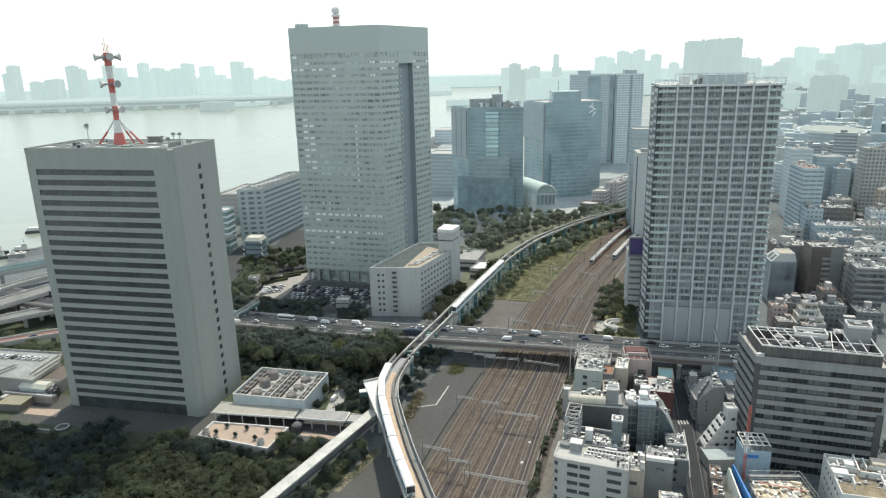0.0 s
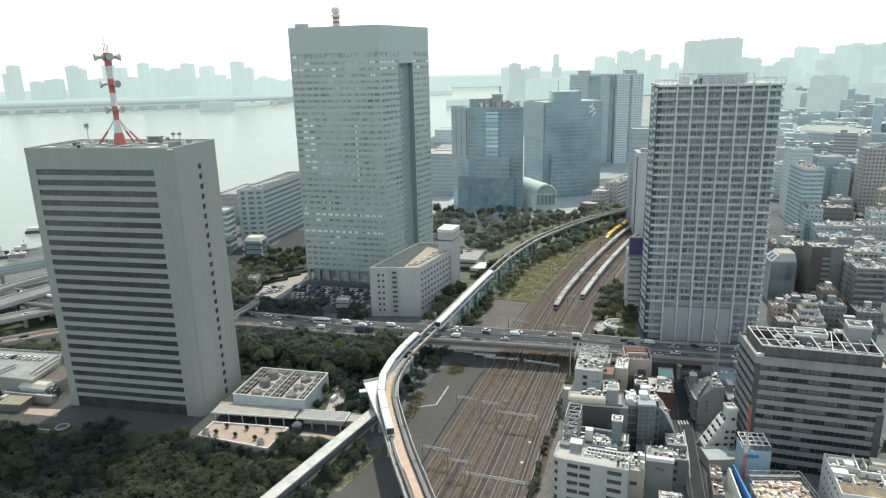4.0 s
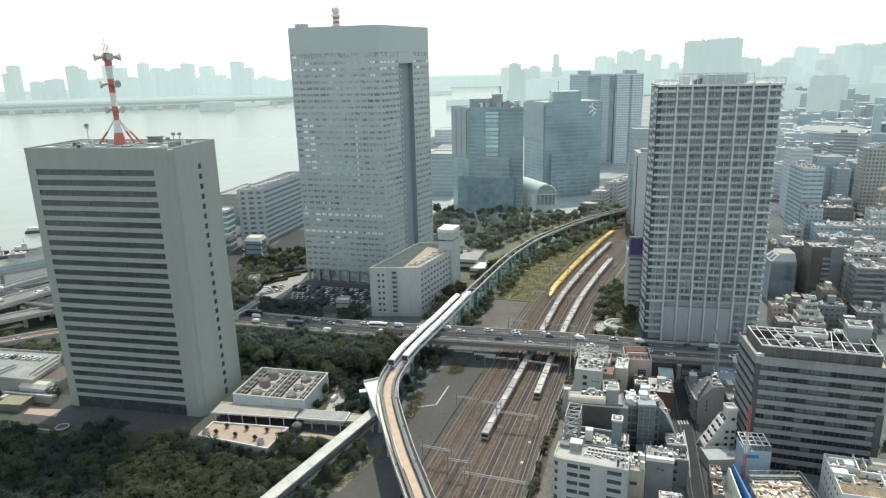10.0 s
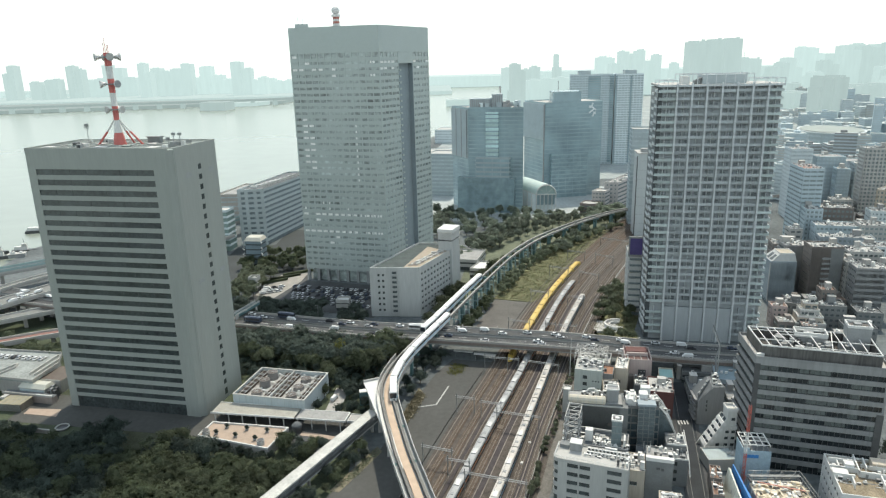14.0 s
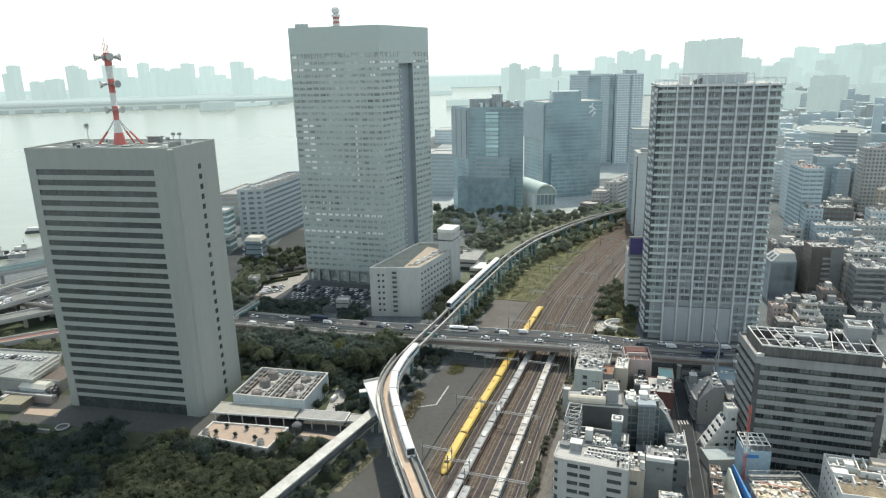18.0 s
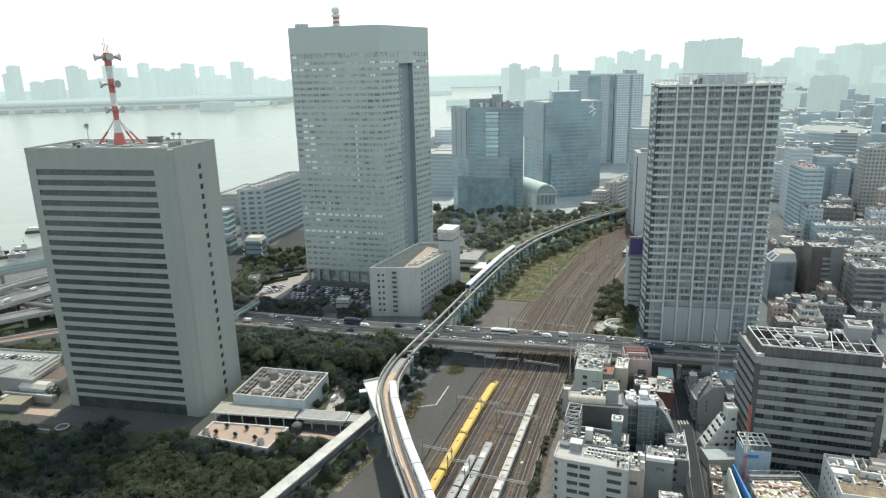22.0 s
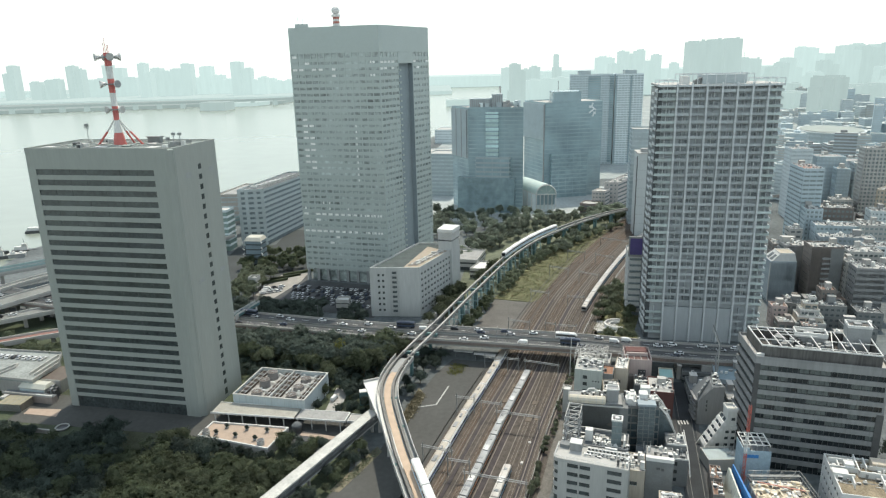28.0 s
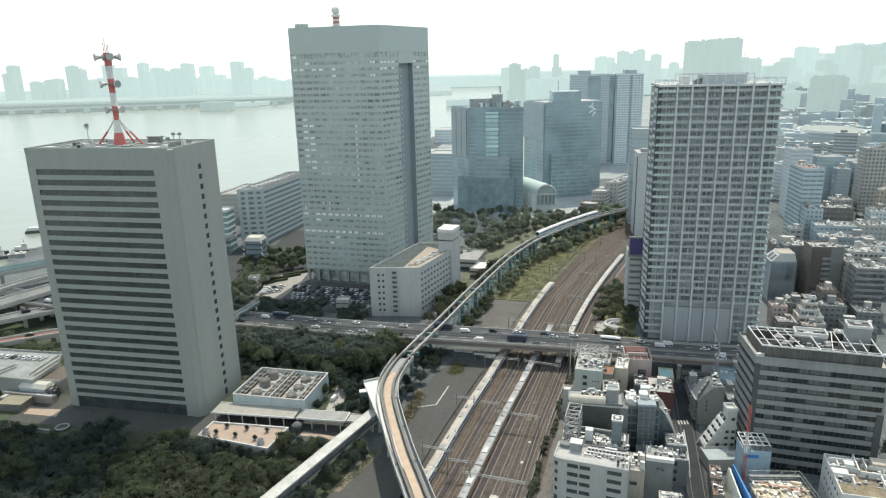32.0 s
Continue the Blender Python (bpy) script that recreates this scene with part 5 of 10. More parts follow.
def billboard_house():
    ob = building("striped_house", "narrow house with white balcony stripes beside the tracks", quad(105.4, 368, -10.5, 15, 20), 36, 10, OFFWHITE, FARPANE, sill=0.62, rib=0.9, category="building")
    part("sign_frame", boxes([(-0.4, -0.6, 36, 12.4, 0.4, 47.5)]), STEEL, ob, m=pose(0, 0, 0, 0, 0, -10.5))
    part("screen", boxes([(0.4, -0.75, 37.2, 11.6, -0.6, 46.6)]), mat("screen_face", (0.09, 0.075, 0.2), 0.25, vary=0.15, scale=0.3), ob, "dark violet advertising screen", m=pose(0, 0, 0, 0, 0, -10.5))
    for i in range(3):
        part("sign_strut", boxes([(1 + i * 5, 0.4, 36, 1.3 + i * 5, 5, 36.4), (1 + i * 5, 4.6, 36, 1.3 + i * 5, 5, 44)]), STEEL, ob, m=pose(0, 0, 0, 0, 0, -10.5))


billboard_house()


def hall():
    """Glazed hall with a barrel roof on slim columns."""
    ob = thing("vaulted_hall", "pale green barrel-vaulted hall on white columns", "hall", pose(92.0, 646, 0, 0, 0, 0))
    VA = mat("pale_green_roof", (0.5, 0.6, 0.57), 0.5, vary=0.1, scale=0.2)
    w, L, base, sh = 19.0, 44, 18.5, -0.36
    v, f = [], []
    n = 14
    for j, y in enumerate((0, L)):
        for k in range(n + 1):
            t = math.pi * k / n
            v.append((w / 2 - math.cos(t) * w / 2 + sh * y, y, base + math.sin(t) * 10))
    for k in range(n):
        f.append((k, n + 1 + k, n + 2 + k, k + 1))
    me = bpy.data.meshes.new("vault")
    me.from_pydata(v, [], f)
    part("vault", me, VA, ob)
    part("arch", tube([(w / 2 - math.cos(math.pi * k / n) * w / 2, -0.3, base + math.sin(math.pi * k / n) * 9) for k in range(n + 1)], 0.6, 6), WHITE, ob)
    part("gable_glass", prism([(w / 2 - math.cos(math.pi * k / n) * (w / 2 - 0.6), 0) for k in range(2)] + [(w - 1, 1), (1, 1)], 8, base), HAZEGLASS, ob)
    gv = [(w / 2 - math.cos(math.pi * k / n) * w / 2, 0.6, base + math.sin(math.pi * k / n) * 9.6) for k in range(n + 1)]
    gm_ = bpy.data.meshes.new("gable")
    gm_.from_pydata(gv + [(x, y + 0.3, z) for x, y, z in gv], [], [tuple(range(n + 1)), tuple(range(2 * n + 1, n, -1))] + [(k, k + n + 1, k + n + 2, k + 1) for k in range(n)])
    part("gable_pane", gm_, mat("pale_green_glass", (0.36, 0.46, 0.45), 0.2, vary=0.15, scale=0.3, spec=0.5), ob)
    for k in (3, 7, 11):
        part("gable_bar", tube([(w / 2, 0.5, base), (gv[k][0], 0.5, gv[k][2])], 0.2, 4), WHITE, ob)
    part("tie_beam", boxes([(-0.4, -0.5, base - 0.6, w + 0.4, 0.3, base + 0.3), (-0.4, -0.5, 3, w + 0.4, 0.1, 3.5)]), WHITE, ob)
    for i in range(6):
        part("column", boxes([(i * w / 5 - 0.35, -0.4, 0, i * w / 5 + 0.35, 0.3, base)]), WHITE, ob)
    for i in range(1, 5):
        part("column", boxes([(-0.35 + sh * i * 9, i * 9, 0, 0.35 + sh * i * 9, i * 9 + 0.6, base)]), WHITE, ob)
    part("wall", prism([(0.5 + sh * 3, 3), (w - 0.5 + sh * 3, 3), (w - 0.5 + sh * L, L), (0.5 + sh * L, L)], 0, base), HAZERENDER, ob)
    part("side_beam", prism([(0, 0), (0.5, 0), (0.5 + sh * L, L), (sh * L, L)], base - 0.8, base + 0.2), WHITE, ob)


hall()
STATION = mat("pale_pink_render", (0.5, 0.475, 0.46), 0.8, vary=0.12, scale=0.15, streak=True)
building("station_house", "long pale railway building beside the monorail", [(163, 668), (176, 664), (214, 716), (202, 722)], 24, 6, STATION, FARPANE, sill=0.62, rib=0.2, piers=((3, 5), (0, 4)), pier_w=2.2, roof=FLATROOF, category="building", far=True)
building("station_house", "white house beside the monorail", [(148, 655), (160, 651), (168, 664), (156, 668)], 18, 5, STATION, FARPANE, sill=0.6, rib=0.2, piers=((0, 3), (3, 4)), pier_w=1.2, roof=PALE, category="building", far=True)
building("station_house", "low brown house with a pale roof beside the monorail", [(133, 640), (147, 634), (155, 648), (141, 654)], 9, 3, mat("brown_render", (0.3, 0.25, 0.23), 0.8, vary=0.15, scale=0.2), FARPANE, sill=0.7, roof=PALE, category="building", far=True)
rnd = random.Random(818)
for i in range(12):
    u, v = rnd.uniform(0.05, 0.9), rnd.uniform(0.15, 0.7)
    t_ = thing("roof_machine", "small pale machine on the railway building", "machine", pose(164 + 38 * u + 12 * v, 668 + 54 * u - 4 * v, 24.1), "railway roof machines")
    part("body", boxes([(0, 0, 0, rnd.uniform(1.5, 4), rnd.uniform(1.5, 3), rnd.uniform(1, 3))]), rnd.choice((PALE, GREYP, WHITE)), t_)
# warehouses by the water
building("warehouse", "long pale blue warehouse with banded windows", [(-168, 548), (-146.5, 549), (-122, 640), (-146, 640)], 46.5, 11, mat("grey_white_panel", (0.43, 0.475, 0.48), 0.7, vary=0.1, scale=0.2, piece=0.05), FARPANE, sill=0.5, rib=0.9, piers=((0, 7),), pier_w=2.6, roof=DARKROOF, category="warehouse")
building("warehouse", "pale brown long warehouse on the quay", [(-215, 640), (-172, 640), (-156, 690), (-205, 700)], 26, 6, mat("pale_brown", (0.42, 0.39, 0.35), 0.8, vary=0.1, scale=0.1), SOFTGLASS, sill=0.7, rib=0.3, piers=((0, 9),), roof=FLATROOF, category="warehouse")
building("small_office", "small office house with green glass bands", quad(-187, 534, -8, 14, 14), 33, 7, WALLBLUE, mat("green_glass", (0.22, 0.3, 0.28), 0.2, spec=0.6), sill=0.35, category="building")
for i in range(12):
    t_ = thing("roof_vent", "small white ventilation hood on the warehouse roof", "vent", pose(-160 + i * 2.6, 560 + i * 6.2, 46.6), "warehouse roof hoods")
    part("hood", boxes([(0, 0, 0, 5, 2.2, 1.6)]), WHITE, t_)
    part("duct", boxes([(1, 2.2, 0, 2, 4, 0.9)]), STEEL, t_)
rnd = random.Random(303)
for i in range(34):
    t_ = thing("roof_frame", "pale steel frame post on the warehouse roof edge", "frame", pose(-146.5 + i * 0.74, 549.5 + i * 2.74, 46.5), "warehouse roof frames")
    part("post", boxes([(-0.3, -0.3, 0, 0.3, 0.3, 3.4), (-3, -0.2, 3.0, 0.3, 0.2, 3.4)]), PALE, t_)
for i in range(24):
    x_, y_ = rnd.uniform(32, 76), rnd.uniform(672, 688)
    t_ = thing("roof_machine", "grey machine on the glass office roof", "machine", pose(x_, y_, 100.5), "office roof machines")
    part("body", boxes([(0, 0, 0, rnd.uniform(2, 5), rnd.uniform(2, 4), rnd.uniform(2, 6))]), rnd.choice((BLUEGREY, HAZERENDER, GREYP)), t_)
t_ = thing("dock_crane", "grey dock crane with a raised jib", "crane", pose(-118, 760, 30))
part("tower", boxes([(-2, -2, -30, 2, 2, 10)]), GREYP, t_)
part("jib", tube([(0, 0, 10), (-6, 0, 30)], 0.8, 5), GREYP, t_)
part("cab", boxes([(-4, -3, 6, 4, 3, 12)]), PALE, t_)
tk = building("blue_house", "small blue-clad house with a cream roof", quad(-147, 486, -8, 12, 11), 19, 5, mat("blue_cladding", (0.17, 0.22, 0.25), 0.6, vary=0.15), GLASS, sill=0.75, roof=WHITE, category="building")
mk = pose(0, 0, 0, 0, 0, -8)
part("roof_vault", prism([(-0.5, -0.5), (12.5, -0.5), (12.5, 11.5), (-0.5, 11.5)], 19.9, 22.4, top=[(0.6, 1.5), (11.4, 1.5), (11.4, 10), (0.6, 10)]), mat("cream_roof", (0.5, 0.48, 0.42), 0.7, vary=0.12, scale=0.4), tk, m=mk)
for k in range(4):
    for x in (-1.0, 12.0):
        part("bracket", tube([(x, 0.5, 4 + k * 4.5), (x + (-0.8 if x < 0 else 1.4), -0.6, 5.2 + k * 4.5), (x, 0.5, 6.4 + k * 4.5)], 0.35, 6), WHITE, tk, m=mk)
building("low_house", "low white pavilion behind the white block", [(-6, 470), (24, 462), (32, 490), (2, 498)], 7, 2, PALE, GLASS, sill=0.6, roof=FLATROOF, category="pavilion")
building("low_house", "low white pavilion beside the trees", [(18, 446), (28, 444), (36, 462), (26, 464)], 6, 2, PALE, GLASS, sill=0.6, roof=WHITE, category="pavilion")
building("booth", "small pale stair booth beside the car park", quad(-130, 428, -12, 6, 6), 9, 2, PALE, GLASS, sill=0.85, roof=WHITE, category="booth")
building("booth", "small white hut at the end of the car park", quad(-66, 388, -6, 8, 6), 6, 2, PALE, GLASS, sill=0.8, roof=WHITE, category="booth")
# ring ramp beside the residential tower
t_ = thing("ring_ramp", "white curved ramp wall round a paved court", "ramp", pose(96, 352, 0))
arc = [(math.cos(radians(w_)) * 6.5, math.sin(radians(w_)) * 6.5) for w_ in range(60, 291, 15)]
part("ramp_wall", strip([(x, y, 0) for x, y in arc], rect(-0.35, 0.35, 0, 2.2)), WHITE, t_)
part("ramp_wall", strip([(x * 0.62, y * 0.62, 0) for x, y in arc], rect(-0.25, 0.25, 0, 1.6)), WHITE, t_)
part("ramp_floor", strip([(x * 0.8, y * 0.8, 0) for x, y in arc], rect(-1.0, 1.0, 0, 0.9)), CONCRETE, t_)
part("paving", prism([(-16, 4), (-12, -7), (-2, -9), (3, -4), (-2, 7), (-9, 9)], 0, 0.3), PALE, t_)
part("bench_wall", prism([(-13, -9), (-4, -11), (-3.6, -10), (-12, -7.6)], 0, 1.2), PALE, t_)
# grey boom crane on the road
t_ = thing("boom_crane", "grey lattice boom of a crane beside the road bridge", "crane", pose(128, 291, 0))
for o in (-0.6, 0.6):
    part("leg", tube([(o, 0, 0), (o * 0.7, 0, 16)], 0.22, 5), STEEL, t_)
part("boom", tube([(0, 0, 15.5), (-2.5, 3, 23.5)], 0.3, 5), STEEL, t_)
for k in range(7):
    part("brace", tube([(-0.6, 0, k * 2.3), (0.6, 0, k * 2.3 + 2)], 0.1, 4), STEEL, t_)
# footbridge over the road
t_ = thing("footbridge", "pale green steel footbridge with a stair over the road", "footbridge", pose(-115, 353, 0, 0, 0, -18))
part("deck", boxes([(-1.4, -1, 12.0, 1.4, 20, 12.6)]), TEAL, t_)
for o in (-1.4, 1.3):
    part("railing", boxes([(o, -1, 12.6, o + 0.1, 20, 13.8)]), PALE, t_)
    part("girder", boxes([(o, -1, 11.2, o + 0.15, 20, 12.0)]), TEAL, t_)
for y in (0, 18):
    part("column", boxes([(-0.5, y - 0.5, 0, 0.5, y + 0.5, 11.2)]), PALE, t_)
part("stair_tower", boxes([(-1.6, -4.2, 0, -1.3, -1.2, 13.6), (1.3, -4.2, 0, 1.6, -1.2, 13.6)]), PALE, t_)
for k in range(6):
    part("stair_flight", prism([(-1.3, -4.1), (1.3, -4.1), (1.3, -1.3), (-1.3, -1.3)], 1 + k * 2, 1.3 + k * 2), CONCRETE, t_)

# quay houses take the same haze-paled render and glass
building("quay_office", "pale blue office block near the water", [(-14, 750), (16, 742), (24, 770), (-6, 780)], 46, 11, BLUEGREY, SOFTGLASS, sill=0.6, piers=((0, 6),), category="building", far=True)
building("quay_office", "low pale hall near the water", [(-30, 860), (10, 850), (20, 880), (-20, 890)], 18, 4, HAZERENDER, SOFTGLASS, sill=0.6, category="building", far=True)
building("quay_office", "low pale blue shed on the quay", [(-40, 1000), (20, 985), (30, 1030), (-30, 1040)], 16, 3, HAZERENDER, SOFTGLASS, sill=0.7, category="building", far=True)
building("quay_office", "pale warehouse on the far quay", [(-10, 1250), (60, 1230), (70, 1280), (0, 1300)], 24, 5, HAZERENDER, SOFTGLASS, sill=0.7, category="building", far=True)
building("quay_office", "pale far quay office block", [(40, 1130), (80, 1120), (90, 1160), (50, 1170)], 40, 9, HAZERENDER, SOFTGLASS, sill=0.6, category="building", far=True)
# distant ground sheet, paled in colour to carry the haze
tagged(part("far_ground", prism([(-60, 830), (2600, 830), (3200, 3000), (300, 3000), (90, 1800)], -1, 0.2), mat("hazed_far_ground", (0.3, 0.33, 0.325), 0.95, vary=0.25, scale=0.02, fine=0.15)), "pale hazy ground of distant streets and roofs", "ground", kind="structure")

# ---- trees ----
BARK = mat("bark", (0.09, 0.07, 0.05), 0.9, vary=0.3, scale=1.0)


def leafmat(name, c, thin=0.56):
    """Thin leaves: part of the light goes through."""
    m = mat(name, c, 0.7, vary=0.35, scale=0.35, fine=1.5, piece=0.3, spec=0.2)
    t = m.node_tree
    p, out = t.nodes["Principled BSDF"], t.nodes["Material Output"]
    hue = p.inputs["Base Color"].links[0].from_socket
    tr, mix = t.nodes.new("ShaderNodeBsdfTranslucent"), t.nodes.new("ShaderNodeMixShader")
    mix.inputs[0].default_value = thin
    t.links.new(hue, tr.inputs["Color"])
    t.links.new(p.outputs[0], mix.inputs[1])
    t.links.new(tr.outputs[0], mix.inputs[2])
    t.links.new(mix.outputs[0], out.inputs["Surface"])
    return m


# the last three are lifted towards grey: distance haze put into leaf colour
LEAF = [leafmat("leaf_dark", (0.066, 0.087, 0.074)), leafmat("leaf_mid", (0.094, 0.114, 0.07)), leafmat("leaf_olive", (0.12, 0.14, 0.09)), leafmat("leaf_yellow", (0.17, 0.18, 0.055)), leafmat("leaf_hazed", (0.27, 0.31, 0.25), 0.72), leafmat("leaf_grey_green", (0.17, 0.195, 0.135)), leafmat("leaf_haze_green", (0.09, 0.112, 0.095))]


def crown(rnd, r, h, clumps=64, leaves=32, size=0.33):
    """Clumps of small leaf blades with gaps and an uneven outline."""
    v, f = [], []
    for _ in range(clumps):
        th, u = rnd.uniform(0, 2 * math.pi), rnd.uniform(-0.55, 1)
        q = rnd.uniform(0.55, 1.0) * (1 + 0.18 * math.sin(3 * th + r))
        rr = math.sqrt(max(0.05, 1 - u * u))
        c = Vector((math.cos(th) * rr * r * q, math.sin(th) * rr * r * q, u * h * 0.5 * q))
        cs = rnd.uniform(0.22, 0.36) * r
        for _ in range(leaves):
            p = c + Vector((rnd.gauss(0, 1), rnd.gauss(0, 1), rnd.gauss(0, 0.7))) * cs * 0.5
            n = (p.normalized() + Vector((rnd.gauss(0, 0.5), rnd.gauss(0, 0.5), 0.5 + rnd.gauss(0, 0.5)))).normalized()
            a = n.orthogonal().normalized()
            b = n.cross(a)
            w = rnd.uniform(0, 6.3)
            a, b = a * math.cos(w) + b * math.sin(w), b * math.cos(w) - a * math.sin(w)
            s = size * rnd.uniform(0.6, 1.3)
            k = len(v)
            v += [tuple(p + a * s), tuple(p + b * s * 0.8 + n * s * 0.15), tuple(p - a * s), tuple(p - b * s * 0.8 + n * s * 0.15)]
            f.append((k, k + 1, k + 2, k + 3))
    # closed inner hull in leaf colour, added to fill dark gaps behind the outer leaves
    k, nu, nv = len(v), 9, 6
    for j in range(nv + 1):
        u = -0.8 + 1.75 * j / nv
        rr = math.sqrt(max(0.02, 1 - min(1, u * u)))
        for i in range(nu):
            th = 2 * math.pi * i / nu
            q = 0.74 * (1 + 0.18 * math.sin(3 * th + r)) * rnd.uniform(0.86, 1.1)
            v.append((math.cos(th) * rr * r * q, math.sin(th) * rr * r * q, u * h * 0.5 * q))
    for j in range(nv):
        for i in range(nu):
            i2 = (i + 1) % nu
            f.append((k + j * nu + i, k + j * nu + i2, k + (j + 1) * nu + i2, k + (j + 1) * nu + i))
    me = bpy.data.meshes.new("crown")
    me.from_pydata(v, [], f)
    return me


def trunk(rnd, h, r):
    ms = [tube([(0, 0, -0.3), (0.1, 0, h * 0.5), (0.15, 0.1, h)], [r, r * 0.75, r * 0.4], 7)]
    for k in range(5):
        w = k * 1.3 + rnd.uniform(-0.3, 0.3)
        ms.append(tube([(0.1, 0, h * (0.45 + 0.08 * k)), (math.cos(w) * h * 0.25, math.sin(w) * h * 0.25, h * (0.75 + 0.06 * k)), (math.cos(w) * h * 0.42, math.sin(w) * h * 0.42, h * (0.95 + 0.05 * k))], [r * 0.4, r * 0.25, r * 0.08], 5))
    return merge(ms, "trunk")


PROTO = []
FAR = []


def protos():
    rnd = random.Random(31)
    words = ["dark green", "green", "olive green", "yellow-green"]
    for i in range(8):
        k = (0, 0, 1, 1, 2, 0, 3, 1)[i]
        r, h = rnd.uniform(3.6, 5.0), rnd.uniform(6.5, 9.0)
        ob = thing("tree", words[k] + " broad-leaved tree with a dense uneven crown", "tree", pose(-60, 40 + i * 12, 0), "trees of the garden")
        part("trunk", trunk(rnd, 5.0, 0.28), BARK, ob)
        part("crown", crown(rnd, r, h), LEAF[k], ob, m=pose(0, 0, 4.6 + h * 0.32))
        PROTO.append(ob)
        FAR.append(crown(rnd, r, h, 52, 20, 0.52))


protos()


def inside(p, poly):
    c = False
    for i in range(len(poly)):
        (x0, y0), (x1, y1) = poly[i - 1], poly[i]
        if (y0 > p[1]) != (y1 > p[1]) and p[0] < (x1 - x0) * (p[1] - y0) / (y1 - y0) + x0:
            c = not c
    return c


def grove(poly, gap, size, kinds, seed, avoid=(), z=0.0, most=140, joined="", leaves=None):
    rnd = random.Random(seed)
    xs, ys = [p[0] for p in poly], [p[1] for p in poly]
    got, leaf, wood = [], [], []
    for _ in range(most * 30):
        p = (rnd.uniform(min(xs), max(xs)), rnd.uniform(min(ys), max(ys)))
        if not inside(p, poly) or any(inside(p, a) for a in avoid) or any(math.dist(p, q) < gap for q in got):
            continue
        got.append(p)
        s = rnd.uniform(*size)
        k = rnd.choice(kinds)
        src = PROTO[k]
        if joined:
            for child in src.children:
                m4 = pose(p[0], p[1], z, 0, 0, rnd.uniform(0, 360)) @ Matrix.Diagonal((s, s, s, 1)) @ child.matrix_basis
                me = (FAR[k] if child.name.startswith("crown") else child.data).copy()
                me.transform(m4)
                (leaf if child.name.startswith("crown") else wood).append(me)
            if len(got) >= most:
                break
            continue
        o = copy_thing(src, pose(p[0], p[1], z, 0, 0, rnd.uniform(0, 360)))
        o.scale = (s, s, s * rnd.uniform(0.85, 1.1))
        if len(got) >= most:
            break
    if joined:
        # farther woods take the paler leaf, so haze comes in with distance
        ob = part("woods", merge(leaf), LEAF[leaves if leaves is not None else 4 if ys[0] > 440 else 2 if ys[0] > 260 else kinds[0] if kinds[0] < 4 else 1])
        tagged(ob, joined, "trees", kind="stuff")
        part("stems", merge(wood), BARK, ob)


def ring(path, o0, o1, i0, i1):
    return [(p[0], p[1]) for p in offset(path, o0)[i0:i1]] + [(p[0], p[1]) for p in offset(path, o1)[i0:i1]][::-1]


FOOT = [(-104, 238), (-60, 224), (-60, 252), (-30, 240), (-26, 252), (-54, 262), (-50, 288), (-92, 298), (-108, 262)]
WALKFB = [(-26, 250), (-34, 250), (-72, 178), (-64, 174)]
SIGHT = [(-107, 244), (-101, 229), (-67, 217), (-58, 226), (-66, 233)]
# garden before the office tower
# olive crowns in sun, dark ones in tower shade: light put into leaf kinds
grove([(-119, 226), (-108, 228), (-84, 217), (-70, 211), (-80, 186), (-120, 186)], 4.5, (0.7, 1.05), (2, 3, 4, 7, 4, 2), 55, [SIGHT], most=48)
grove([(-205, 184), (-80, 184), (-62, 220), (-68, 226), (-102, 236), (-108, 243), (-138, 248), (-168, 250), (-205, 254)], 4.5, (0.75, 1.15), (0, 1, 2, 0, 5, 1, 7), 1, [FOOT, SIGHT, [(-120, 224), (-120, 186), (-60, 186), (-60, 224)], [(-206, 258), (-138, 258), (-138, 241), (-150, 234), (-176, 238), (-206, 243)], [(-138, 258), (-104, 254), (-108, 238), (-113, 216), (-122, 214)], [(-101, 242), (-66, 230), (-64, 221), (-101, 233)]], most=190)
grove([(-119, 229), (-106, 238), (-100, 230), (-80, 222), (-62, 212), (-58, 200), (-107, 200)], 4.4, (0.5, 0.8), (2, 3, 4, 4, 7), 41, [SIGHT], most=24)
grove([(-66, 228), (-50, 224), (-46, 231), (-52, 236), (-66, 241)], 3.6, (0.45, 0.72), (0, 1, 2), 2, [WALKFB, SIGHT], most=9)
grove([(-58, 190), (-46, 212), (-35, 233), (-30, 231), (-40, 212), (-50, 190)], 3.2, (0.35, 0.6), (2, 1, 4, 5), 3, [WALKFB], most=22)
grove([(-206, 246), (-170, 240), (-170, 250), (-206, 256)], 3.4, (0.4, 0.6), (0, 1, 5, 7), 51, most=26, joined="small dark trees along the garden wall", leaves=0)
grove([(-155, 236), (-138, 240), (-136, 249), (-146, 250)], 3.4, (0.35, 0.55), (0, 1, 5, 7), 52, most=16, joined="small dark trees beside the lawn", leaves=0)
grove([(-72, 215), (-64, 219), (-54, 215), (-62, 203), (-72, 192), (-80, 196)], 3.9, (0.55, 0.85), (2, 3, 7, 4), 53, [WALKFB], most=24)
# between the office tower and the elevated road
grove([(-110, 300), (-56, 288), (-40, 270), (-30, 272), (-27, 300), (-28, 306), (-36, 304), (-60, 308), (-112, 320)], 3.6, (0.35, 0.55), (0, 1, 5, 7), 56, [FOOT, [(-54, 262), (-46, 262), (-46, 284), (-54, 284)]], most=130, joined="low dark trees before the wood", leaves=0)
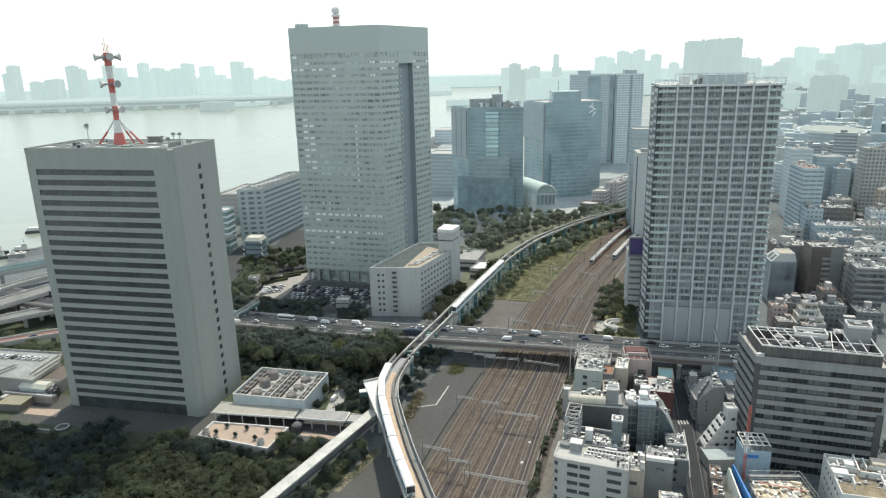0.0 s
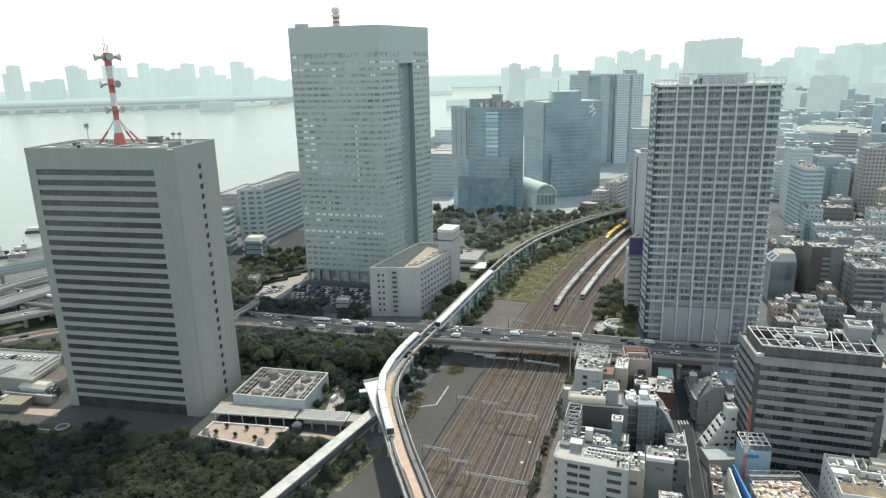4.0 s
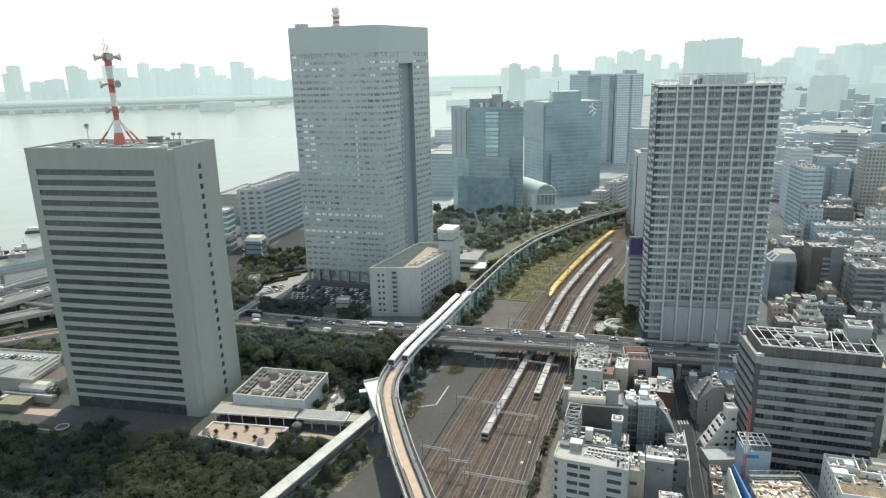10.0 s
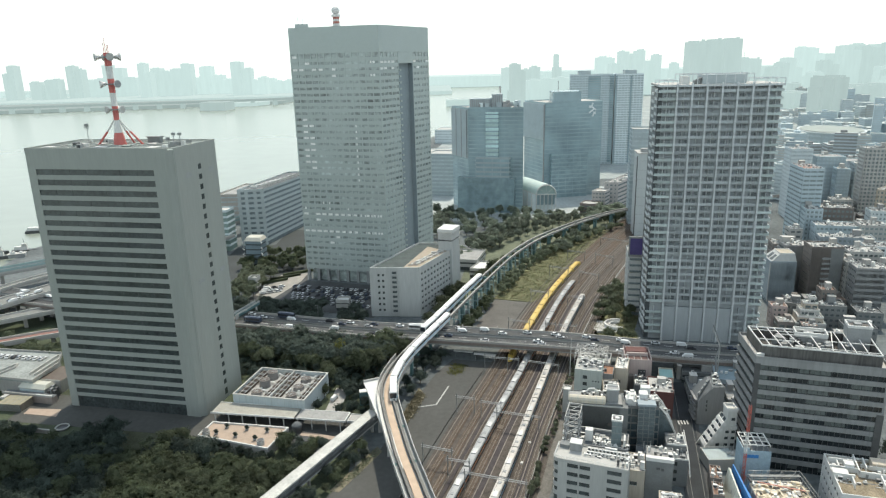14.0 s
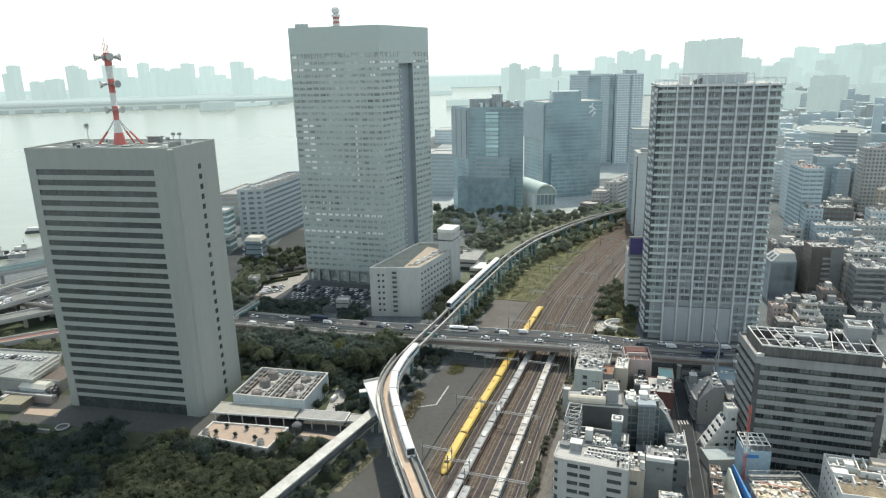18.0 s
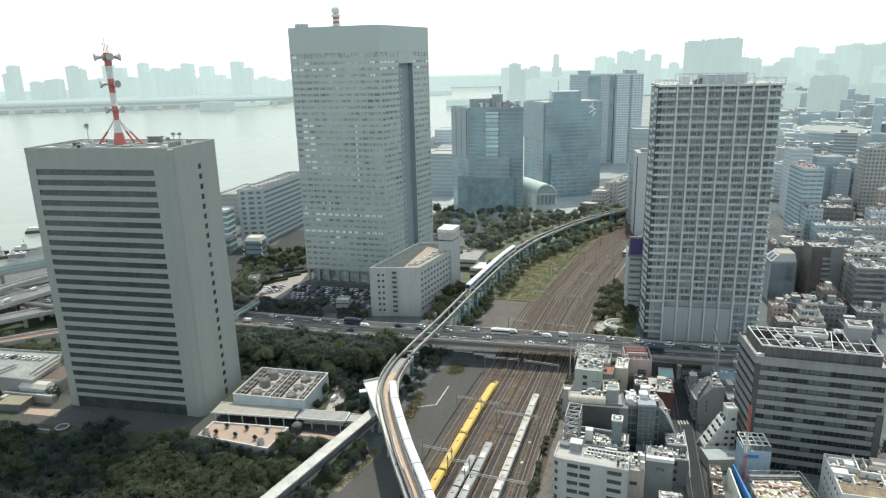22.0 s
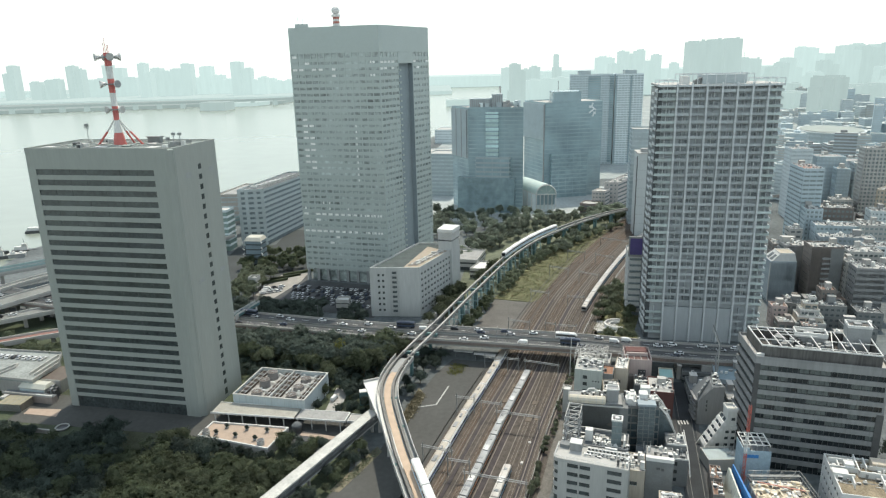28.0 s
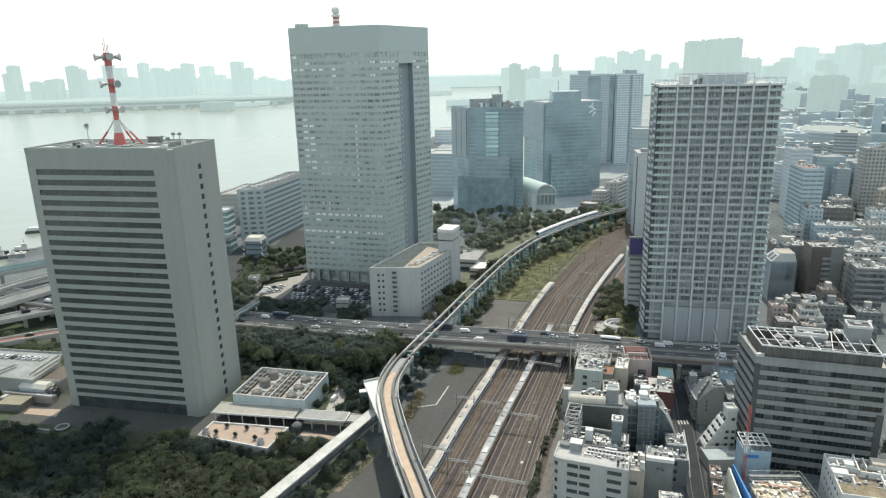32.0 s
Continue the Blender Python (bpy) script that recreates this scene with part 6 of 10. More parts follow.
grove([(-112, 320), (-60, 308), (-36, 304), (-28, 306), (-20, 322), (-60, 328), (-112, 340)], 5.6, (0.85, 1.3), (0, 1, 2, 3, 5, 7), 4, [FOOT, [(-54, 262), (-46, 262), (-46, 284), (-54, 284)]], most=64, joined="dark green wood between the tower and the road", leaves=6)
grove([(-58, 255), (-40, 252), (-32, 262), (-36, 280), (-46, 282), (-56, 285)], 4.6, (0.35, 0.65), (0, 2, 5), 5, [[(-53, 262), (-46, 258), (-44, 284), (-53, 284)], [(-60, 250), (-36, 248), (-36, 258), (-60, 262)]], most=10)
grove([(-25, 262), (-18, 262), (-6, 300), (0, 316), (-10, 318), (-21, 290)], 3.4, (0.4, 0.75), (0, 1, 5), 6, most=14)
# trees along the car park and white block
grove([(-128, 372), (-48, 352), (-46, 376), (-100, 405), (-124, 412)], 4.8, (0.6, 0.95), (0, 1, 5), 7, [[(-130, 398), (-104, 392), (-44, 378), (-44, 412), (-130, 424)], [(-72, 360), (-60, 356), (-56, 392), (-70, 394)]], most=48, joined="dark belt of trees along the road", leaves=6)
grove([(-12, 362), (-2, 358), (8, 384), (14, 414), (8, 416)], 4.6, (0.6, 0.95), (0, 2, 6), 8, most=14, joined="green trees before the white block")
grove([(-150, 470), (-104, 470), (-100, 500), (-128, 520), (-150, 500)], 6, (0.6, 1.0), (0, 1, 2, 5), 9, most=26, joined="dark green trees beside the warehouse street", leaves=1)
grove([(-140, 400), (-126, 400), (-122, 430), (-118, 462), (-140, 465)], 5.2, (0.6, 1.0), (0, 1, 2, 4), 10, most=26, joined="green trees beside the paved strip", leaves=5)
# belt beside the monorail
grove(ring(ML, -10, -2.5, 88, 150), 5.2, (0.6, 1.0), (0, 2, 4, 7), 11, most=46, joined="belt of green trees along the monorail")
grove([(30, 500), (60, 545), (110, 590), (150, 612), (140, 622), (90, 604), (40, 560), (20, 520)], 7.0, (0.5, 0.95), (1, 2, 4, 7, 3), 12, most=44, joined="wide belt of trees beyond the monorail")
grove([(-4, 590), (-4, 640), (40, 645), (76, 640), (92, 636), (118, 634), (150, 640), (176, 650), (178, 632), (150, 624), (90, 608), (40, 566), (16, 560)], 6.2, (0.55, 1.0), (1, 0, 2, 7), 45, most=60, joined="hazy green trees before the glass offices")
grove(ring(ML, 6.2, 13, 86, 142), 4.0, (0.4, 0.72), (0, 2, 4), 13, most=90, joined="hazy grey-green bushes beside the monorail beams", leaves=5)
grove(ring(ML, 5.8, 11, 70, 86), 3.4, (0.35, 0.65), (0, 1, 2), 46, [[(17, 350), (44, 342), (57, 395), (31, 403)]], most=40, joined="dark shrubs between the beams and the gravel lot", leaves=1)
grove([(72, 337), (100, 330), (103, 342), (110, 366), (118, 416), (110, 412), (96, 384)], 4.8, (0.4, 0.75), (2, 1, 5, 6, 6), 14, [[(70, 336), (104, 334), (106, 356), (84, 362)]], most=18, joined="trees and yellow bushes on the verge")
grove([(89, 372), (98, 370), (104, 384), (112, 408), (117, 426), (112, 424), (98, 396)], 4.2, (0.45, 0.75), (0, 1, 2, 5), 44, most=16, joined="grey-green trees between the tracks and the tower", leaves=5)
grove([(-250, 322), (-180, 312), (-176, 330), (-200, 345), (-260, 352)], 5.0, (0.5, 0.8), (2, 3, 4), 15, most=26, joined="low green trees beyond the parking deck")
grove(ring(EDGE, -2.4, 0.2, 6, 38), 1.8, (0.12, 0.3), (0, 1, 2), 16, most=80, joined="low green bushes along the fence", leaves=5)
grove([(158, 196), (172, 190), (176, 214), (160, 216)], 5, (0.7, 1.1), (0, 1, 2), 17, most=9, joined="green trees behind the office block")
# sunlit trees before the wood, their light put into olive and mid leaves
for x, y, k, size in ((-39.5, 297, 4, 0.95), (-33.6, 302, 4, 0.8), (-52.6, 302, 2, 0.6), (-58, 300, 4, 0.55), (-63, 303, 2, 0.6), (-71.5, 307, 4, 0.6), (-78, 308, 2, 0.55), (-92, 314, 4, 0.65), (-98.4, 316, 2, 0.8), (-20.5, 316, 4, 0.8), (-28, 311, 2, 0.7), (-45, 300, 2, 0.7),
                      (-99.1, 315.2, 2, 0.8), (-93.3, 309.1, 4, 0.6), (-88.6, 310.2, 4, 0.7), (-80.7, 315.6, 2, 0.6), (-65.3, 303.6, 4, 0.7), (-50.9, 314.3, 6, 0.8), (-38.6, 293.9, 2, 1.0), (-34.7, 298.1, 4, 0.9), (-30.2, 320.0, 4, 1.0), (-24.8, 321.0, 4, 0.85), (-35.6, 319.0, 2, 0.85), (-54.8, 289.7, 4, 0.7)):
    o = copy_thing(PROTO[k], pose(x, y, 0, 0, 0, x * 7))
    o.scale = (size * 1.2, size * 1.2, size * 1.4)
for i, p in enumerate(PROTO):
    p.matrix_basis = pose(-120 - i * 9, 140 - (i % 2) * 6, 0)

# low planting before the terrace
grove([(-100, 234), (-68, 222), (-66, 228), (-99, 239)], 3.2, (0.3, 0.42), (0, 2, 4), 18, most=14, joined="low dark shrubs before the terrace")


def tufts(poly, n, seed, size, leaf, label):
    """Blades of rough grass lying over the ground."""
    rnd = random.Random(seed)
    xs, ys = [p[0] for p in poly], [p[1] for p in poly]
    v, f = [], []
    while len(f) < n:
        x, y = rnd.uniform(min(xs), max(xs)), rnd.uniform(min(ys), max(ys))
        if not inside((x, y), poly):
            continue
        for _ in range(rnd.randint(2, 9)):
            px_, py_ = x + rnd.gauss(0, 0.8), y + rnd.gauss(0, 0.8)
            a, s, hh = rnd.uniform(0, 6.3), rnd.uniform(0.5, 1.3) * size, rnd.uniform(0.06, 0.24)
            c, q = math.cos(a) * s, math.sin(a) * s
            k = len(v)
            v += [(px_ - c, py_ - q, 0.31), (px_ + c, py_ + q, 0.31), (px_ + c * 0.6 + q * 0.7, py_ + q * 0.6 - c * 0.7, 0.31 + hh), (px_ - c * 0.6 + q * 0.5, py_ - q * 0.6 - c * 0.5, 0.31 + hh)]
            f.append((k, k + 1, k + 2, k + 3))
    me = bpy.data.meshes.new("tufts")
    me.from_pydata(v, [], f)
    tagged(part("grass_tuft", me, leaf), label, "grass", kind="stuff")


tufts([(1, 298), (7, 295), (10, 306), (4, 309)], 900, 19, 0.3, leafmat("weed_blade", (0.2, 0.21, 0.07)), "yellow-green weeds on the empty yard")
DRYSOIL = mat("dry_earth", (0.2, 0.18, 0.13), 0.95, vary=0.4, scale=0.3, fine=2.0, bump=0.3)
tagged(part("dry_strip", prism([(-22, 250), (-18.5, 247.5), (-13, 263), (-9.6, 276), (-12.6, 284), (-16, 270)], 0, 0.17), DRYSOIL), "dry earth strip along the yard edge", "ground", kind="structure")
tagged(part("dry_strip", prism([(-42, 207), (-38.6, 206), (-25.4, 231), (-27.6, 235)], 0, 0.17), DRYSOIL), "dry earth strip beside the footbridge", "ground", kind="structure")
tufts([(-41, 208), (-38, 208), (-26, 231), (-28, 234)], 900, 54, 0.25, LEAF[5], "dull green weeds beside the footbridge")
tufts([(-21, 250), (-18, 249), (-13, 263), (-10, 276), (-13, 282), (-16, 270)], 2200, 20, 0.3, leafmat("dry_weed", (0.24, 0.22, 0.15)), "dry weeds along the yard edge")
VERGE = [(32, 403), (54, 396), (64, 404), (80, 448), (104, 494), (130, 545), (124, 556), (98, 528), (70, 484)]
VERGELEAF = leafmat("verge_grass_blade", (0.165, 0.185, 0.095))
tufts(VERGE, 9000, 21, 0.3, VERGELEAF, "yellow-green rough grass blades on the verge")
tufts(VERGE, 3000, 23, 0.35, leafmat("dry_grass", (0.22, 0.19, 0.115)), "dry straw-coloured grass on the verge")
tufts([(72, 337), (100, 330), (103, 342), (110, 366), (118, 416), (110, 412), (96, 384)], 3000, 24, 0.3, VERGELEAF, "yellow-green grass on the planted verge")
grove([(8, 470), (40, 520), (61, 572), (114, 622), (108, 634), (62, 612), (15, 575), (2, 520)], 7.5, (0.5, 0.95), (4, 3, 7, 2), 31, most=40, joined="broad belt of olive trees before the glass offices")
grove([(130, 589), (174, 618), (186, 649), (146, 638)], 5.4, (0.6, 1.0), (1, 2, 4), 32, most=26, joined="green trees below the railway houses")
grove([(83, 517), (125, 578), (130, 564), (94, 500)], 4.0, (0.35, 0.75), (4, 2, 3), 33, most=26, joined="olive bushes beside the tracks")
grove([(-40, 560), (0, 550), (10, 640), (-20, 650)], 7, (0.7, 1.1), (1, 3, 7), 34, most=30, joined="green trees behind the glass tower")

# ---- beside the office tower ----
TERRA = mat("terracotta_paving", (0.38, 0.3, 0.24), 0.85, vary=0.15, scale=0.4, fine=3)


def cooling_house():
    yaw = -13.2
    ob = thing("cooling_house", "white low plant house with cooling fans on its open roof", "plant house", pose(-92.0, 264.2, 0, 0, 0, yaw))
    w, d, h = 33.0, 26.5, 9.2
    BLUEWALL = mat("blue_white_panel", (0.42, 0.47, 0.48), 0.7, vary=0.1, scale=0.2, streak=True)
    RUST = mat("brown_louvre", (0.1, 0.08, 0.068), 0.8, vary=0.35, scale=0.7, fine=2)
    part("wall", boxes([(0, 0, 0, w, 0.4, h), (0, d - 0.4, 0, w, d, h), (0, 0.4, 0, 0.4, d - 0.4, h), (w - 0.4, 0.4, 0, w, d - 0.4, h)]), BLUEWALL, ob)
    for k in range(1, 11):
        part("wall_joint", boxes([(k * 3 - 0.04, -0.02, 0, k * 3 + 0.04, 0.02, h)]), GREYP, ob)
    part("roof", boxes([(0.4, 0.4, 6.4, w - 0.4, d - 0.4, 6.8)]), CONCRETE, ob)
    part("rim", boxes([(-0.15, -0.15, h, w + 0.15, 0.5, h + 0.25), (-0.15, d - 0.5, h, w + 0.15, d + 0.15, h + 0.25), (-0.15, 0.5, h, 0.5, d - 0.5, h + 0.25), (w - 0.5, 0.5, h, w + 0.15, d - 0.5, h + 0.25)]), PALE, ob)
    part("cross_wall", boxes([(w / 2 - 0.25, 0.4, 6.8, w / 2 + 0.25, d - 0.4, h)]), PALE, ob)
    for x0, x1 in ((0.6, 3.6), (13.2, 16.0), (17.0, 19.8), (29.2, 32.4)):
        part("louvre_bank", boxes([(x0, 1.0, 6.8, x1, d - 1.0, 7.8)]), RUST, ob)
        for k in range(18):
            part("screen_slat", boxes([(x0, 1.0 + k * 1.38, 7.9, x1, 1.5 + k * 1.38, 8.5)]), RUST if k % 3 else GREYP, ob)
        part("screen_bar", boxes([(x0 + 1.3, 0.8, 8.6, x0 + 1.5, d - 0.8, 8.75)]), PALE, ob)
    rnd = random.Random(77)
    for cx in (8.4, 24.6):
        part("plinth", boxes([(cx - 3.4, 2, 6.8, cx + 3.4, d - 2, 7.2)]), PALE, ob)
        for k in range(3):
            cy = 5.2 + k * 7.8
            tall = 10.6 if (cx < 10 and k) else 8.8
            part("fan_housing", tube([(cx, cy, 7.2), (cx, cy, tall - 0.4), (cx, cy, tall)], [2.5, 2.2, 2.35], 20), mat("weathered_fan", (0.2, 0.19, 0.18), 0.7, vary=0.3, scale=0.5), ob)
            part("fan", tube([(cx, cy, tall), (cx, cy, tall + 0.05)], 2.0, 18), RUST, ob)
            for q in range(4):
                part("fan_guard", boxes([(-2.1, -0.08, 0, 2.1, 0.08, 0.08)]), GREYP, ob, m=pose(cx, cy, tall + 0.06, 0, 0, q * 45))
            part("pipe", tube([(cx - 3.6, cy + 2.6, 7.9), (cx + 3.6, cy + 2.6, 7.9)], 0.4, 6), WHITE, ob)
            for q in range(3):
                x, y = cx + rnd.uniform(-3.6, 2.6), cy + rnd.uniform(2, 4.2)
                part("white_box", boxes([(x, y, 7.2, x + rnd.uniform(0.6, 1.6), y + rnd.uniform(0.5, 1.4), 7.2 + rnd.uniform(0.6, 1.6))]), WHITE, ob)
    for x in (4.2, 12.6, 20.4, 28.6):
        part("roof_rail", tube([(x, 0.6, 8.8), (x, d - 0.6, 8.8)], 0.12, 5), PALE, ob)


cooling_house()
can = thing("walk_canopy", "long flat grey-roofed walkway canopy", "canopy", pose(-99.0, 256.0, 0, 0, 0, -10.2))
part("roof", boxes([(0, 0, 5.0, 36.5, 8.5, 5.4)]), mat("beige_canopy_roof", (0.33, 0.32, 0.285), 0.9, vary=0.2, scale=0.3, fine=1.5), can)
part("edge", boxes([(-0.2, -0.3, 4.9, 36.7, 0, 5.6), (-0.2, 8.5, 4.9, 36.7, 8.8, 5.6)]), WHITE, can)
part("roof_extension", boxes([(37.2, 0.8, 4.6, 58, 7.6, 5.0)]), FLATROOF, can)
part("edge", boxes([(37.2, 0.5, 4.5, 58, 0.8, 5.2), (37.2, 7.6, 4.5, 58, 7.9, 5.2), (58, 0.5, 4.5, 58.4, 7.9, 5.2)]), WHITE, can)
for i in range(10):
    part("post", boxes([(1 + i * 6.1, 0.4, 0, 1.4 + i * 6.1, 0.8, 4.6)]), PALE, can)
    part("post", boxes([(1 + i * 6.1, 7.0, 0, 1.4 + i * 6.1, 7.4, 4.6)]), PALE, can)
part("rear_wall", boxes([(0, 7.8, 0, 36, 8.2, 4.9)]), GREYP, can)
can2 = thing("walk_canopy", "short flat canopy with a white edge beside the footbridge", "canopy", pose(-40.5, 246.5, 0, 0, 0, -12))
part("roof", boxes([(0, 0, 4.6, 9, 5.5, 5.0)]), CONCRETE, can2)
part("edge", boxes([(-0.2, -0.2, 4.5, 9.2, 0, 5.3), (-0.2, 5.5, 4.5, 9.2, 5.7, 5.3), (-0.2, 0, 4.5, 0, 5.5, 5.3), (9, 0, 4.5, 9.2, 5.5, 5.3)]), WHITE, can2)
part("post", boxes([(4, 2.4, 0, 4.6, 3, 4.6)]), PALE, can2)

tagged(part("court", prism([(-63, 238), (-47, 230), (-42, 239), (-60, 246)], 0, 0.17), ASPHALT), "dark asphalt court before the canopy", "paving", kind="structure")
tagged(part("path", prism([(-60, 244.6), (-45.6, 240.4), (-45.0, 242.8), (-59.4, 247.6)], 0, 0.21), TERRA), "pinkish paved path before the canopy", "path", kind="structure")
dm = thing("dome_shelter", "small grey domed shelter among the trees", "shelter", pose(-61.6, 248.0, 0))
part("drum", tube([(0, 0, 0), (0, 0, 2.6)], 1.9, 16), DARK, dm)
part("dome", tube([(0, 0, 2.6), (0, 0, 3.3), (0, 0, 3.9), (0, 0, 4.2)], [2.2, 2.0, 1.3, 0.3], 16), DARKROOF, dm)
ar = thing("frame_shelter", "small white-framed shelter beside the footbridge", "shelter", pose(-50.2, 229.0, 0, 0, 0, -20))
part("roof", boxes([(0, 0, 2.5, 4.6, 3.0, 2.62)]), SOFTGLASS, ar)
for k in range(4):
    part("bow", tube([(k * 1.5, 0, 0), (k * 1.5, 0.1, 2.4), (k * 1.5, 0.7, 2.8), (k * 1.5, 2.3, 2.8), (k * 1.5, 2.9, 2.4), (k * 1.5, 3.0, 0)], 0.14, 5), WHITE, ar)
part("edge", boxes([(-0.1, -0.15, 2.4, 4.7, 0.1, 2.7), (-0.1, 2.9, 2.4, 4.7, 3.15, 2.7)]), WHITE, ar)

pl = thing("roof_terrace", "terracotta-paved terrace with a white kerb", "terrace", pose(0, 0, 0))
TP = [(-99.4, 239.6), (-68.8, 228.6), (-64.0, 244.0), (-96.6, 250.2)]
part("podium", prism(TP, 0, 3.7), CONCRETE, pl)
part("paving", prism(shrink(TP, 0.3), 3.7, 3.8), TERRA, pl)
ti = shrink(TP, 0.5)
for i in range(4):
    part("kerb", prism([TP[i], TP[(i + 1) % 4], ti[(i + 1) % 4], ti[i]], 3.7, 4.4), WHITE, pl)
a, b, c, d = [Vector(p) for p in TP]
rnd = random.Random(14)
SHRUB = crown(random.Random(2), 0.9, 1.6, 16, 9, 0.28)
for i in range(3):
    for j in range(2):
        p = a.lerp(b, 0.2 + 0.27 * i + 0.05 * j).lerp(d.lerp(c, 0.2 + 0.27 * i + 0.05 * j), 0.3 + 0.42 * j)
        s = thing("shrub", "small dark shrub in a round stone tub", "shrub", pose(p.x, p.y, 3.8), "terrace shrubs")
        part("tub", tube([(0, 0, 0), (0, 0, 0.5)], [0.7, 0.85], 12), CONCRETE, s)
        part("foliage", SHRUB, LEAF[0], s, m=pose(0, 0, 1.3))
for u, v in ((0.08, 0.2), (0.86, 0.16)):
    p = a.lerp(b, u).lerp(d.lerp(c, u), v)
    s = thing("roof_fan", "round pale ventilation drum on the terrace", "ventilator", pose(p.x, p.y, 3.8), "terrace ventilators")
    part("drum", tube([(0, 0, 0), (0, 0, 1.9)], 1.5, 18), PALE, s)
    part("cap", tube([(0, 0, 1.9), (0, 0, 2.1)], 1.25, 18), DARK, s)

# left of the tower: parking deck, sheds and paving
pd = thing("parking_deck", "pale concrete parking deck with a curved ramp", "parking deck", pose(0, 0, 0))
DP = [(-250, 300), (-213, 290), (-190, 284), (-188, 302), (-193, 315), (-230, 322), (-255, 322)]
part("slab", prism(DP, 6.9, 7.7), mat("stained_deck", (0.27, 0.29, 0.28), 0.9, vary=0.35, scale=0.15, fine=1.2), pd)
part("parapet", merge([prism([DP[i], DP[i + 1], (DP[i + 1][0] - 0.2, DP[i + 1][1] + 0.3), (DP[i][0] - 0.2, DP[i][1] + 0.3)], 7.7, 8.7) for i in range(len(DP) - 1)]), CONCRETE, pd)
part("storey", prism(shrink(DP, 1.5), 0, 6.9), CONCRETE, pd)
for k in range(9):
    car("car", (0, 1, 0, 2, 1, 0, 1, 0, 1)[k], pose(-224 + k * 3.1, 313.4 - k * 0.6, 7.72, 0, 0, 80), WORDS[(0, 1, 0, 2, 1, 0, 1, 0, 1)[k]] + " car parked on the parking deck", "cars on the deck", True)
sh = thing("plant_shed", "white vaulted shed beside the office tower", "shed", pose(-197, 284.5, 0, 0, 0, -14))
part("body", boxes([(0, 0, 0, 14, 6.5, 5)]), PALE, sh)
part("roof", prism([(-0.3, -0.3), (14.3, -0.3), (14.3, 6.8), (-0.3, 6.8)], 5, 6.6, top=[(0.3, 1.6), (13.7, 1.6), (13.7, 5.0), (0.3, 5.0)]), mat("cream_shed_roof", (0.5, 0.5, 0.44), 0.7, vary=0.15, scale=0.4), sh)
part("side_glass", boxes([(0.4, -0.06, 1.0, 13.6, 0.02, 4.4)]), SOFTGLASS, sh)
part("annex", boxes([(-6, -3.6, 0, 21, -0.4, 3.4)]), mat("pinkish_render", (0.3, 0.26, 0.235), 0.85, vary=0.15, scale=0.3, streak=True), sh)
part("annex_roof", boxes([(-6, -3.3, 3.4, 21, -0.4, 3.5)]), DARKROOF, sh)
part("annex_coping", boxes([(-6.1, -3.7, 3.4, 21.1, -3.3, 4.2)]), CONCRETE, sh)
part("white_coping", boxes([(13, -3.75, 4.2, 21.1, -3.25, 4.5)]), WHITE, sh)
for k in range(5):
    part("cooler", boxes([(14.8 + (k % 3) * 1.6, 0.4 + (k // 3) * 2.6, 0, 16.0 + (k % 3) * 1.6, 2.0 + (k // 3) * 2.6, 4.6 + (k % 2) * 0.9)]), (DARK, STEEL)[k % 2], sh)
sh = thing("pavilion", "flat pale pavilion on the paved court", "pavilion", pose(-199, 271.5, 0, 0, 0, -8))
part("body", boxes([(0, 0, 0, 11, 7.5, 3.4)]), mat("tan_louvre_wall", (0.2, 0.185, 0.15), 0.85, vary=0.2, scale=0.4, streak=True), sh)
for k in range(8):
    part("louvre", boxes([(0.2, -0.12, 0.4 + k * 0.38, 10.8, 0.0, 0.55 + k * 0.38)]), STEEL, sh)
part("roof", boxes([(-0.3, -0.3, 3.4, 11.3, 7.8, 3.7)]), mat("tan_sheet_roof", (0.27, 0.25, 0.18), 0.8, vary=0.2, scale=0.4, fine=2), sh)
for k in range(4):
    part("roof_seam", boxes([(2.0 + k * 2.4, -0.3, 3.7, 2.15 + k * 2.4, 7.8, 3.8)]), STEEL, sh)
part("roof_edge", boxes([(-2.6, 4.6, 3.2, -0.4, 7.8, 4.2)]), PALE, sh)
tagged(part("court", prism([(-186, 268), (-170, 264.6), (-171, 271), (-186, 272.6)], 0, 0.3), TERRA), "terracotta court beside the tower", "paving", kind="structure")
br_ = thing("brown_roof_house", "low house with a dark brown flat roof beside the deck", "building", pose(-191, 289.5, 0, 0, 0, -12))
part("body", boxes([(0, 0, 0, 12, 15, 6)]), CONCRETE, br_)
part("roof", boxes([(0.2, 0.2, 6, 11.8, 14.8, 6.15)]), mat("brown_felt_roof", (0.13, 0.11, 0.095), 0.9, vary=0.25, scale=0.3), br_)
part("rim", boxes([(0, 0, 6, 12, 0.2, 6.6), (0, 0.2, 6, 0.2, 15, 6.6)]), PALE, br_)
for a_, b_, z_ in (((-195.2, 291.0), (-193.0, 311.8), 9), ((-192.3, 289.7), (-189.8, 307.0), 9), ((-214.5, 291.5), (-208.2, 303.4), 8.7), ((-212.8, 287.5), (-207.0, 299.2), 8.7), ((-208.2, 303.4), (-207.0, 299.2), 8.7)):
    v_ = Vector(b_) - Vector(a_)
    tagged(part("ramp_wall", boxes([(0, -0.25, 0, v_.length, 0.25, z_)]), PALE, m=pose(*a_, 0, 0, 0, math.degrees(math.atan2(v_.y, v_.x)))), "pale concrete ramp wall of the parking deck", "wall", kind="structure")
tagged(part("boundary_wall", prism([(-215, 262), (-165, 250.5), (-165, 251.3), (-215, 262.8)], 0, 1.8), CONCRETE), "low grey garden wall", "wall", kind="structure")
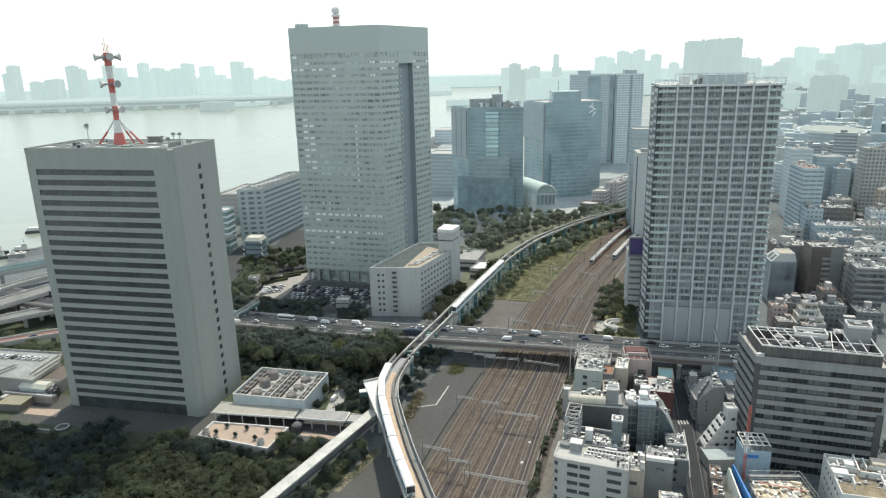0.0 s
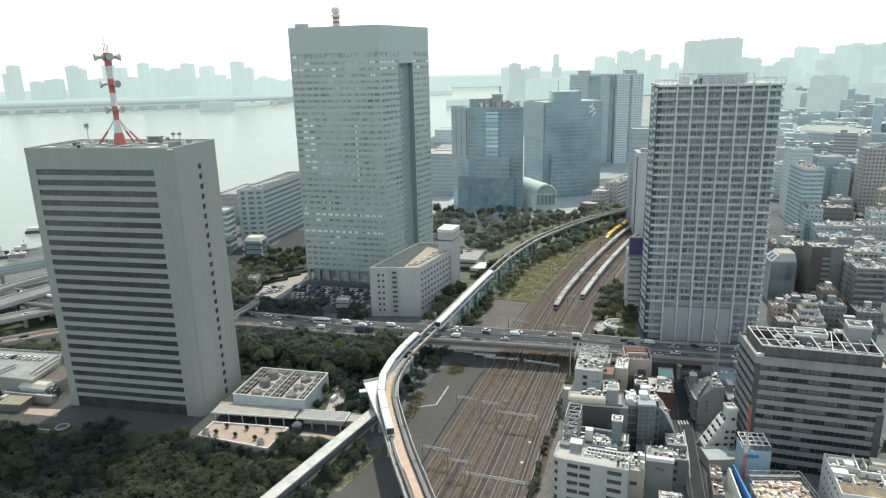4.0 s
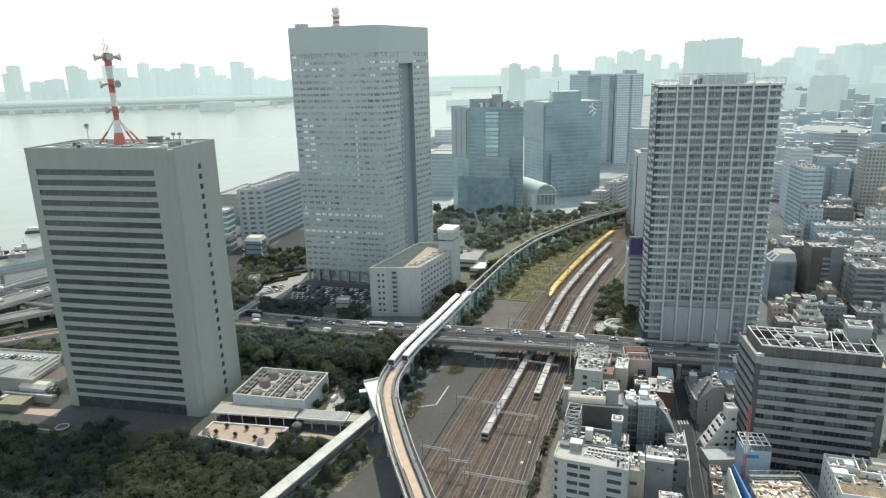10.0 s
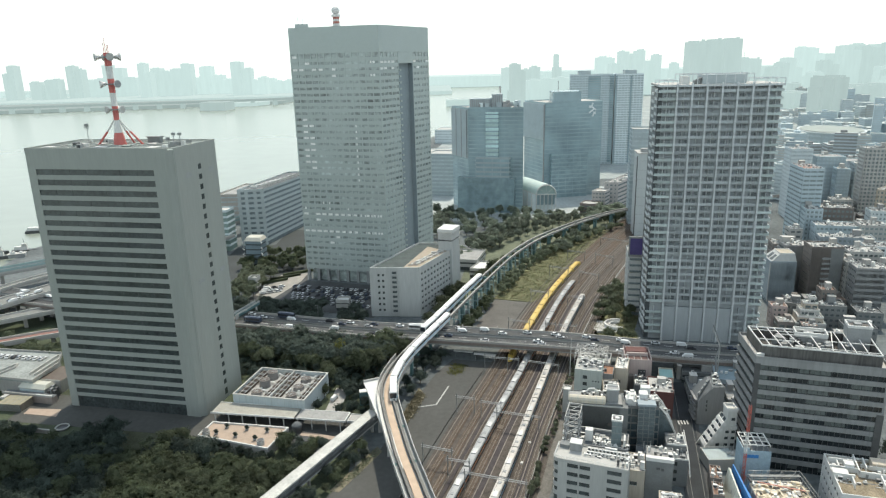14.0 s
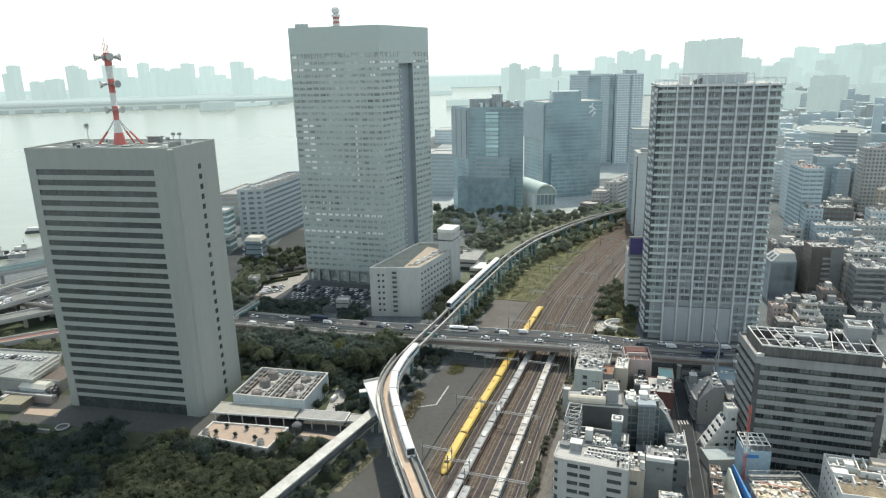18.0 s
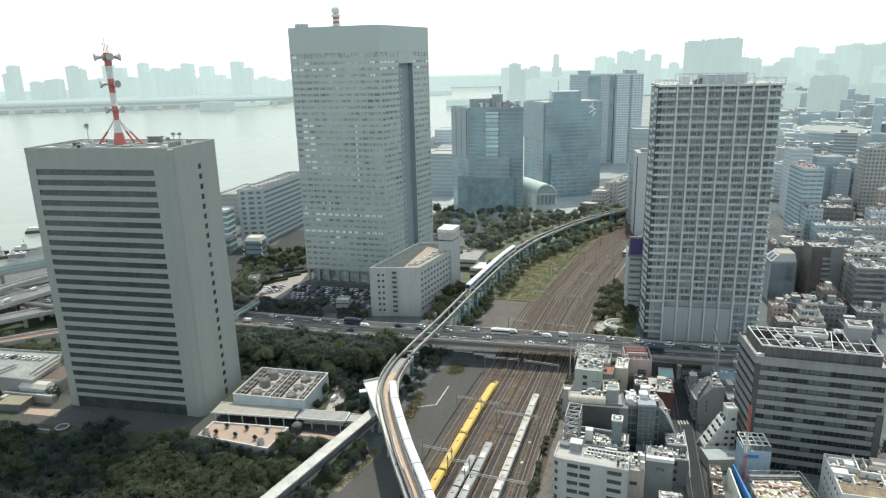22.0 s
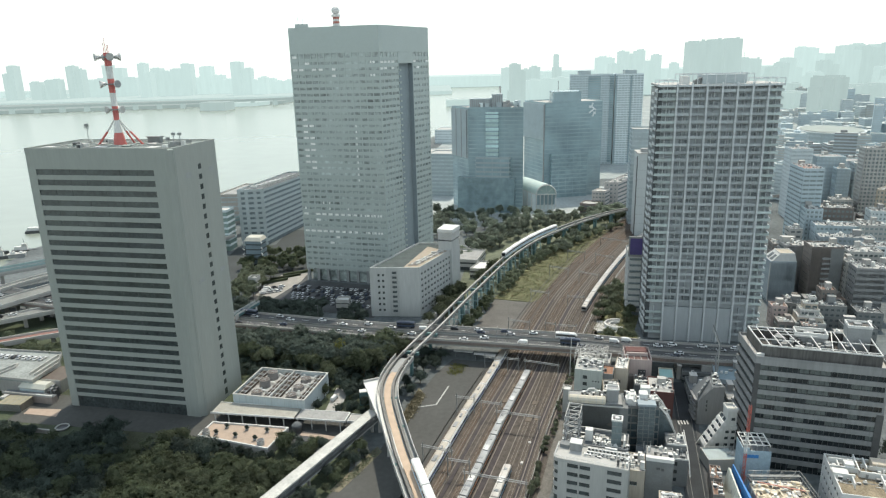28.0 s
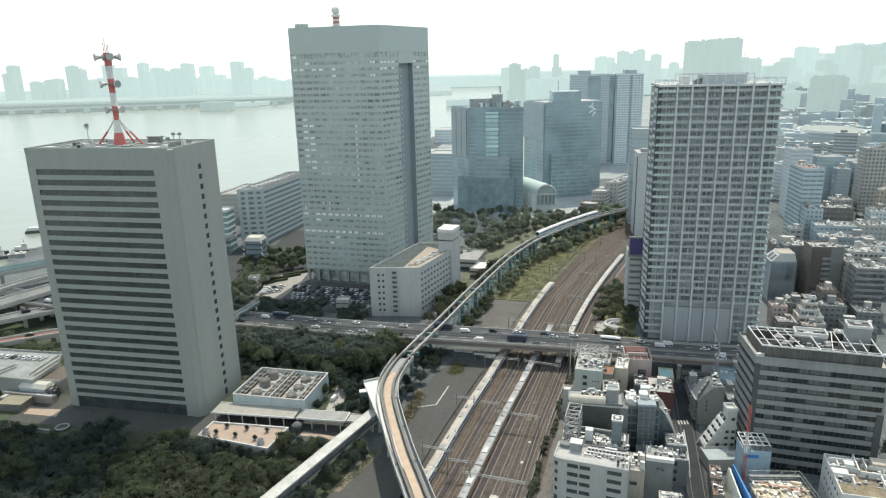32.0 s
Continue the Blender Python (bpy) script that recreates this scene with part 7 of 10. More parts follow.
po = thing("ring_basin", "pale round stone basin in the garden", "basin", pose(-161.7, 254.6, 0))
part("rim", tube([(math.cos(k * 0.4) * 2.6, math.sin(k * 0.4) * 2.6, 0.9) for k in range(17)], 0.35, 6), PALE, po)
part("water_face", tube([(0, 0, 0), (0, 0, 0.5)], 2.4, 16), DARK, po)
van = car("van", 3, pose(-50.3, 274.2, 0.1, 0, 0, 70), "white van parked on the lane between trees", "", False)
lane = tagged(part("lane", prism([(-53, 262), (-47, 260), (-45, 282), (-51, 286)], 0, 0.09), CONCRETE), "pale lane between the trees", "lane", kind="structure")
tg = thing("teal_gate", "teal curved shelter beside the lane", "shelter", pose(-38, 268, 0, 0, 0, 10))
part("roof", boxes([(0, 0, 6.2, 6, 3, 6.6)]), WHITE, tg)
part("side", boxes([(0, 0, 0, 0.6, 3, 6.2)]), TEAL, tg)
part("front", boxes([(0.6, 0, 0, 4.0, 0.3, 6.0)]), TEAL, tg)

# parked cars on the forecourt
rnd = random.Random(5)
n = 0
for j in range(5):
    for i in range(17):
        x, y = -101 + i * 3.3 + j * 1.2, 436 - i * 0.9 - j * 7.6
        if rnd.random() < 0.12 or x > -46 or n > 96:
            continue
        k = rnd.choice((0, 1, 1, 2, 1, 5, 1, 2))
        car("car", k, pose(x, y, 0.12, 0, 0, 74), WORDS[k] + " car parked on the shaded car park", "parked cars", True)
        n += 1
for i in range(9):
    k = (0, 1, 0, 0, 3, 1, 0, 2, 0)[i]
    car("van" if i % 3 == 0 else "car", k if i % 3 else 3, pose(-119 + (i % 3) * 4.5, 422 + (i // 3) * 5 + (i % 3) * 2, 0.2, 0, 0, 20), WORDS[k if i % 3 else 3] + " vehicle parked on the sunlit paving", "cars on the paving", True)
for k in range(3):
    hd = tagged(part("hedge", boxes([(0, 0, 0, 22, 2.0, 1.6)]), LEAF[1], None, m=pose(-128 + k * 7, 440 + k * 10, 0, 0, 0, 30)), "clipped dark green hedge", "hedge")

# expressways on the far left
def expressway(points, z, w, label, surface=None):
    run = [(x, y, z) for x, y, _ in curve(points, 10)]
    ob = tagged(new("expressway"), label, "expressway", kind="structure")
    part("deck", strip(run, rect(-w / 2, w / 2, -1.6, 0)), CONCRETE, ob)
    part("roadway", strip(run, rect(-w / 2 + 0.6, w / 2 - 0.6, 0, 0.06)), surface or GREYROAD, ob)
    for o in (-w / 2 + 0.25, w / 2 - 0.25):
        part("barrier", strip(run, rect(o - 0.25, o + 0.25, 0, 1.1)), PALE, ob)
    for s in range(10, int(len(run) * 10) - 10, 35):
        (x, y, _), a = along(run, s)
        part("pier", boxes([(-1, -1.2, 0, 1, 1.2, z - 1.6)]), CONCRETE, ob, m=pose(x, y, 0, 0, 0, math.degrees(a)))
    return run


GREYROAD = mat("worn_concrete_road", (0.185, 0.19, 0.18), 0.9, vary=0.25, scale=0.1, fine=1.5, streak=False)
REDROAD = mat("red_road", (0.23, 0.13, 0.11), 0.85, vary=0.15, scale=0.2)
X1 = expressway([(-420, 350), (-303, 443.5), (-250, 495), (-180, 590), (-120, 690)], 13, 9, "raised expressway with pale green barriers")
X2 = expressway([(-352, 200), (-310, 290), (-264.5, 381), (-249.7, 405.7), (-215, 466), (-176, 540)], 12.5, 15, "raised expressway with sparse traffic")
expressway([(-372, 216), (-330, 308), (-284, 412), (-269.5, 438), (-232, 500), (-184, 580)], 11.4, 7.5, "narrow pale expressway ramp beside the water")
expressway([(-420, 285), (-280, 385), (-230, 422), (-175, 450)], 7.2, 6, "narrow grey link ramp between the expressways")
X3 = expressway([(-400, 270), (-262, 362), (-220, 388), (-160, 400)], 8, 11, "grey expressway ramp")
X4 = expressway([(-380, 262), (-236, 336), (-205, 350), (-150, 366)], 6.5, 8, "raised ramp with a red road surface", REDROAD)
for o in (-4.4, 4.4):
    tagged(part("noise_barrier", strip(offset(X1, o), rect(-0.1, 0.1, 1.1, 2.8)), POST), "pale green noise barrier on the expressway", "barrier", kind="structure")
rnd = random.Random(77)
for run, z, lanes, n in ((X2, 12.5, (-5, -1.8, 2, 5.2), 11), (X3, 8, (-2.5, 2.4), 4), (X4, 6.5, (-1.6, 1.6), 4)):
    for i in range(n):
        s, v = rnd.uniform(110, 150) + (84 if z > 12 else 0), rnd.uniform(3, 5)
        o = rnd.choice(lanes)
        k = rnd.choice((0, 0, 1, 2, 3, 5))
        ob = car("car" if rnd.random() < 0.7 else "van", k, None, WORDS[k] + " vehicle driving on the expressway", "traffic on the expressway", True)
        CARS.append((ob, run, o, s - (v * 16 if o > 0 else -v * 16), v if o > 0 else -v, 1 if o > 0 else -1, z + 0.07))
# quay with a moored boat
q = thing("quay_shed", "dark low quay building", "shed", pose(-352, 524, 0, 0, 0, 20))
part("body", boxes([(2, 0, 0, 14, 6, 3)]), GREYP, q)
part("roof", boxes([(1.5, -0.5, 3, 14.5, 6.5, 3.4)]), PALE, q)
part("vent", boxes([(4, 1, 3.4, 7, 3, 5), (10, 2, 3.4, 12, 4, 4.6)]), WHITE, q)
for x, y, L in ((-392, 618, 36), (-402, 560, 18), (-368, 530, 16), (-378, 545, 14), (-362, 548, 20)):
    bt = thing("boat", "white harbour boat lying in the bay", "boat", pose(x, y, -2, 0, 0, 12), "boats in the bay")
    part("hull", prism([(0, 0), (L * 0.8, -0.5), (L, L * 0.1), (L * 0.8, L * 0.2 + 0.5), (0, L * 0.2)], -0.5, 2.4), DARK, bt)
    part("deckhouse", boxes([(2, L * 0.04, 2.4, L * 0.6, L * 0.16, 5.2)]), WHITE, bt)
    part("bridge", boxes([(L * 0.4, L * 0.05, 5.2, L * 0.58, L * 0.15, 7.4)]), PALE, bt)
    part("mast", tube([(L * 0.5, L * 0.1, 7.4), (L * 0.5, L * 0.1, 12)], 0.15, 5), STEEL, bt)

# ---- city on the right ----
WALLS = {
    "white": mat("white_tile_wall", (0.42, 0.42, 0.4), 0.7, vary=0.1, scale=0.3, fine=2, piece=0.06, streak=True),
    "grey": mat("grey_tile_wall", (0.26, 0.265, 0.265), 0.75, vary=0.12, scale=0.3, fine=2, piece=0.06, streak=True),
    "beige": mat("beige_tile_wall", (0.46, 0.41, 0.34), 0.75, vary=0.12, scale=0.3, fine=2, piece=0.06, streak=True),
    "brown": mat("brown_tile_wall", (0.2, 0.18, 0.165), 0.75, vary=0.15, scale=0.3, fine=2, piece=0.06, streak=True),
    "blue": mat("blue_grey_wall", (0.3, 0.35, 0.38), 0.7, vary=0.12, scale=0.3, fine=2, piece=0.06, streak=True),
    "pink": mat("pink_wall", (0.48, 0.4, 0.375), 0.8, vary=0.1, scale=0.3, fine=2, streak=True),
    "red": mat("dark_red_wall", (0.12, 0.055, 0.05), 0.75, vary=0.12, scale=0.3, fine=2, streak=True),
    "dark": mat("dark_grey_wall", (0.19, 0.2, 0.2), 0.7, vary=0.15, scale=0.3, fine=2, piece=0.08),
    "green": mat("grey_green_wall", (0.42, 0.45, 0.42), 0.75, vary=0.12, scale=0.3, fine=2, streak=True),
    # these two carry distance haze in the wall colour
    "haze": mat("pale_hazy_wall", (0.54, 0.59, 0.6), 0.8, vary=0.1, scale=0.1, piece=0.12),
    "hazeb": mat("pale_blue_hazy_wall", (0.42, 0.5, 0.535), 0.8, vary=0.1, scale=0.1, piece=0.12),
}
AC = boxes([(0, 0, 0.15, 1.1, 0.55, 1.15)])
ACFAN = tube([(0.55, -0.03, 0.68), (0.55, 0.0, 0.68)], 0.38, 12)
TANK = tube([(0, 0, 0.4), (0, 0, 2.4), (0, 0, 2.7)], [1.1, 1.1, 0.5], 12)


def clutter(ob, x, y, yaw, w, d, h, n, seed, dense=False):
    """Roof gear: coolers in rows, tanks, pipes, lift house, rails."""
    rnd = random.Random(seed)
    m0 = pose(0, 0, 0, 0, 0, yaw)
    lw, ld = rnd.uniform(2.6, min(5.5, w * 0.45)), rnd.uniform(2.4, min(4.5, d * 0.5))
    lx, ly = rnd.uniform(0.6, max(0.7, w - lw - 0.6)), max(0.6, d - ld - rnd.uniform(0.5, 2))
    lh = rnd.uniform(2.4, 4.2)
    part("lift_house", boxes([(lx, ly, h, lx + lw, ly + ld, h + lh)]), rnd.choice((PALE, CONCRETE, WALLS["grey"])), ob, m=m0)
    part("lift_roof", boxes([(lx - 0.15, ly - 0.15, h + lh, lx + lw + 0.15, ly + ld + 0.15, h + lh + 0.2)]), PALE, ob, m=m0)
    for i in range(n):
        px_, py_ = rnd.uniform(0.6, w - 1.9), rnd.uniform(0.6, d - 1.4)
        if lx - 1.2 < px_ < lx + lw and ly - 0.8 < py_ < ly + ld:
            continue
        r = rnd.random()
        if r < 0.6:
            u = part("cooler", AC, WHITE, ob, m=m0 @ pose(px_, py_, h, 0, 0, 0))
            if y < 262:
                part("cooler_fan", ACFAN, DARK, u)
        elif r < 0.75:
            part("water_tank", TANK, rnd.choice((WHITE, STEEL, PALE)), ob, m=m0 @ pose(px_ + 0.6, py_ + 0.6, h))
        elif r < 0.9:
            part("pipe", boxes([(0, 0, 0.2, rnd.uniform(2, max(2.2, w * 0.5)), 0.22, 0.42)]), STEEL, ob, m=m0 @ pose(px_ * 0.5, py_, h))
        else:
            part("hatch", boxes([(0, 0, 0, 1.6, 1.2, rnd.uniform(0.5, 1.4))]), rnd.choice((GREYP, CONCRETE, WHITE)), ob, m=m0 @ pose(px_, py_, h))


def gear(ob, m0, x0, x1, y0, y1, h, n, seed, tall=1.6):
    """Small roof machines, pipes and trays, too small to pick apart."""
    rnd = random.Random(seed)
    lots = {0: [], 1: [], 2: []}
    for i in range(n):
        x, y = rnd.uniform(x0, x1), rnd.uniform(y0, y1)
        r = rnd.random()
        if r < 0.62:
            w, d, z = rnd.uniform(0.4, 1.5), rnd.uniform(0.4, 1.2), rnd.uniform(0.4, tall)
            lots[rnd.choice((0, 0, 1))].append((x, y, h, x + w, y + d, h + z))
            if rnd.random() < 0.5:
                lots[2].append((x + 0.1, y - 0.03, h + z * 0.3, x + w - 0.1, y + 0.02, h + z * 0.85))
        elif r < 0.82:
            w, z = rnd.uniform(1.5, 4.5), rnd.uniform(0.2, 0.9)
            lots[rnd.choice((0, 1))].append((x, y, h + z, min(x1, x + w), y + 0.18, h + z + 0.18))
        elif r < 0.93:
            lots[1].append((x, y, h + 0.3, x + 0.18, min(y1, y + rnd.uniform(1.5, 4)), h + 0.5))
        else:
            lots[0].append((x, y, h, x + 0.12, y + 0.12, h + rnd.uniform(2, 3.6)))
    for k, ma in ((0, WHITE), (1, STEEL), (2, DARK)):
        if lots[k]:
            tagged(part("roof_gear", boxes(lots[k]), ma, ob, m=m0), kind="stuff")


def rim(ob, m0, x0, x1, y0, y1, z, t=0.25, hh=0.5, ma=None):
    part("rim", boxes([(x0, y0, z, x1, y0 + t, z + hh), (x0, y1 - t, z, x1, y1, z + hh), (x0, y0 + t, z, x0 + t, y1 - t, z + hh), (x1 - t, y0 + t, z, x1, y1 - t, z + hh)]), ma or WHITE, ob, m=m0)


SEED = [100]
PLOTS = []
rig = gear


# house glass pales with distance: haze put into its colour
MIDGLASS = mat("mid_hazed_glass", (0.11, 0.13, 0.135), 0.15, vary=0.4, scale=0.35, spec=0.5)
FARGLASS = mat("far_hazed_glass", (0.24, 0.28, 0.29), 0.2, vary=0.3, scale=0.3, spec=0.5)


def house(x, y, yaw, w, d, h, wall, label, floors=0, sill=0.55, piers=0.0, pw=0.9, units=8, roof=None, blank=(), name="house", rib=0.22, gear=True, far=False, side=0.0, glass=None):
    SEED[0] += 1
    PLOTS.append((x + w / 2, y + d / 2 - w * 0.1, max(w, d) / 2))
    pp = []
    if piers:
        pp.append((0, piers))
    if side or piers:
        pp.append((3, side or piers))
    if y > 300 and not pp and not blank:
        pp, pw, far = [(0, 2.9), (3, 2.9)], 1.2, far or y > 330
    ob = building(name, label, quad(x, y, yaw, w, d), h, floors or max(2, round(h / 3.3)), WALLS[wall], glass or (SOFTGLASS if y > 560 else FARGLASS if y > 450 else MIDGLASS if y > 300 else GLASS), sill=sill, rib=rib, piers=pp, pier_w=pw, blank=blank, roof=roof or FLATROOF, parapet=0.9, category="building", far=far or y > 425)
    if gear:
        clutter(ob, x, y, yaw, w, d, h, units // 2 if y > 300 else units, SEED[0])
        if 300 < y < 560:
            rig(ob, pose(0, 0, 0, 0, 0, yaw), 0.6, w - 1.6, 0.6, d - 1.6, h, int(w * d * 0.14), SEED[0], 1.8)
    return ob


# nearest block beside the tracks
def corner_house():
    yaw = -21
    w, d, h = 24.6, 10.5, 16.0
    pts = [(0, 1.8), (0.3, 0.8), (0.9, 0.25), (1.8, 0), (w, 0), (w, d), (0, d)]
    c, s = math.cos(radians(yaw)), math.sin(radians(yaw))
    P = [(35.0 + a * c - b * s, 199.3 + a * s + b * c) for a, b in pts]
    ob = building("corner_house", "pale grey corner house with a crowded flat roof", P, h, 5, WALLS["white"], GLASS, sill=0.5, rib=0.3, roof=PALE, parapet=0.5, category="building")
    o = Vector((35.0, 199.3)) - Vector(P[0])
    m0 = pose(o.x, o.y, 0, 0, 0, yaw)
    for x0, x1 in ((1.8, 4.9), (8.5, 9.0), (12.5, 18.0), (22.6, w)):
        part("wall_pier", boxes([(x0, -0.03, 0, x1, 0.35, h - 0.6)]), WALLS["white"], ob, m=m0)
    for k in range(15):
        part("rail_post", boxes([(1 + k * 1.6, 0.5, h, 1.08 + k * 1.6, 0.58, h + 1.2)]), WHITE, ob, m=m0)
    part("rail", boxes([(0.9, 0.5, h + 1.15, w - 0.6, 0.58, h + 1.25), (0.9, 0.5, h + 0.7, w - 0.6, 0.56, h + 0.76)]), WHITE, ob, m=m0)
    for r, z in ((0.1, 1.2), (0.06, 0.6)):
        part("rail", tube([(0.5, 9, h + z), (0.4, 2.2, h + z), (0.7, 1.2, h + z), (1.6, 0.6, h + z)], r, 5), WHITE, ob, m=m0)
    for i in range(11):
        for j in range(2):
            u = part("cooler", AC, WHITE, ob, m=m0 @ pose(10.3 + i * 1.25, 6.2 + j * 2.2, h, 0, 0, 0))
            part("cooler_fan", ACFAN, DARK, u)
    part("duct", boxes([(16, 9.4, h, 20, 10.1, h + 1.6)]), WHITE, ob, m=m0)
    part("machine_house", boxes([(4.6, 6.4, h, 8.4, 9.6, h + 3.0)]), WALLS["grey"], ob, m=m0)
    part("machine_roof", boxes([(4.5, 6.3, h + 3.0, 8.5, 9.7, h + 3.25)]), WHITE, ob, m=m0)
    part("machine_house", boxes([(1.0, 7.4, h, 4.2, 10, h + 1.4)]), WALLS["dark"], ob, m=m0)
    part("chimney", boxes([(20.8, 1.6, h, 21.5, 2.8, h + 2.6)]), DARK, ob, m=m0)
    gear(ob, m0, 9, 24, 4.6, 6.2, h, 26, 301, 1.0)
    gear(ob, m0, 22, 24.2, 1, 10, h, 16, 302, 1.8)


corner_house()


def sign_house():
    """A house whose roof carries a deep steel frame for a hoarding."""
    h = 14.5
    ob = building("roof_garden_house", "grey house with a crowded roof behind a steel frame", quad(41.2, 210.6, -17, 21.4, 10.8), h, 4, WALLS["grey"], GLASS, sill=0.5, rib=0.25, piers=((0, 4.4),), pier_w=1.2, roof=DARKROOF, parapet=0.7)
    m0 = pose(0, 0, 0, 0, 0, -17)
    part("white_house", boxes([(6.6, 3.6, h, 9.2, 6.2, h + 4.2)]), WHITE, ob, m=m0)
    part("lift_tower", boxes([(15.6, 2.6, h, 19.0, 6.0, h + 9.6)]), mat("lift_glass", (0.15, 0.19, 0.2), 0.3, vary=0.3, scale=0.4, streak=True), ob, m=m0)
    for z in (2.5, 5, 7.5):
        part("lift_band", boxes([(15.55, 2.55, h + z, 19.05, 2.6, h + z + 0.25)]), STEEL, ob, m=m0)
    part("lift_top", boxes([(15.9, 2.9, h + 9.6, 18.7, 5.7, h + 9.65)]), DARK, ob, m=m0)
    rim(ob, m0, 15.4, 19.2, 2.4, 6.2, h + 9.6, 0.45, 0.6)
    part("hatch", boxes([(16.6, 3.6, h + 9.65, 18, 4.8, h + 10.4)]), WHITE, ob, m=m0)
    part("dish", tube([(17.2, 2.0, h + 0.4), (17.2, 2.2, h + 1.2)], [0.9, 0.2], 10), WHITE, ob, m=m0)
    for j in range(2):
        for i in range(6):
            part("cooler", AC, WHITE, ob, m=m0 @ pose(10.0 + i * 0.95, 2.0 + j * 2.6, h, 0, 0, 90))
    part("pipe", tube([(2.6, 8.6, h + 2.6), (15.6, 8.6, h + 2.2)], 0.3, 6), PALE, ob, m=m0)
    part("frame_wall", boxes([(19.8, 1.0, h, 20.4, 5.0, h + 3.6)]), WHITE, ob, m=m0)
    gear(ob, m0, 9.4, 21, 0.8, 7.6, h, 55, 303, 1.8)
    gear(ob, m0, 0.8, 6.4, 0.8, 9.6, h, 24, 304, 1.4)
    # dark wall behind
    back = building("hoarding_house", "dark tall house wall behind the hoarding frame", quad(44.6, 224.2, -12, 19.6, 9), 23.4, 6, WALLS["dark"], GLASS, sill=0.97, rib=0.12, roof=FLATROOF, parapet=0.4, category="building", blank=(0,))
    mb = pose(0, 0, 0, 0, 0, -12)
    TUBES = mat("cream_roof_cover", (0.5, 0.46, 0.38), 0.8, vary=0.15, scale=0.4, streak=True)
    part("roof_cover", tube([(0.1, 1.5, 24.0), (0.5, 1.5, 24.0), (13.2, 1.5, 24.0), (13.6, 1.5, 24.0)], [1.2, 1.7, 1.7, 1.2], 12), TUBES, back, m=mb)
    for k in range(6):
        part("cover_band", tube([(1.2 + k * 2.2, 1.5, 24.0), (1.4 + k * 2.2, 1.5, 24.0)], 1.76, 12), PALE, back, m=mb)
    part("ledge", boxes([(-0.2, -0.5, 22.6, 19.7, 0, 23.0)]), PALE, back, m=mb)
    for x, z, w, hh in ((14.5, 15, 3.5, 1.0), (6, 12, 5, 0.8), (12, 9, 4, 0.8)):
        part("louvre", boxes([(x, -0.08, z, x + w, 0.02, z + hh)]), WALLS["brown"], back, m=mb)
    part("lift_house", boxes([(13.8, 2, 23.4, 18.0, 5.4, 28.2)]), WALLS["grey"], back, m=mb)
    rim(back, mb, 13.6, 18.2, 1.8, 5.6, 28.2, 0.3, 0.5)
    part("wall_block", boxes([(18.2, -0.3, 0, 21.5, 5, 22.6)]), WALLS["dark"], back, m=mb)
    part("roof_hood", tube([(6.4, 5, 25.4), (7.4, 5, 26.8), (9.4, 5, 27.0), (10.4, 5, 25.6)], 0.35, 6), WHITE, back, m=mb)
    gear(back, mb, 4, 13, 4, 8, 23.5, 22, 305, 2.4)
    fr = thing("lattice_hoarding", "galvanised steel lattice frame on the roof edge", "steel frame", pose(41.3, 211.4, h, 0, 0, 71))
    for y in (0.0, -4.6):
        for i in range(5):
            part("upright", boxes([(i * 2.6, y, 0, i * 2.6 + 0.24, y + 0.24, 10.2)]), STEEL, fr)
        for z in (0.3, 3.4, 6.8, 10):
            part("bar", boxes([(0, y, z, 10.6, y + 0.22, z + 0.24)]), PALE, fr)
        for i in range(4):
            for z in (0.3, 3.4, 6.8):
                u = (i + int(z)) % 2
                part("diagonal", tube([(i * 2.6 + 2.6 * u, y + 0.1, z), (i * 2.6 + 2.6 * (1 - u), y + 0.1, z + 3.3)], 0.13, 4), PALE, fr)
    for i in range(5):
        for z in (3.4, 6.8, 10):
            part("tie", boxes([(i * 2.6, -4.5, z, i * 2.6 + 0.2, 0.1, z + 0.2)]), PALE, fr)
        if i in (0, 2, 4):
            for z in (0.2, 3.5, 6.8):
                part("diagonal", tube([(i * 2.6 + 0.1, 0, z), (i * 2.6 + 0.1, -4.5, z + 3.2)], 0.12, 4), WHITE, fr)
    # pile of boxes on the track side
    for k in range(6):
        part("side_box", boxes([(0.4 + k * 1.7, 0.5, -6 + k * 1.9, 1.8 + k * 1.7, 1.6, -4.8 + k * 1.9)]), WHITE, fr)


sign_house()


def boxy(name, label, x, y, yaw, w, d, h, wall, roof=None, holes=(), para=0.6):
    """A plain walled house: body, coping, roof sheet and set-in window panes; holes: x, z, w, h on the front."""
    ob = thing(name, label, "building", pose(x, y, 0, 0, 0, yaw))
    part("body", boxes([(0, 0, 0, w, d, h)]), WALLS[wall], ob)
    rim(ob, None, 0, w, 0, d, h, 0.25, para, WALLS[wall])
    part("roof", boxes([(0.25, 0.25, h, w - 0.25, d - 0.25, h + 0.06)]), roof or PALE, ob)
    for a, z, ww, hh in holes:
        wd = part("window", boxes([(a, -0.05, z, a + ww, 0.02, z + hh)]), GLASS, ob)
        part("window_sill", boxes([(a - 0.1, -0.16, z - 0.15, a + ww + 0.1, 0.02, z)]), PALE, wd)
    return ob


GH = boxy("grey_green_house", "grey-green house with few small windows", 52.7, 253.2, -17.6, 10.8, 12, 22, "green", PALE,
          [(3.4, z, 1.7, 1.5) for z in (6, 9.2, 12.4, 15.6, 18.6)] + [(a, z, 0.6, 0.5) for a in (7.2, 8.3, 9.4) for z in (8, 11.2, 14.4, 17.6)])
part("tank_house", boxes([(6.0, 0.4, 19.5, 9.0, 0.9, 22.6)]), WALLS["blue"], GH)
gear(GH, None, 0.6, 9.6, 2.6, 11, 22, 60, 311, 2.2)
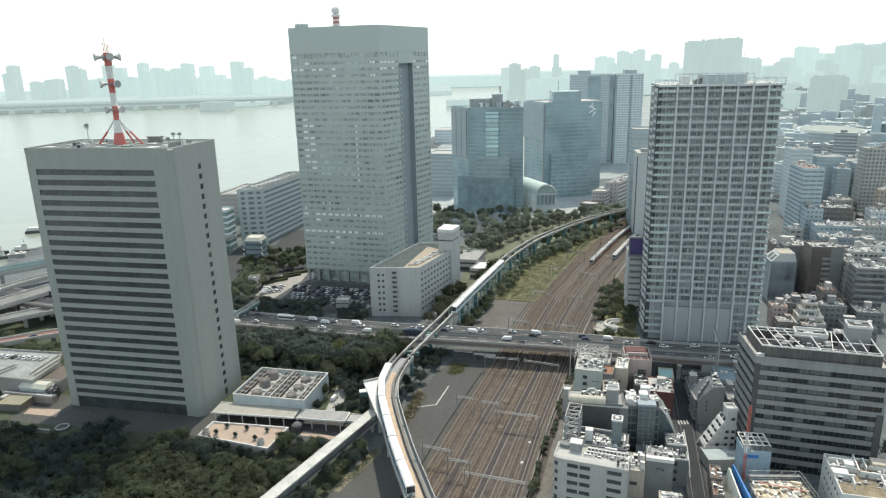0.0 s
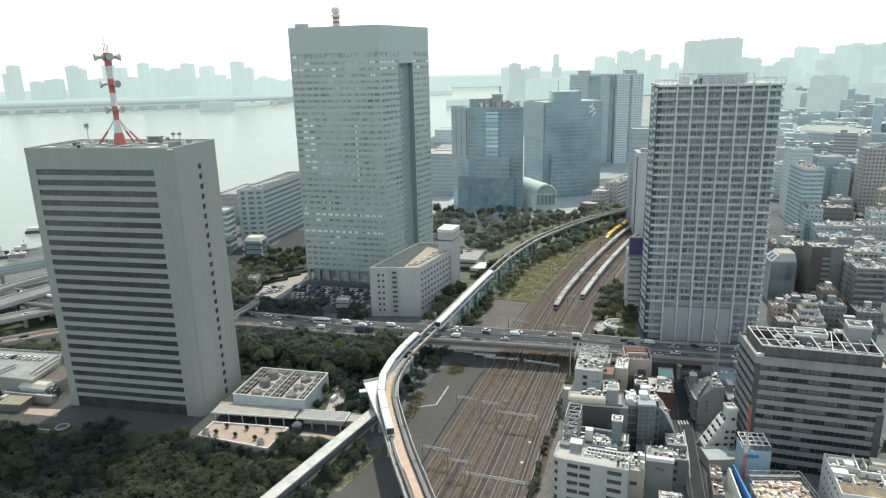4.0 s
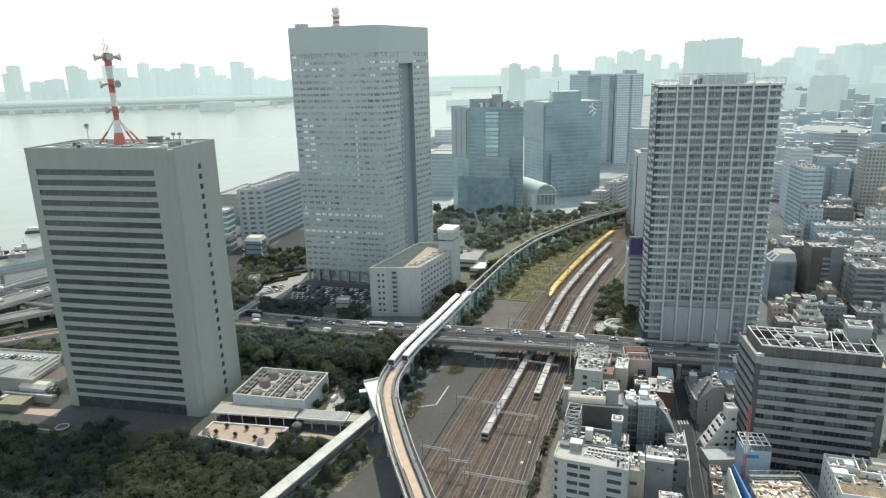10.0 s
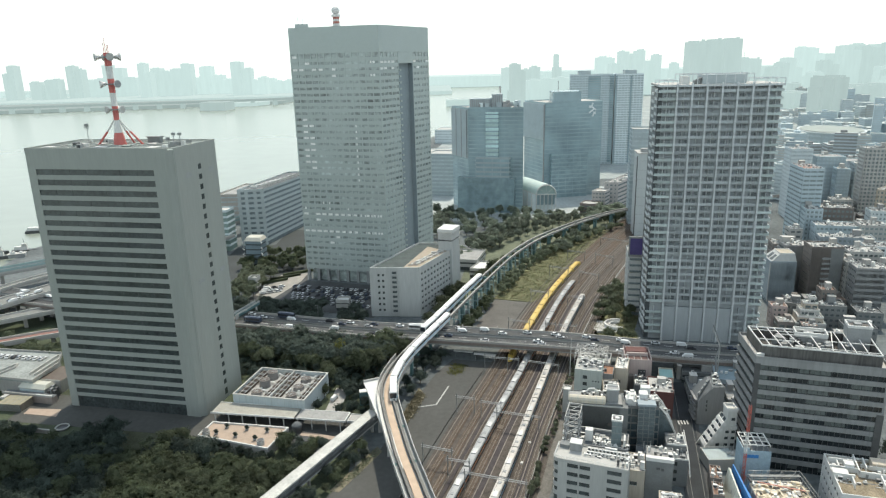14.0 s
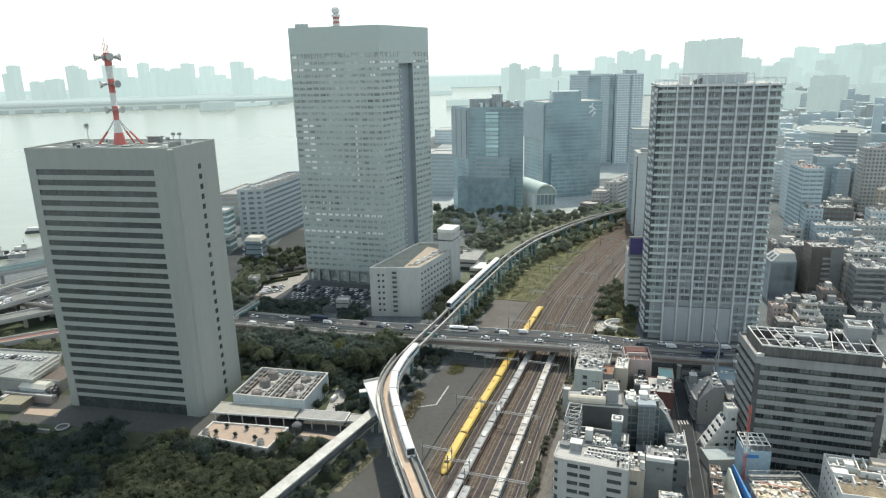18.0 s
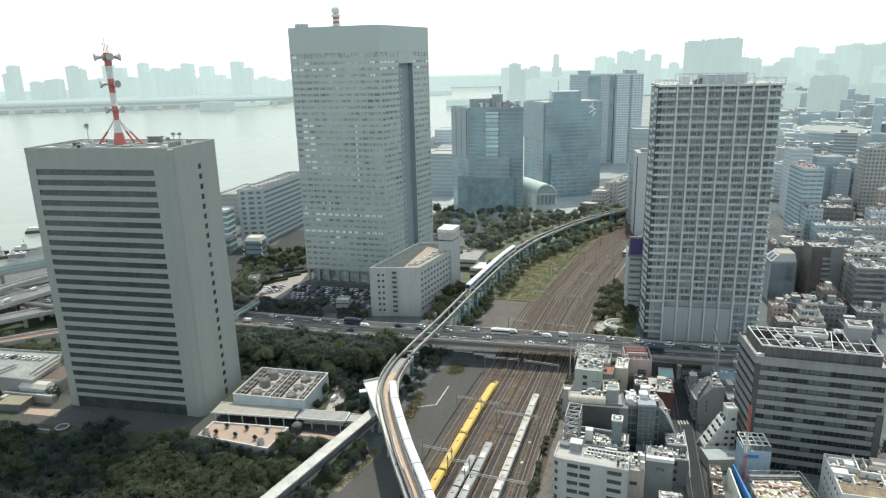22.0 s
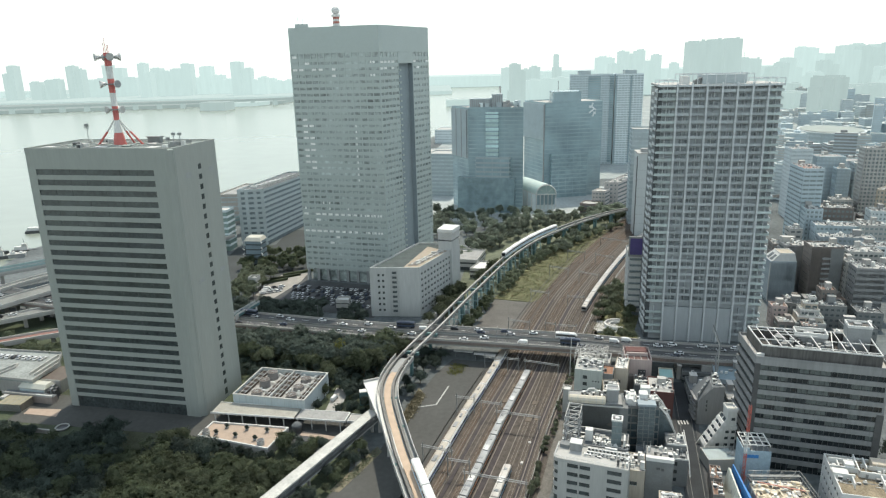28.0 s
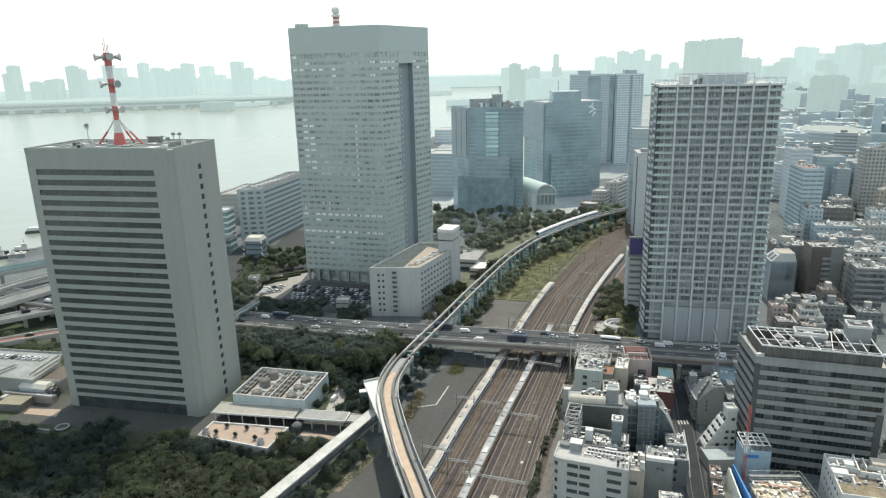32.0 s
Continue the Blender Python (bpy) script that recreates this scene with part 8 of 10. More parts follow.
for k in range(5):
    part("roof_cabinet", boxes([(1.2 + k * 1.9, 7.6, 22, 2.6 + k * 1.9, 9.4, 23.2 + (k % 2) * 0.8)]), (PALE, GREYP, STEEL)[k % 3], GH)
bt = boxy("narrow_beige_house", "narrow beige house with a white cluttered roof", 70.2, 257.5, -20, 5.2, 11, 20, "beige", WHITE, [(1.6, z, 1.0, 1.2) for z in (8, 11, 14)])
gear(bt, None, 0.5, 4.2, 0.5, 10, 20, 26, 312, 1.6)
part("roof_frame", merge([tube([(0.4, 10.4, 20), (0.4, 10.4, 22.4), (4.8, 10.4, 22.4), (4.8, 10.4, 20)], 0.14, 5), tube([(2.0, 10.4, 20), (2.0, 10.4, 22.4)], 0.12, 5), tube([(3.4, 10.4, 20), (3.4, 10.4, 22.4)], 0.12, 5)]), WHITE, bt)
br2 = boxy("brown_roofed_house", "small house with a brown tiled roof", 63.4, 258, -18, 6.2, 9, 17.5, "grey", mat("brown_tiles", (0.27, 0.15, 0.1), 0.85, vary=0.25, scale=0.6), [(1, 13, 2, 1.4)])
gear(br2, None, 0.3, 2.4, 0.5, 4, 17.5, 10, 313)
gs = boxy("grey_low_house", "grey-brown low house with white balconies", 63.2, 247.4, -12, 6.4, 10, 15.2, "beige", FLATROOF, [(0.8, 10.5, 3.5, 1.2), (0.8, 7.5, 3.5, 1.2)])
gear(gs, None, 0.4, 5.4, 0.4, 9, 15.2, 24, 314)
for k in range(3):
    part("balcony", boxes([(-0.3, -0.9, 5 + k * 3.2, 6.4, 0, 6.1 + k * 3.2)]), WHITE, gs)
wl = boxy("white_low_house", "white low house under a steel lattice", 57.5, 272, -18, 14, 11, 17, "white", PALE, [(k * 3 + 1, 12, 1.6, 1.3) for k in range(4)])
gear(wl, None, 0.6, 13, 0.6, 10, 17, 60, 315, 2.4)
lf = thing("roof_lattice", "grey steel lattice over the house roof", "steel frame", pose(55.5, 268, 17, 0, 0, -18))
for k in range(8):
    part("leg", tube([(k * 1.9, 0.2, 0), (k * 1.9, 0.2, 5.6)], 0.1, 4), PALE, lf)
    part("leg", tube([(k * 1.9, 12, 0), (k * 1.9, 12, 5.6)], 0.1, 4), PALE, lf)
    for z in (2.8, 5.6):
        part("bar", tube([(k * 1.9, 0.2, z), (k * 1.9, 12, z)], 0.09, 4), STEEL, lf)
    part("diagonal", tube([(k * 1.9, 0.2, 5.7), (min(13.4, k * 1.9 + 5.4), 12, 5.7)], 0.1, 4), PALE, lf)
    part("diagonal", tube([(max(0, k * 1.9 - 3.6), 12, 5.7), (k * 1.9, 0.2, 2.8)], 0.09, 4), PALE, lf)
for y in (0.2, 4, 8, 12):
    for z in (2.8, 5.6):
        part("bar", tube([(0, y, z), (13.4, y, z)], 0.1, 4), PALE, lf)
tm_ = thing("roof_pole", "slim white pole on the house roof", "pole", pose(52.5, 262, 15))
part("shaft", tube([(0, 0, 0), (0.3, 0, 17)], [0.22, 0.16], 6), PALE, tm_)
boxy("signal_hut", "white box hut beside the service lane", 49.0, 258, -18, 3.2, 4, 10.5, "white", WHITE)
# pink house
pk = boxy("pink_house", "pinkish rendered house with a dark red roof storey", 77.2, 266.4, -10, 11.0, 14, 19, "pink", mat("dark_red_deck", (0.13, 0.08, 0.072), 0.85, vary=0.15, scale=0.5, fine=2), para=1.2)
part("roof_step", boxes([(1.0, 6, 19.1, 10.0, 6.7, 20.6)]), WALLS["pink"], pk)
part("roof_storey", boxes([(1.0, 8.5, 19.1, 10.0, 13.4, 20.2)]), WALLS["red"], pk)
for k in range(4):
    part("roof_rib", boxes([(1.0 + k * 2.9, 1.4, 19.06, 1.2 + k * 2.9, 8.3, 19.5)]), PALE, pk)
part("emblem_panel", boxes([(5.4, -0.1, 12.6, 8.6, -0.01, 15.6)]), DARK, pk)
for a, z in ((5.9, 13.2), (7.2, 13.0), (6.4, 14.4), (7.7, 14.5)):
    part("emblem_bar", boxes([(a, -0.14, z, a + 0.55, -0.1, z + 0.5)]), PALE, pk)
part("shaded_bay", boxes([(0.2, -2.4, 0, 3.4, 0, 13.5)]), WALLS["brown"], pk)
wf = boxy("white_framed_house", "low dark house with a white roof frame", 78.5, 256, -12, 8.4, 8, 12.5, "dark", DARKROOF)
rim(wf, None, 0.2, 6.0, 0.2, 3.4, 13.4, 0.5, 0.5)
gear(wf, None, 0.4, 7, 0.4, 7, 12.5, 30, 316, 2.2)
rd = boxy("dark_red_house", "dark red house with a white equipped roof", 80.7, 244.2, -14.6, 9.6, 13.5, 16, "red", PALE, [(a, z, 1.0, 1.1) for a in (1.4, 4.2) for z in (7, 10)], 0.5)
gear(rd, None, 0.6, 8.4, 1, 12, 16, 34, 317, 1.8)
part("lift_house", boxes([(3.6, 7.5, 16, 6.8, 10, 18.6)]), PALE, rd)
boxy("turquoise_roofed_house", "low house with a turquoise roof", 94, 272, -16, 6.2, 10, 8, "beige", mat("turquoise_roof", (0.26, 0.41, 0.4), 0.7, vary=0.12, scale=0.4))

# glazed house with roof machines, stepping down along the street
def glazed_house():
    ob = building("glazed_house", "dark blue glazed house with white roof machinery", quad(65.0, 222.4, -10, 12.5, 10), 21.5, 7, WALLS["dark"], mat("blue_black_glass", (0.07, 0.1, 0.115), 0.15, vary=0.4, scale=0.4, spec=0.6), sill=0.22, rib=0.15, piers=((0, 2.5),), pier_w=0.25, roof=GREYP, parapet=0.6)
    m = pose(0, 0, 0, 0, 0, -10)
    SH = mat("shaft_glass", (0.13, 0.16, 0.17), 0.25, vary=0.25, scale=0.5)
    part("glass_shaft", boxes([(4.6, -2.4, 0, 10.6, -0.1, 23.6)]), SH, ob, m=m)
    for k in range(14):
        part("shaft_band", boxes([(4.5, -2.5, 1.5 + k * 1.6, 10.7, -2.38, 1.65 + k * 1.6)]), STEEL, ob, m=m)
    for k in range(4):
        part("shaft_post", boxes([(4.6 + k * 1.93, -2.55, 0, 4.8 + k * 1.93, -2.4, 23.6)]), STEEL, ob, m=m)
    part("shaft_top", boxes([(4.4, -2.5, 23.6, 10.8, 1.4, 24.4)]), WALLS["blue"], ob, m=m)
    for a, b, c, d, z in ((0.4, 1, 2.6, 4, 3.0), (2.8, 0.6, 4.2, 5, 2.2), (5.4, 2.0, 8.4, 5.5, 4.6), (9, 1.2, 10.6, 5, 3.2), (6.2, 5.8, 9.6, 8.4, 5.4), (1.0, 5, 4.6, 8, 2.6)):
        part("white_machine", boxes([(a, b, 21.5, c, d, 21.5 + z)]), WHITE, ob, m=m)
    for k in range(5):
        part("duct", tube([(0.8 + k * 2.1, 1.2, 22), (0.8 + k * 2.1, 0.8, 24.0), (1.6 + k * 2.1, 3, 25.2), (1.8 + k * 2.1, 6, 24)], 0.32, 7), WHITE, ob, m=m)
    gear(ob, m, 0.3, 11.5, 0.4, 9.4, 21.5, 70, 318, 3.4)
    # glass lean towards the street with white edge tubes
    STREETGLASS = mat("slate_glass", (0.09, 0.115, 0.125), 0.2, vary=0.35, scale=0.4, spec=0.6)
    part("leaning_glass", prism([(12.5, 0.3), (20.2, 0.3), (20.2, 9.5), (12.5, 9.5)], 0, 12, top=[(12.5, 0.3), (18.2, 0.3), (18.2, 9.5), (12.5, 9.5)]), STREETGLASS, ob, m=m)
    part("leaning_glass", prism([(12.5, 0.3), (18.2, 0.3), (18.2, 9.5), (12.5, 9.5)], 12, 21.5, top=[(12.5, 0.3), (12.9, 0.3), (12.9, 9.5), (12.5, 9.5)]), STREETGLASS, ob, m=m)
    for y, r in ((0.2, 0.3), (2.4, 0.14), (4.8, 0.14), (7.2, 0.14), (9.6, 0.22)):
        part("edge_tube", tube([(20.3, y, 0), (18.4, y, 12), (16.4, y, 16.6), (14.6, y, 19.8), (12.4, y, 22.4)], r, 6), WHITE, ob, m=m)
    for x, z in ((19.4, 6), (18.6, 11), (17.4, 14.6), (15.8, 17.8), (14.0, 20.6)):
        part("edge_tube", tube([(x, 0.2, z), (x, 9.6, z)], 0.12, 5), STEEL, ob, m=m)
    gear(ob, m, 13.4, 15.6, 0.4, 3.0, 19.2, 12, 319, 2.2)
    st = thing("stepped_street_house", "pale grey low house stepping down along the street", "building", pose(77.2, 210.6, 0, 0, 0, -12))
    for k, (x0, x1, y0, y1, z) in enumerate(((0, 6.4, 0, 8.5, 13.0), (0.6, 6.8, -5.0, -0.01, 10.4))):
        part("step_block", boxes([(x0, y0, 0, x1, y1, z)]), WALLS["dark"], st)
        part("roof", boxes([(x0 + 0.2, y0 + 0.2, z, x1 - 0.2, y1 - 0.2, z + 0.08)]), DARKROOF, st)
        part("coping", boxes([(x0, y0, z, x1, y0 + 0.25, z + 0.6), (x1 - 0.25, y0 + 0.25, z, x1, y1, z + 0.6)]), WHITE, st)
        for f in range(3):
            part("window", boxes([(x0 + 1.0, y0 - 0.05, 2.0 + f * 3.1, x0 + 2.6, y0 + 0.02, 3.4 + f * 3.1)]), GLASS, st)
        gear(st, None, x0 + 0.5, x1 - 1.5, y0 + 0.5, y1 - 1.5, z, 14, 320 + 40 * k, 2.0)
    part("stair_rail", tube([(6.6, 8.4, 14.6), (6.9, 0, 12.2), (7.1, -5, 9.6), (7.2, -8, 6)], 0.16, 5), WHITE, st)

glazed_house()
pg = boxy("plain_grey_house", "plain grey house with a white roof edge", 66.4, 199.0, -16, 8.8, 8, 15, "dark", FLATROOF)
part("white_coping", boxes([(-0.1, -0.15, 14.6, 8.9, 1.6, 15.8)]), WHITE, pg)
part("faded_bars", boxes([(3.4, -0.04, 11.6, 4.6, 0.0, 12.4), (4.9, -0.04, 11.2, 5.8, 0.0, 12.2)]), DARK, pg)
gear(pg, None, 0.5, 7.6, 2, 7.4, 15, 18, 321)
be = boxy("small_beige_house", "small beige house with white tanks on its roof", 60.0, 198.5, -16, 5.8, 11, 11, "beige", PALE, [(1, 6, 2.4, 1.3)])
gear(be, None, 0.4, 5, 0.5, 10, 11, 34, 322, 2.0)
for x, y, z in ((4.2, 1.5, 3), (4.0, 4, 4), (3.4, 7, 3)):
    part("white_tower", boxes([(x, y, 11, x + 1.4, y + 1.2, 11 + z)]), WHITE, be)
cd = boxy("court_house", "dark house in the shaded court", 66.5, 209, -12, 11, 8, 9, "dark", DARKROOF)
gear(cd, None, 0.6, 10, 0.5, 7, 9, 34, 323, 1.4)
lw = boxy("low_white_house", "low house with rounded white roof gear", 66.5, 184, -16, 7.0, 8, 7.5, "beige", PALE, [(1, 3, 2, 1.4), (4, 3, 2, 1.4)])
gear(lw, None, 0.4, 6, 0.4, 7, 7.5, 40, 324, 1.6)
part("roof_arch", tube([(1.2, 4, 7.5), (1.4, 4, 9.6), (3.6, 4, 10.2), (5.6, 4, 9.4), (5.8, 4, 7.5)], 0.4, 7), WHITE, lw)

# beyond the street
sl = thing("sloping_grey_house", "plain grey house with a sloping roof edge", "building", pose(101.5, 246.0, 0, 0, 0, -6))
bmw = prism([(0, 0), (10, 0), (10, 11), (0, 11)], 0, 10.5)
part("body", bmw, WALLS["grey"], sl)
part("roof_storey", prism([(0, 0), (10, 0), (10, 11), (0, 11)], 10.5, 16.6, top=[(5.6, 0), (10, 0), (10, 10), (5.6, 10)]), WALLS["grey"], sl)
part("roof", boxes([(5.7, 0.1, 16.6, 9.9, 9.9, 16.7)]), DARKROOF, sl)
for k in range(5):
    part("balcony", boxes([(-1.0, 1.0, 1.2 + k * 2.1, 0, 9, 2.1 + k * 2.1)]), WALLS["grey"], sl)
for z in (6.0, 8.0, 9.8):
    part("window", boxes([(3.2, -0.05, z, 3.7, 0.02, z + 1.0)]), GLASS, sl)
part("slope_sheet", boxes([(0.1, 0.35, 0.02, 8.1, 10.2, 0.14)]), DARKROOF, sl, m=pose(0, 0, 10.5, 0, -47.4, 0))
for k in range(4):
    part("duct", tube([(0.6 + k * 1.2, 2 + k, 10.5 + k * 1.2), (0.6 + k * 1.2, 2 + k, 13.0 + k * 1.2), (1.6 + k * 1.2, 3 + k, 13.4 + k * 1.2)], 0.45, 7), (GREYP, STEEL)[k % 2], sl)
gear(sl, None, 5.8, 9.4, 0.6, 9, 16.6, 14, 325, 2.2)
WHITEREND = mat("white_render", (0.56, 0.56, 0.53), 0.8, vary=0.12, scale=0.3, fine=2, streak=True)
st = thing("stepped_house", "white apartment house with slanted glass steps", "building", pose(97.2, 225.2, 0, 0, 0, -3))
steps = [(0, 2.6), (1.4, 4.9), (2.8, 7.2), (4.2, 9.5), (5.6, 11.8)]
for i, (x0, hh) in enumerate(steps):
    z0 = 0 if i == 0 else steps[i - 1][1]
    part("step_block", boxes([(x0, 0.012 * i, z0, 10.6, 6.2, hh)]), WHITEREND, st)
slope = pose(0, 0, 2.6, 0, -58.7, 0)
SLANT = mat("slant_glass", (0.07, 0.085, 0.095), 0.2, vary=0.3, scale=0.6)
for y0, y1 in ((0.06, 0.5), (5.9, 6.3)):
    part("gable", boxes([(-2.4, y0, -1.15, 13.3, y1, 0.12)]), WHITEREND, st, m=slope)
for i in range(5):
    q = i * 2.69
    part("slanted_slab", boxes([(q - 0.2, -0.05, -1.1, q + 1.15, 6.1, 0.4)]), WHITE, st, m=slope)
    part("slanted_glass", boxes([(q + 1.15, 0.5, -1.1, q + 2.49, 5.9, -0.2)]), SLANT, st, m=slope)
    part("glazing_bar", boxes([(q + 1.15, 3.0, -0.2, q + 2.49, 3.2, 0.0)]), WHITE, st, m=slope)
part("top_block", boxes([(7.2, 0.1, 11.8, 10.6, 5, 17.4)]), WHITEREND, st)
rim(st, None, 7.0, 10.8, 0.0, 5.2, 17.4, 0.35, 0.9)
for k in range(4):
    part("parapet_tooth", boxes([(7.1 + k * 1.0, -0.1, 18.3, 7.6 + k * 1.0, 0.4, 18.9)]), WHITE, st)
part("balcony", boxes([(8.6, -0.9, 10.4, 10.6, 0, 11.5)]), WHITE, st)
for cx, z in ((3.6, 3.0), (6.6, 3.0), (9.0, 3.0), (6.6, 5.8), (9.0, 5.8), (9.0, 8.4), (6.8, 8.4), (8.6, 13.6)):
    part("window", boxes([(cx, -0.06, z, cx + 1.3, 0.02, z + 1.1)]), GLASS, st)
pv = boxy("lean_to_house", "low house with a pale grey sheet roof", 93.8, 213.5, 0, 12, 8.5, 4.0, "white", mat("glass_lean_to", (0.34, 0.4, 0.41), 0.4, vary=0.2))
gear(pv, None, 8, 11, 2, 8, 4, 12, 326)
for i, (x, y, w, d, h, yaw) in enumerate(((86.4, 191.0, 3.6, 7.6, 6.0, -17), (88.8, 199.6, 3.8, 8, 6.4, -17))):
    br = boxy("brown_timber_house", "small house with brown timber sides", x, y, yaw, w, d, h, "brown", mat("brown_roof", (0.2, 0.13, 0.1), 0.8, vary=0.25, scale=0.5))
    for k in range(4):
        part("roof_ridge", boxes([(0.3 + k * 1.0, 0.2, h + 0.1, 0.5 + k * 1.0, d - 0.2, h + 0.6)]), mat("brown_ridge", (0.28, 0.18, 0.13), 0.8), br)
    gear(br, None, 0.2, w - 0.8, 0.3, d - 1, h, 12, 330 + i)
house(118, 268, -14, 14, 18, 8, "blue", "low blue-roofed hall beside the road", 2, units=3, roof=mat("blue_sheet_roof", (0.19, 0.25, 0.28), 0.6, vary=0.15))
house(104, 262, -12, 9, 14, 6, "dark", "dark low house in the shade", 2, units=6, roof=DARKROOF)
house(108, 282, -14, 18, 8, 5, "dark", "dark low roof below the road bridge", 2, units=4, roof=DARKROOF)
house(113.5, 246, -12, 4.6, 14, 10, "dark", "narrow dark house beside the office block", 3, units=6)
# folding boom of a lorry crane behind the houses
bm_ = thing("boom_crane", "pale folding boom of a lorry crane", "crane", pose(119, 272, 0))
part("crane_base", boxes([(-1.2, -1.2, 0, 1.2, 1.2, 9)]), STEEL, bm_)
part("boom", tube([(0, 0, 9), (-0.6, 0, 17), (0.8, 0, 22.5)], [0.45, 0.35, 0.3], 6), GREYP, bm_)
part("boom", tube([(0.9, 0.5, 10), (0.8, 0.4, 22.6)], [0.3, 0.25], 6), PALE, bm_)
part("jib", tube([(0.8, 0, 22.4), (-3.2, 0, 31.0)], [0.3, 0.18], 6), PALE, bm_)


def building_site():
    ob = thing("site_house", "half-built house wrapped in pale blue sheeting", "building site", pose(99.8, 201.6, 0, 0, 0, -8))
    BLUES = mat("blue_sheeting", (0.05, 0.19, 0.45), 0.6, vary=0.25, scale=0.6, fine=3, bump=0.3)
    PALES = mat("pale_blue_sheeting", (0.31, 0.41, 0.48), 0.6, vary=0.2, scale=0.6, fine=3, bump=0.3)
    part("core", boxes([(0.3, 0.3, 0, 9.0, 7, 14.6)]), CONCRETE, ob)
    part("sheeting", boxes([(0, -0.2, 0, 2.2, 0.2, 16.8), (2.2, -0.15, 0, 9.2, 0.15, 15.8)]), PALES, ob)
    part("sheeting", boxes([(-0.1, 0.2, 0, 0.1, 7, 16.8)]), PALES, ob)
    part("sheet_mark", boxes([(1.0, -0.24, 13.2, 5.2, -0.18, 14.4)]), BLUES, ob)
    for i in range(5):
        part("frame_beam", boxes([(0.2 + i * 2.1, 0, 17.6, 0.5 + i * 2.1, 8, 17.9)]), WHITE, ob)
        part("frame_post", boxes([(0.2 + i * 2.1, 0, 15.6, 0.45 + i * 2.1, 0.25, 17.6)]), STEEL, ob)
    for y in (0, 2.6, 5.2, 7.8):
        part("frame_beam", boxes([(0.1, y, 17.9, 8.9, y + 0.25, 18.15)]), WHITE, ob)
    part("floor_slab", boxes([(0.3, 0.2, 14.6, 9.1, 7.2, 14.9)]), DARKROOF, ob)
    # slanted sheets down towards the street
    tp = thing("site_sheeting", "slanted blue and white sheets on scaffolding", "sheeting", pose(90.1, 187, 0))
    part("blue_sheet", prism([(1.8, -4.6), (5.0, -4.8), (7.2, 14.6), (6.4, 15)], 0, 10.4, top=[(4.2, -4.6), (5.0, -4.8), (7.2, 14.6), (6.9, 15)]), BLUES, tp)
    part("white_sheet", prism([(0.2, -2), (1.6, -4.6), (6.3, 15.0), (4.8, 16)], 0, 8.6, top=[(2.4, -3), (2.6, -4.6), (6.4, 15.0), (6.0, 16)]), mat("white_sheeting", (0.6, 0.62, 0.55), 0.7, vary=0.2, scale=0.5), tp)
    for k in range(6):
        part("sheet_batten", tube([(1.2 + k * 0.8, -2 + k * 3.2, 4), (2.4 + k * 0.75, -2.4 + k * 3.2, 8.8)], 0.12, 4), WHITE, tp)
    cr = thing("site_crane", "red and white lattice crane mast", "crane", pose(99.7, 199.4, 0))
    RED2 = mat("crane_red", (0.46, 0.13, 0.1), 0.5)
    for k in range(17):
        z = k * 2.0
        col = WHITE if 8 <= k <= 11 else RED2
        part("mast_bay", merge([tube([(sx_ * 0.36, sy_ * 0.36, z), (sx_ * 0.36, sy_ * 0.36, z + 2)], 0.06, 4) for sx_ in (-1, 1) for sy_ in (-1, 1)]
             + [tube([(-0.36, -0.36, z), (0.36, -0.36, z + 2)], 0.06, 4), tube([(0.36, 0.36, z), (-0.36, 0.36, z + 2)], 0.06, 4), tube([(-0.36, 0.36, z), (-0.36, -0.36, z + 2)], 0.06, 4), tube([(0.36, -0.36, z), (0.36, 0.36, z + 2)], 0.09, 4)]), col, cr)
    tm = thing("demolition_heap", "cream heap of building rubble on a slab", "rubble", pose(97.4, 183.2, 0, 0, 0, -4))
    part("slab", boxes([(0, -6, 0, 17, 9, 9.6)]), CONCRETE, tm)
    rnd = random.Random(8)
    CREAM = mat("cream_rubble", (0.66, 0.58, 0.45), 0.85, vary=0.25, scale=0.6)
    part("dust_floor", boxes([(0.2, -5.9, 9.6, 16.8, 8.8, 9.75)]), CREAM, tm)
    for x0, y0, x1, y1, z in ((0.4, 3.2, 7.5, 3.6, 1.5), (7.5, -2, 7.9, 5.6, 1.3), (8.0, 5.2, 13.6, 5.6, 1.7), (3.4, -4.6, 3.8, 1.2, 1.2), (10.6, -0.6, 15.8, -0.2, 1.4), (12.4, 1.6, 12.8, 7.8, 1.1), (1.0, 6.8, 6.4, 7.2, 0.9)):
        part("wall_stub", boxes([(x0, y0, 9.6, x1, y1, 9.6 + z)]), CREAM, tm)
    lots = {0: [], 1: [], 2: []}
    for i in range(150):
        x, y = rnd.uniform(0.3, 16), rnd.uniform(-5.6, 8.2)
        z = 9.6 + rnd.uniform(0, 1.2)
        b_ = boxes([(0, 0, 0, rnd.uniform(0.3, 2.2), rnd.uniform(0.3, 1.0), rnd.uniform(0.15, 0.8))])
        b_.transform(pose(x, y, z, rnd.gauss(0, 7), rnd.gauss(0, 7), rnd.choice((0, 90)) + rnd.gauss(0, 9)))
        lots[rnd.choice((0, 0, 0, 1, 2))].append(b_)
    for k, ma in ((0, CREAM), (1, WHITE), (2, DARK)):
        tagged(part("rubble", merge(lots[k]), ma, tm), kind="stuff")
    for i in range(26):
        x, y = rnd.uniform(1.5, 14.5), rnd.uniform(-5.6, 8.2)
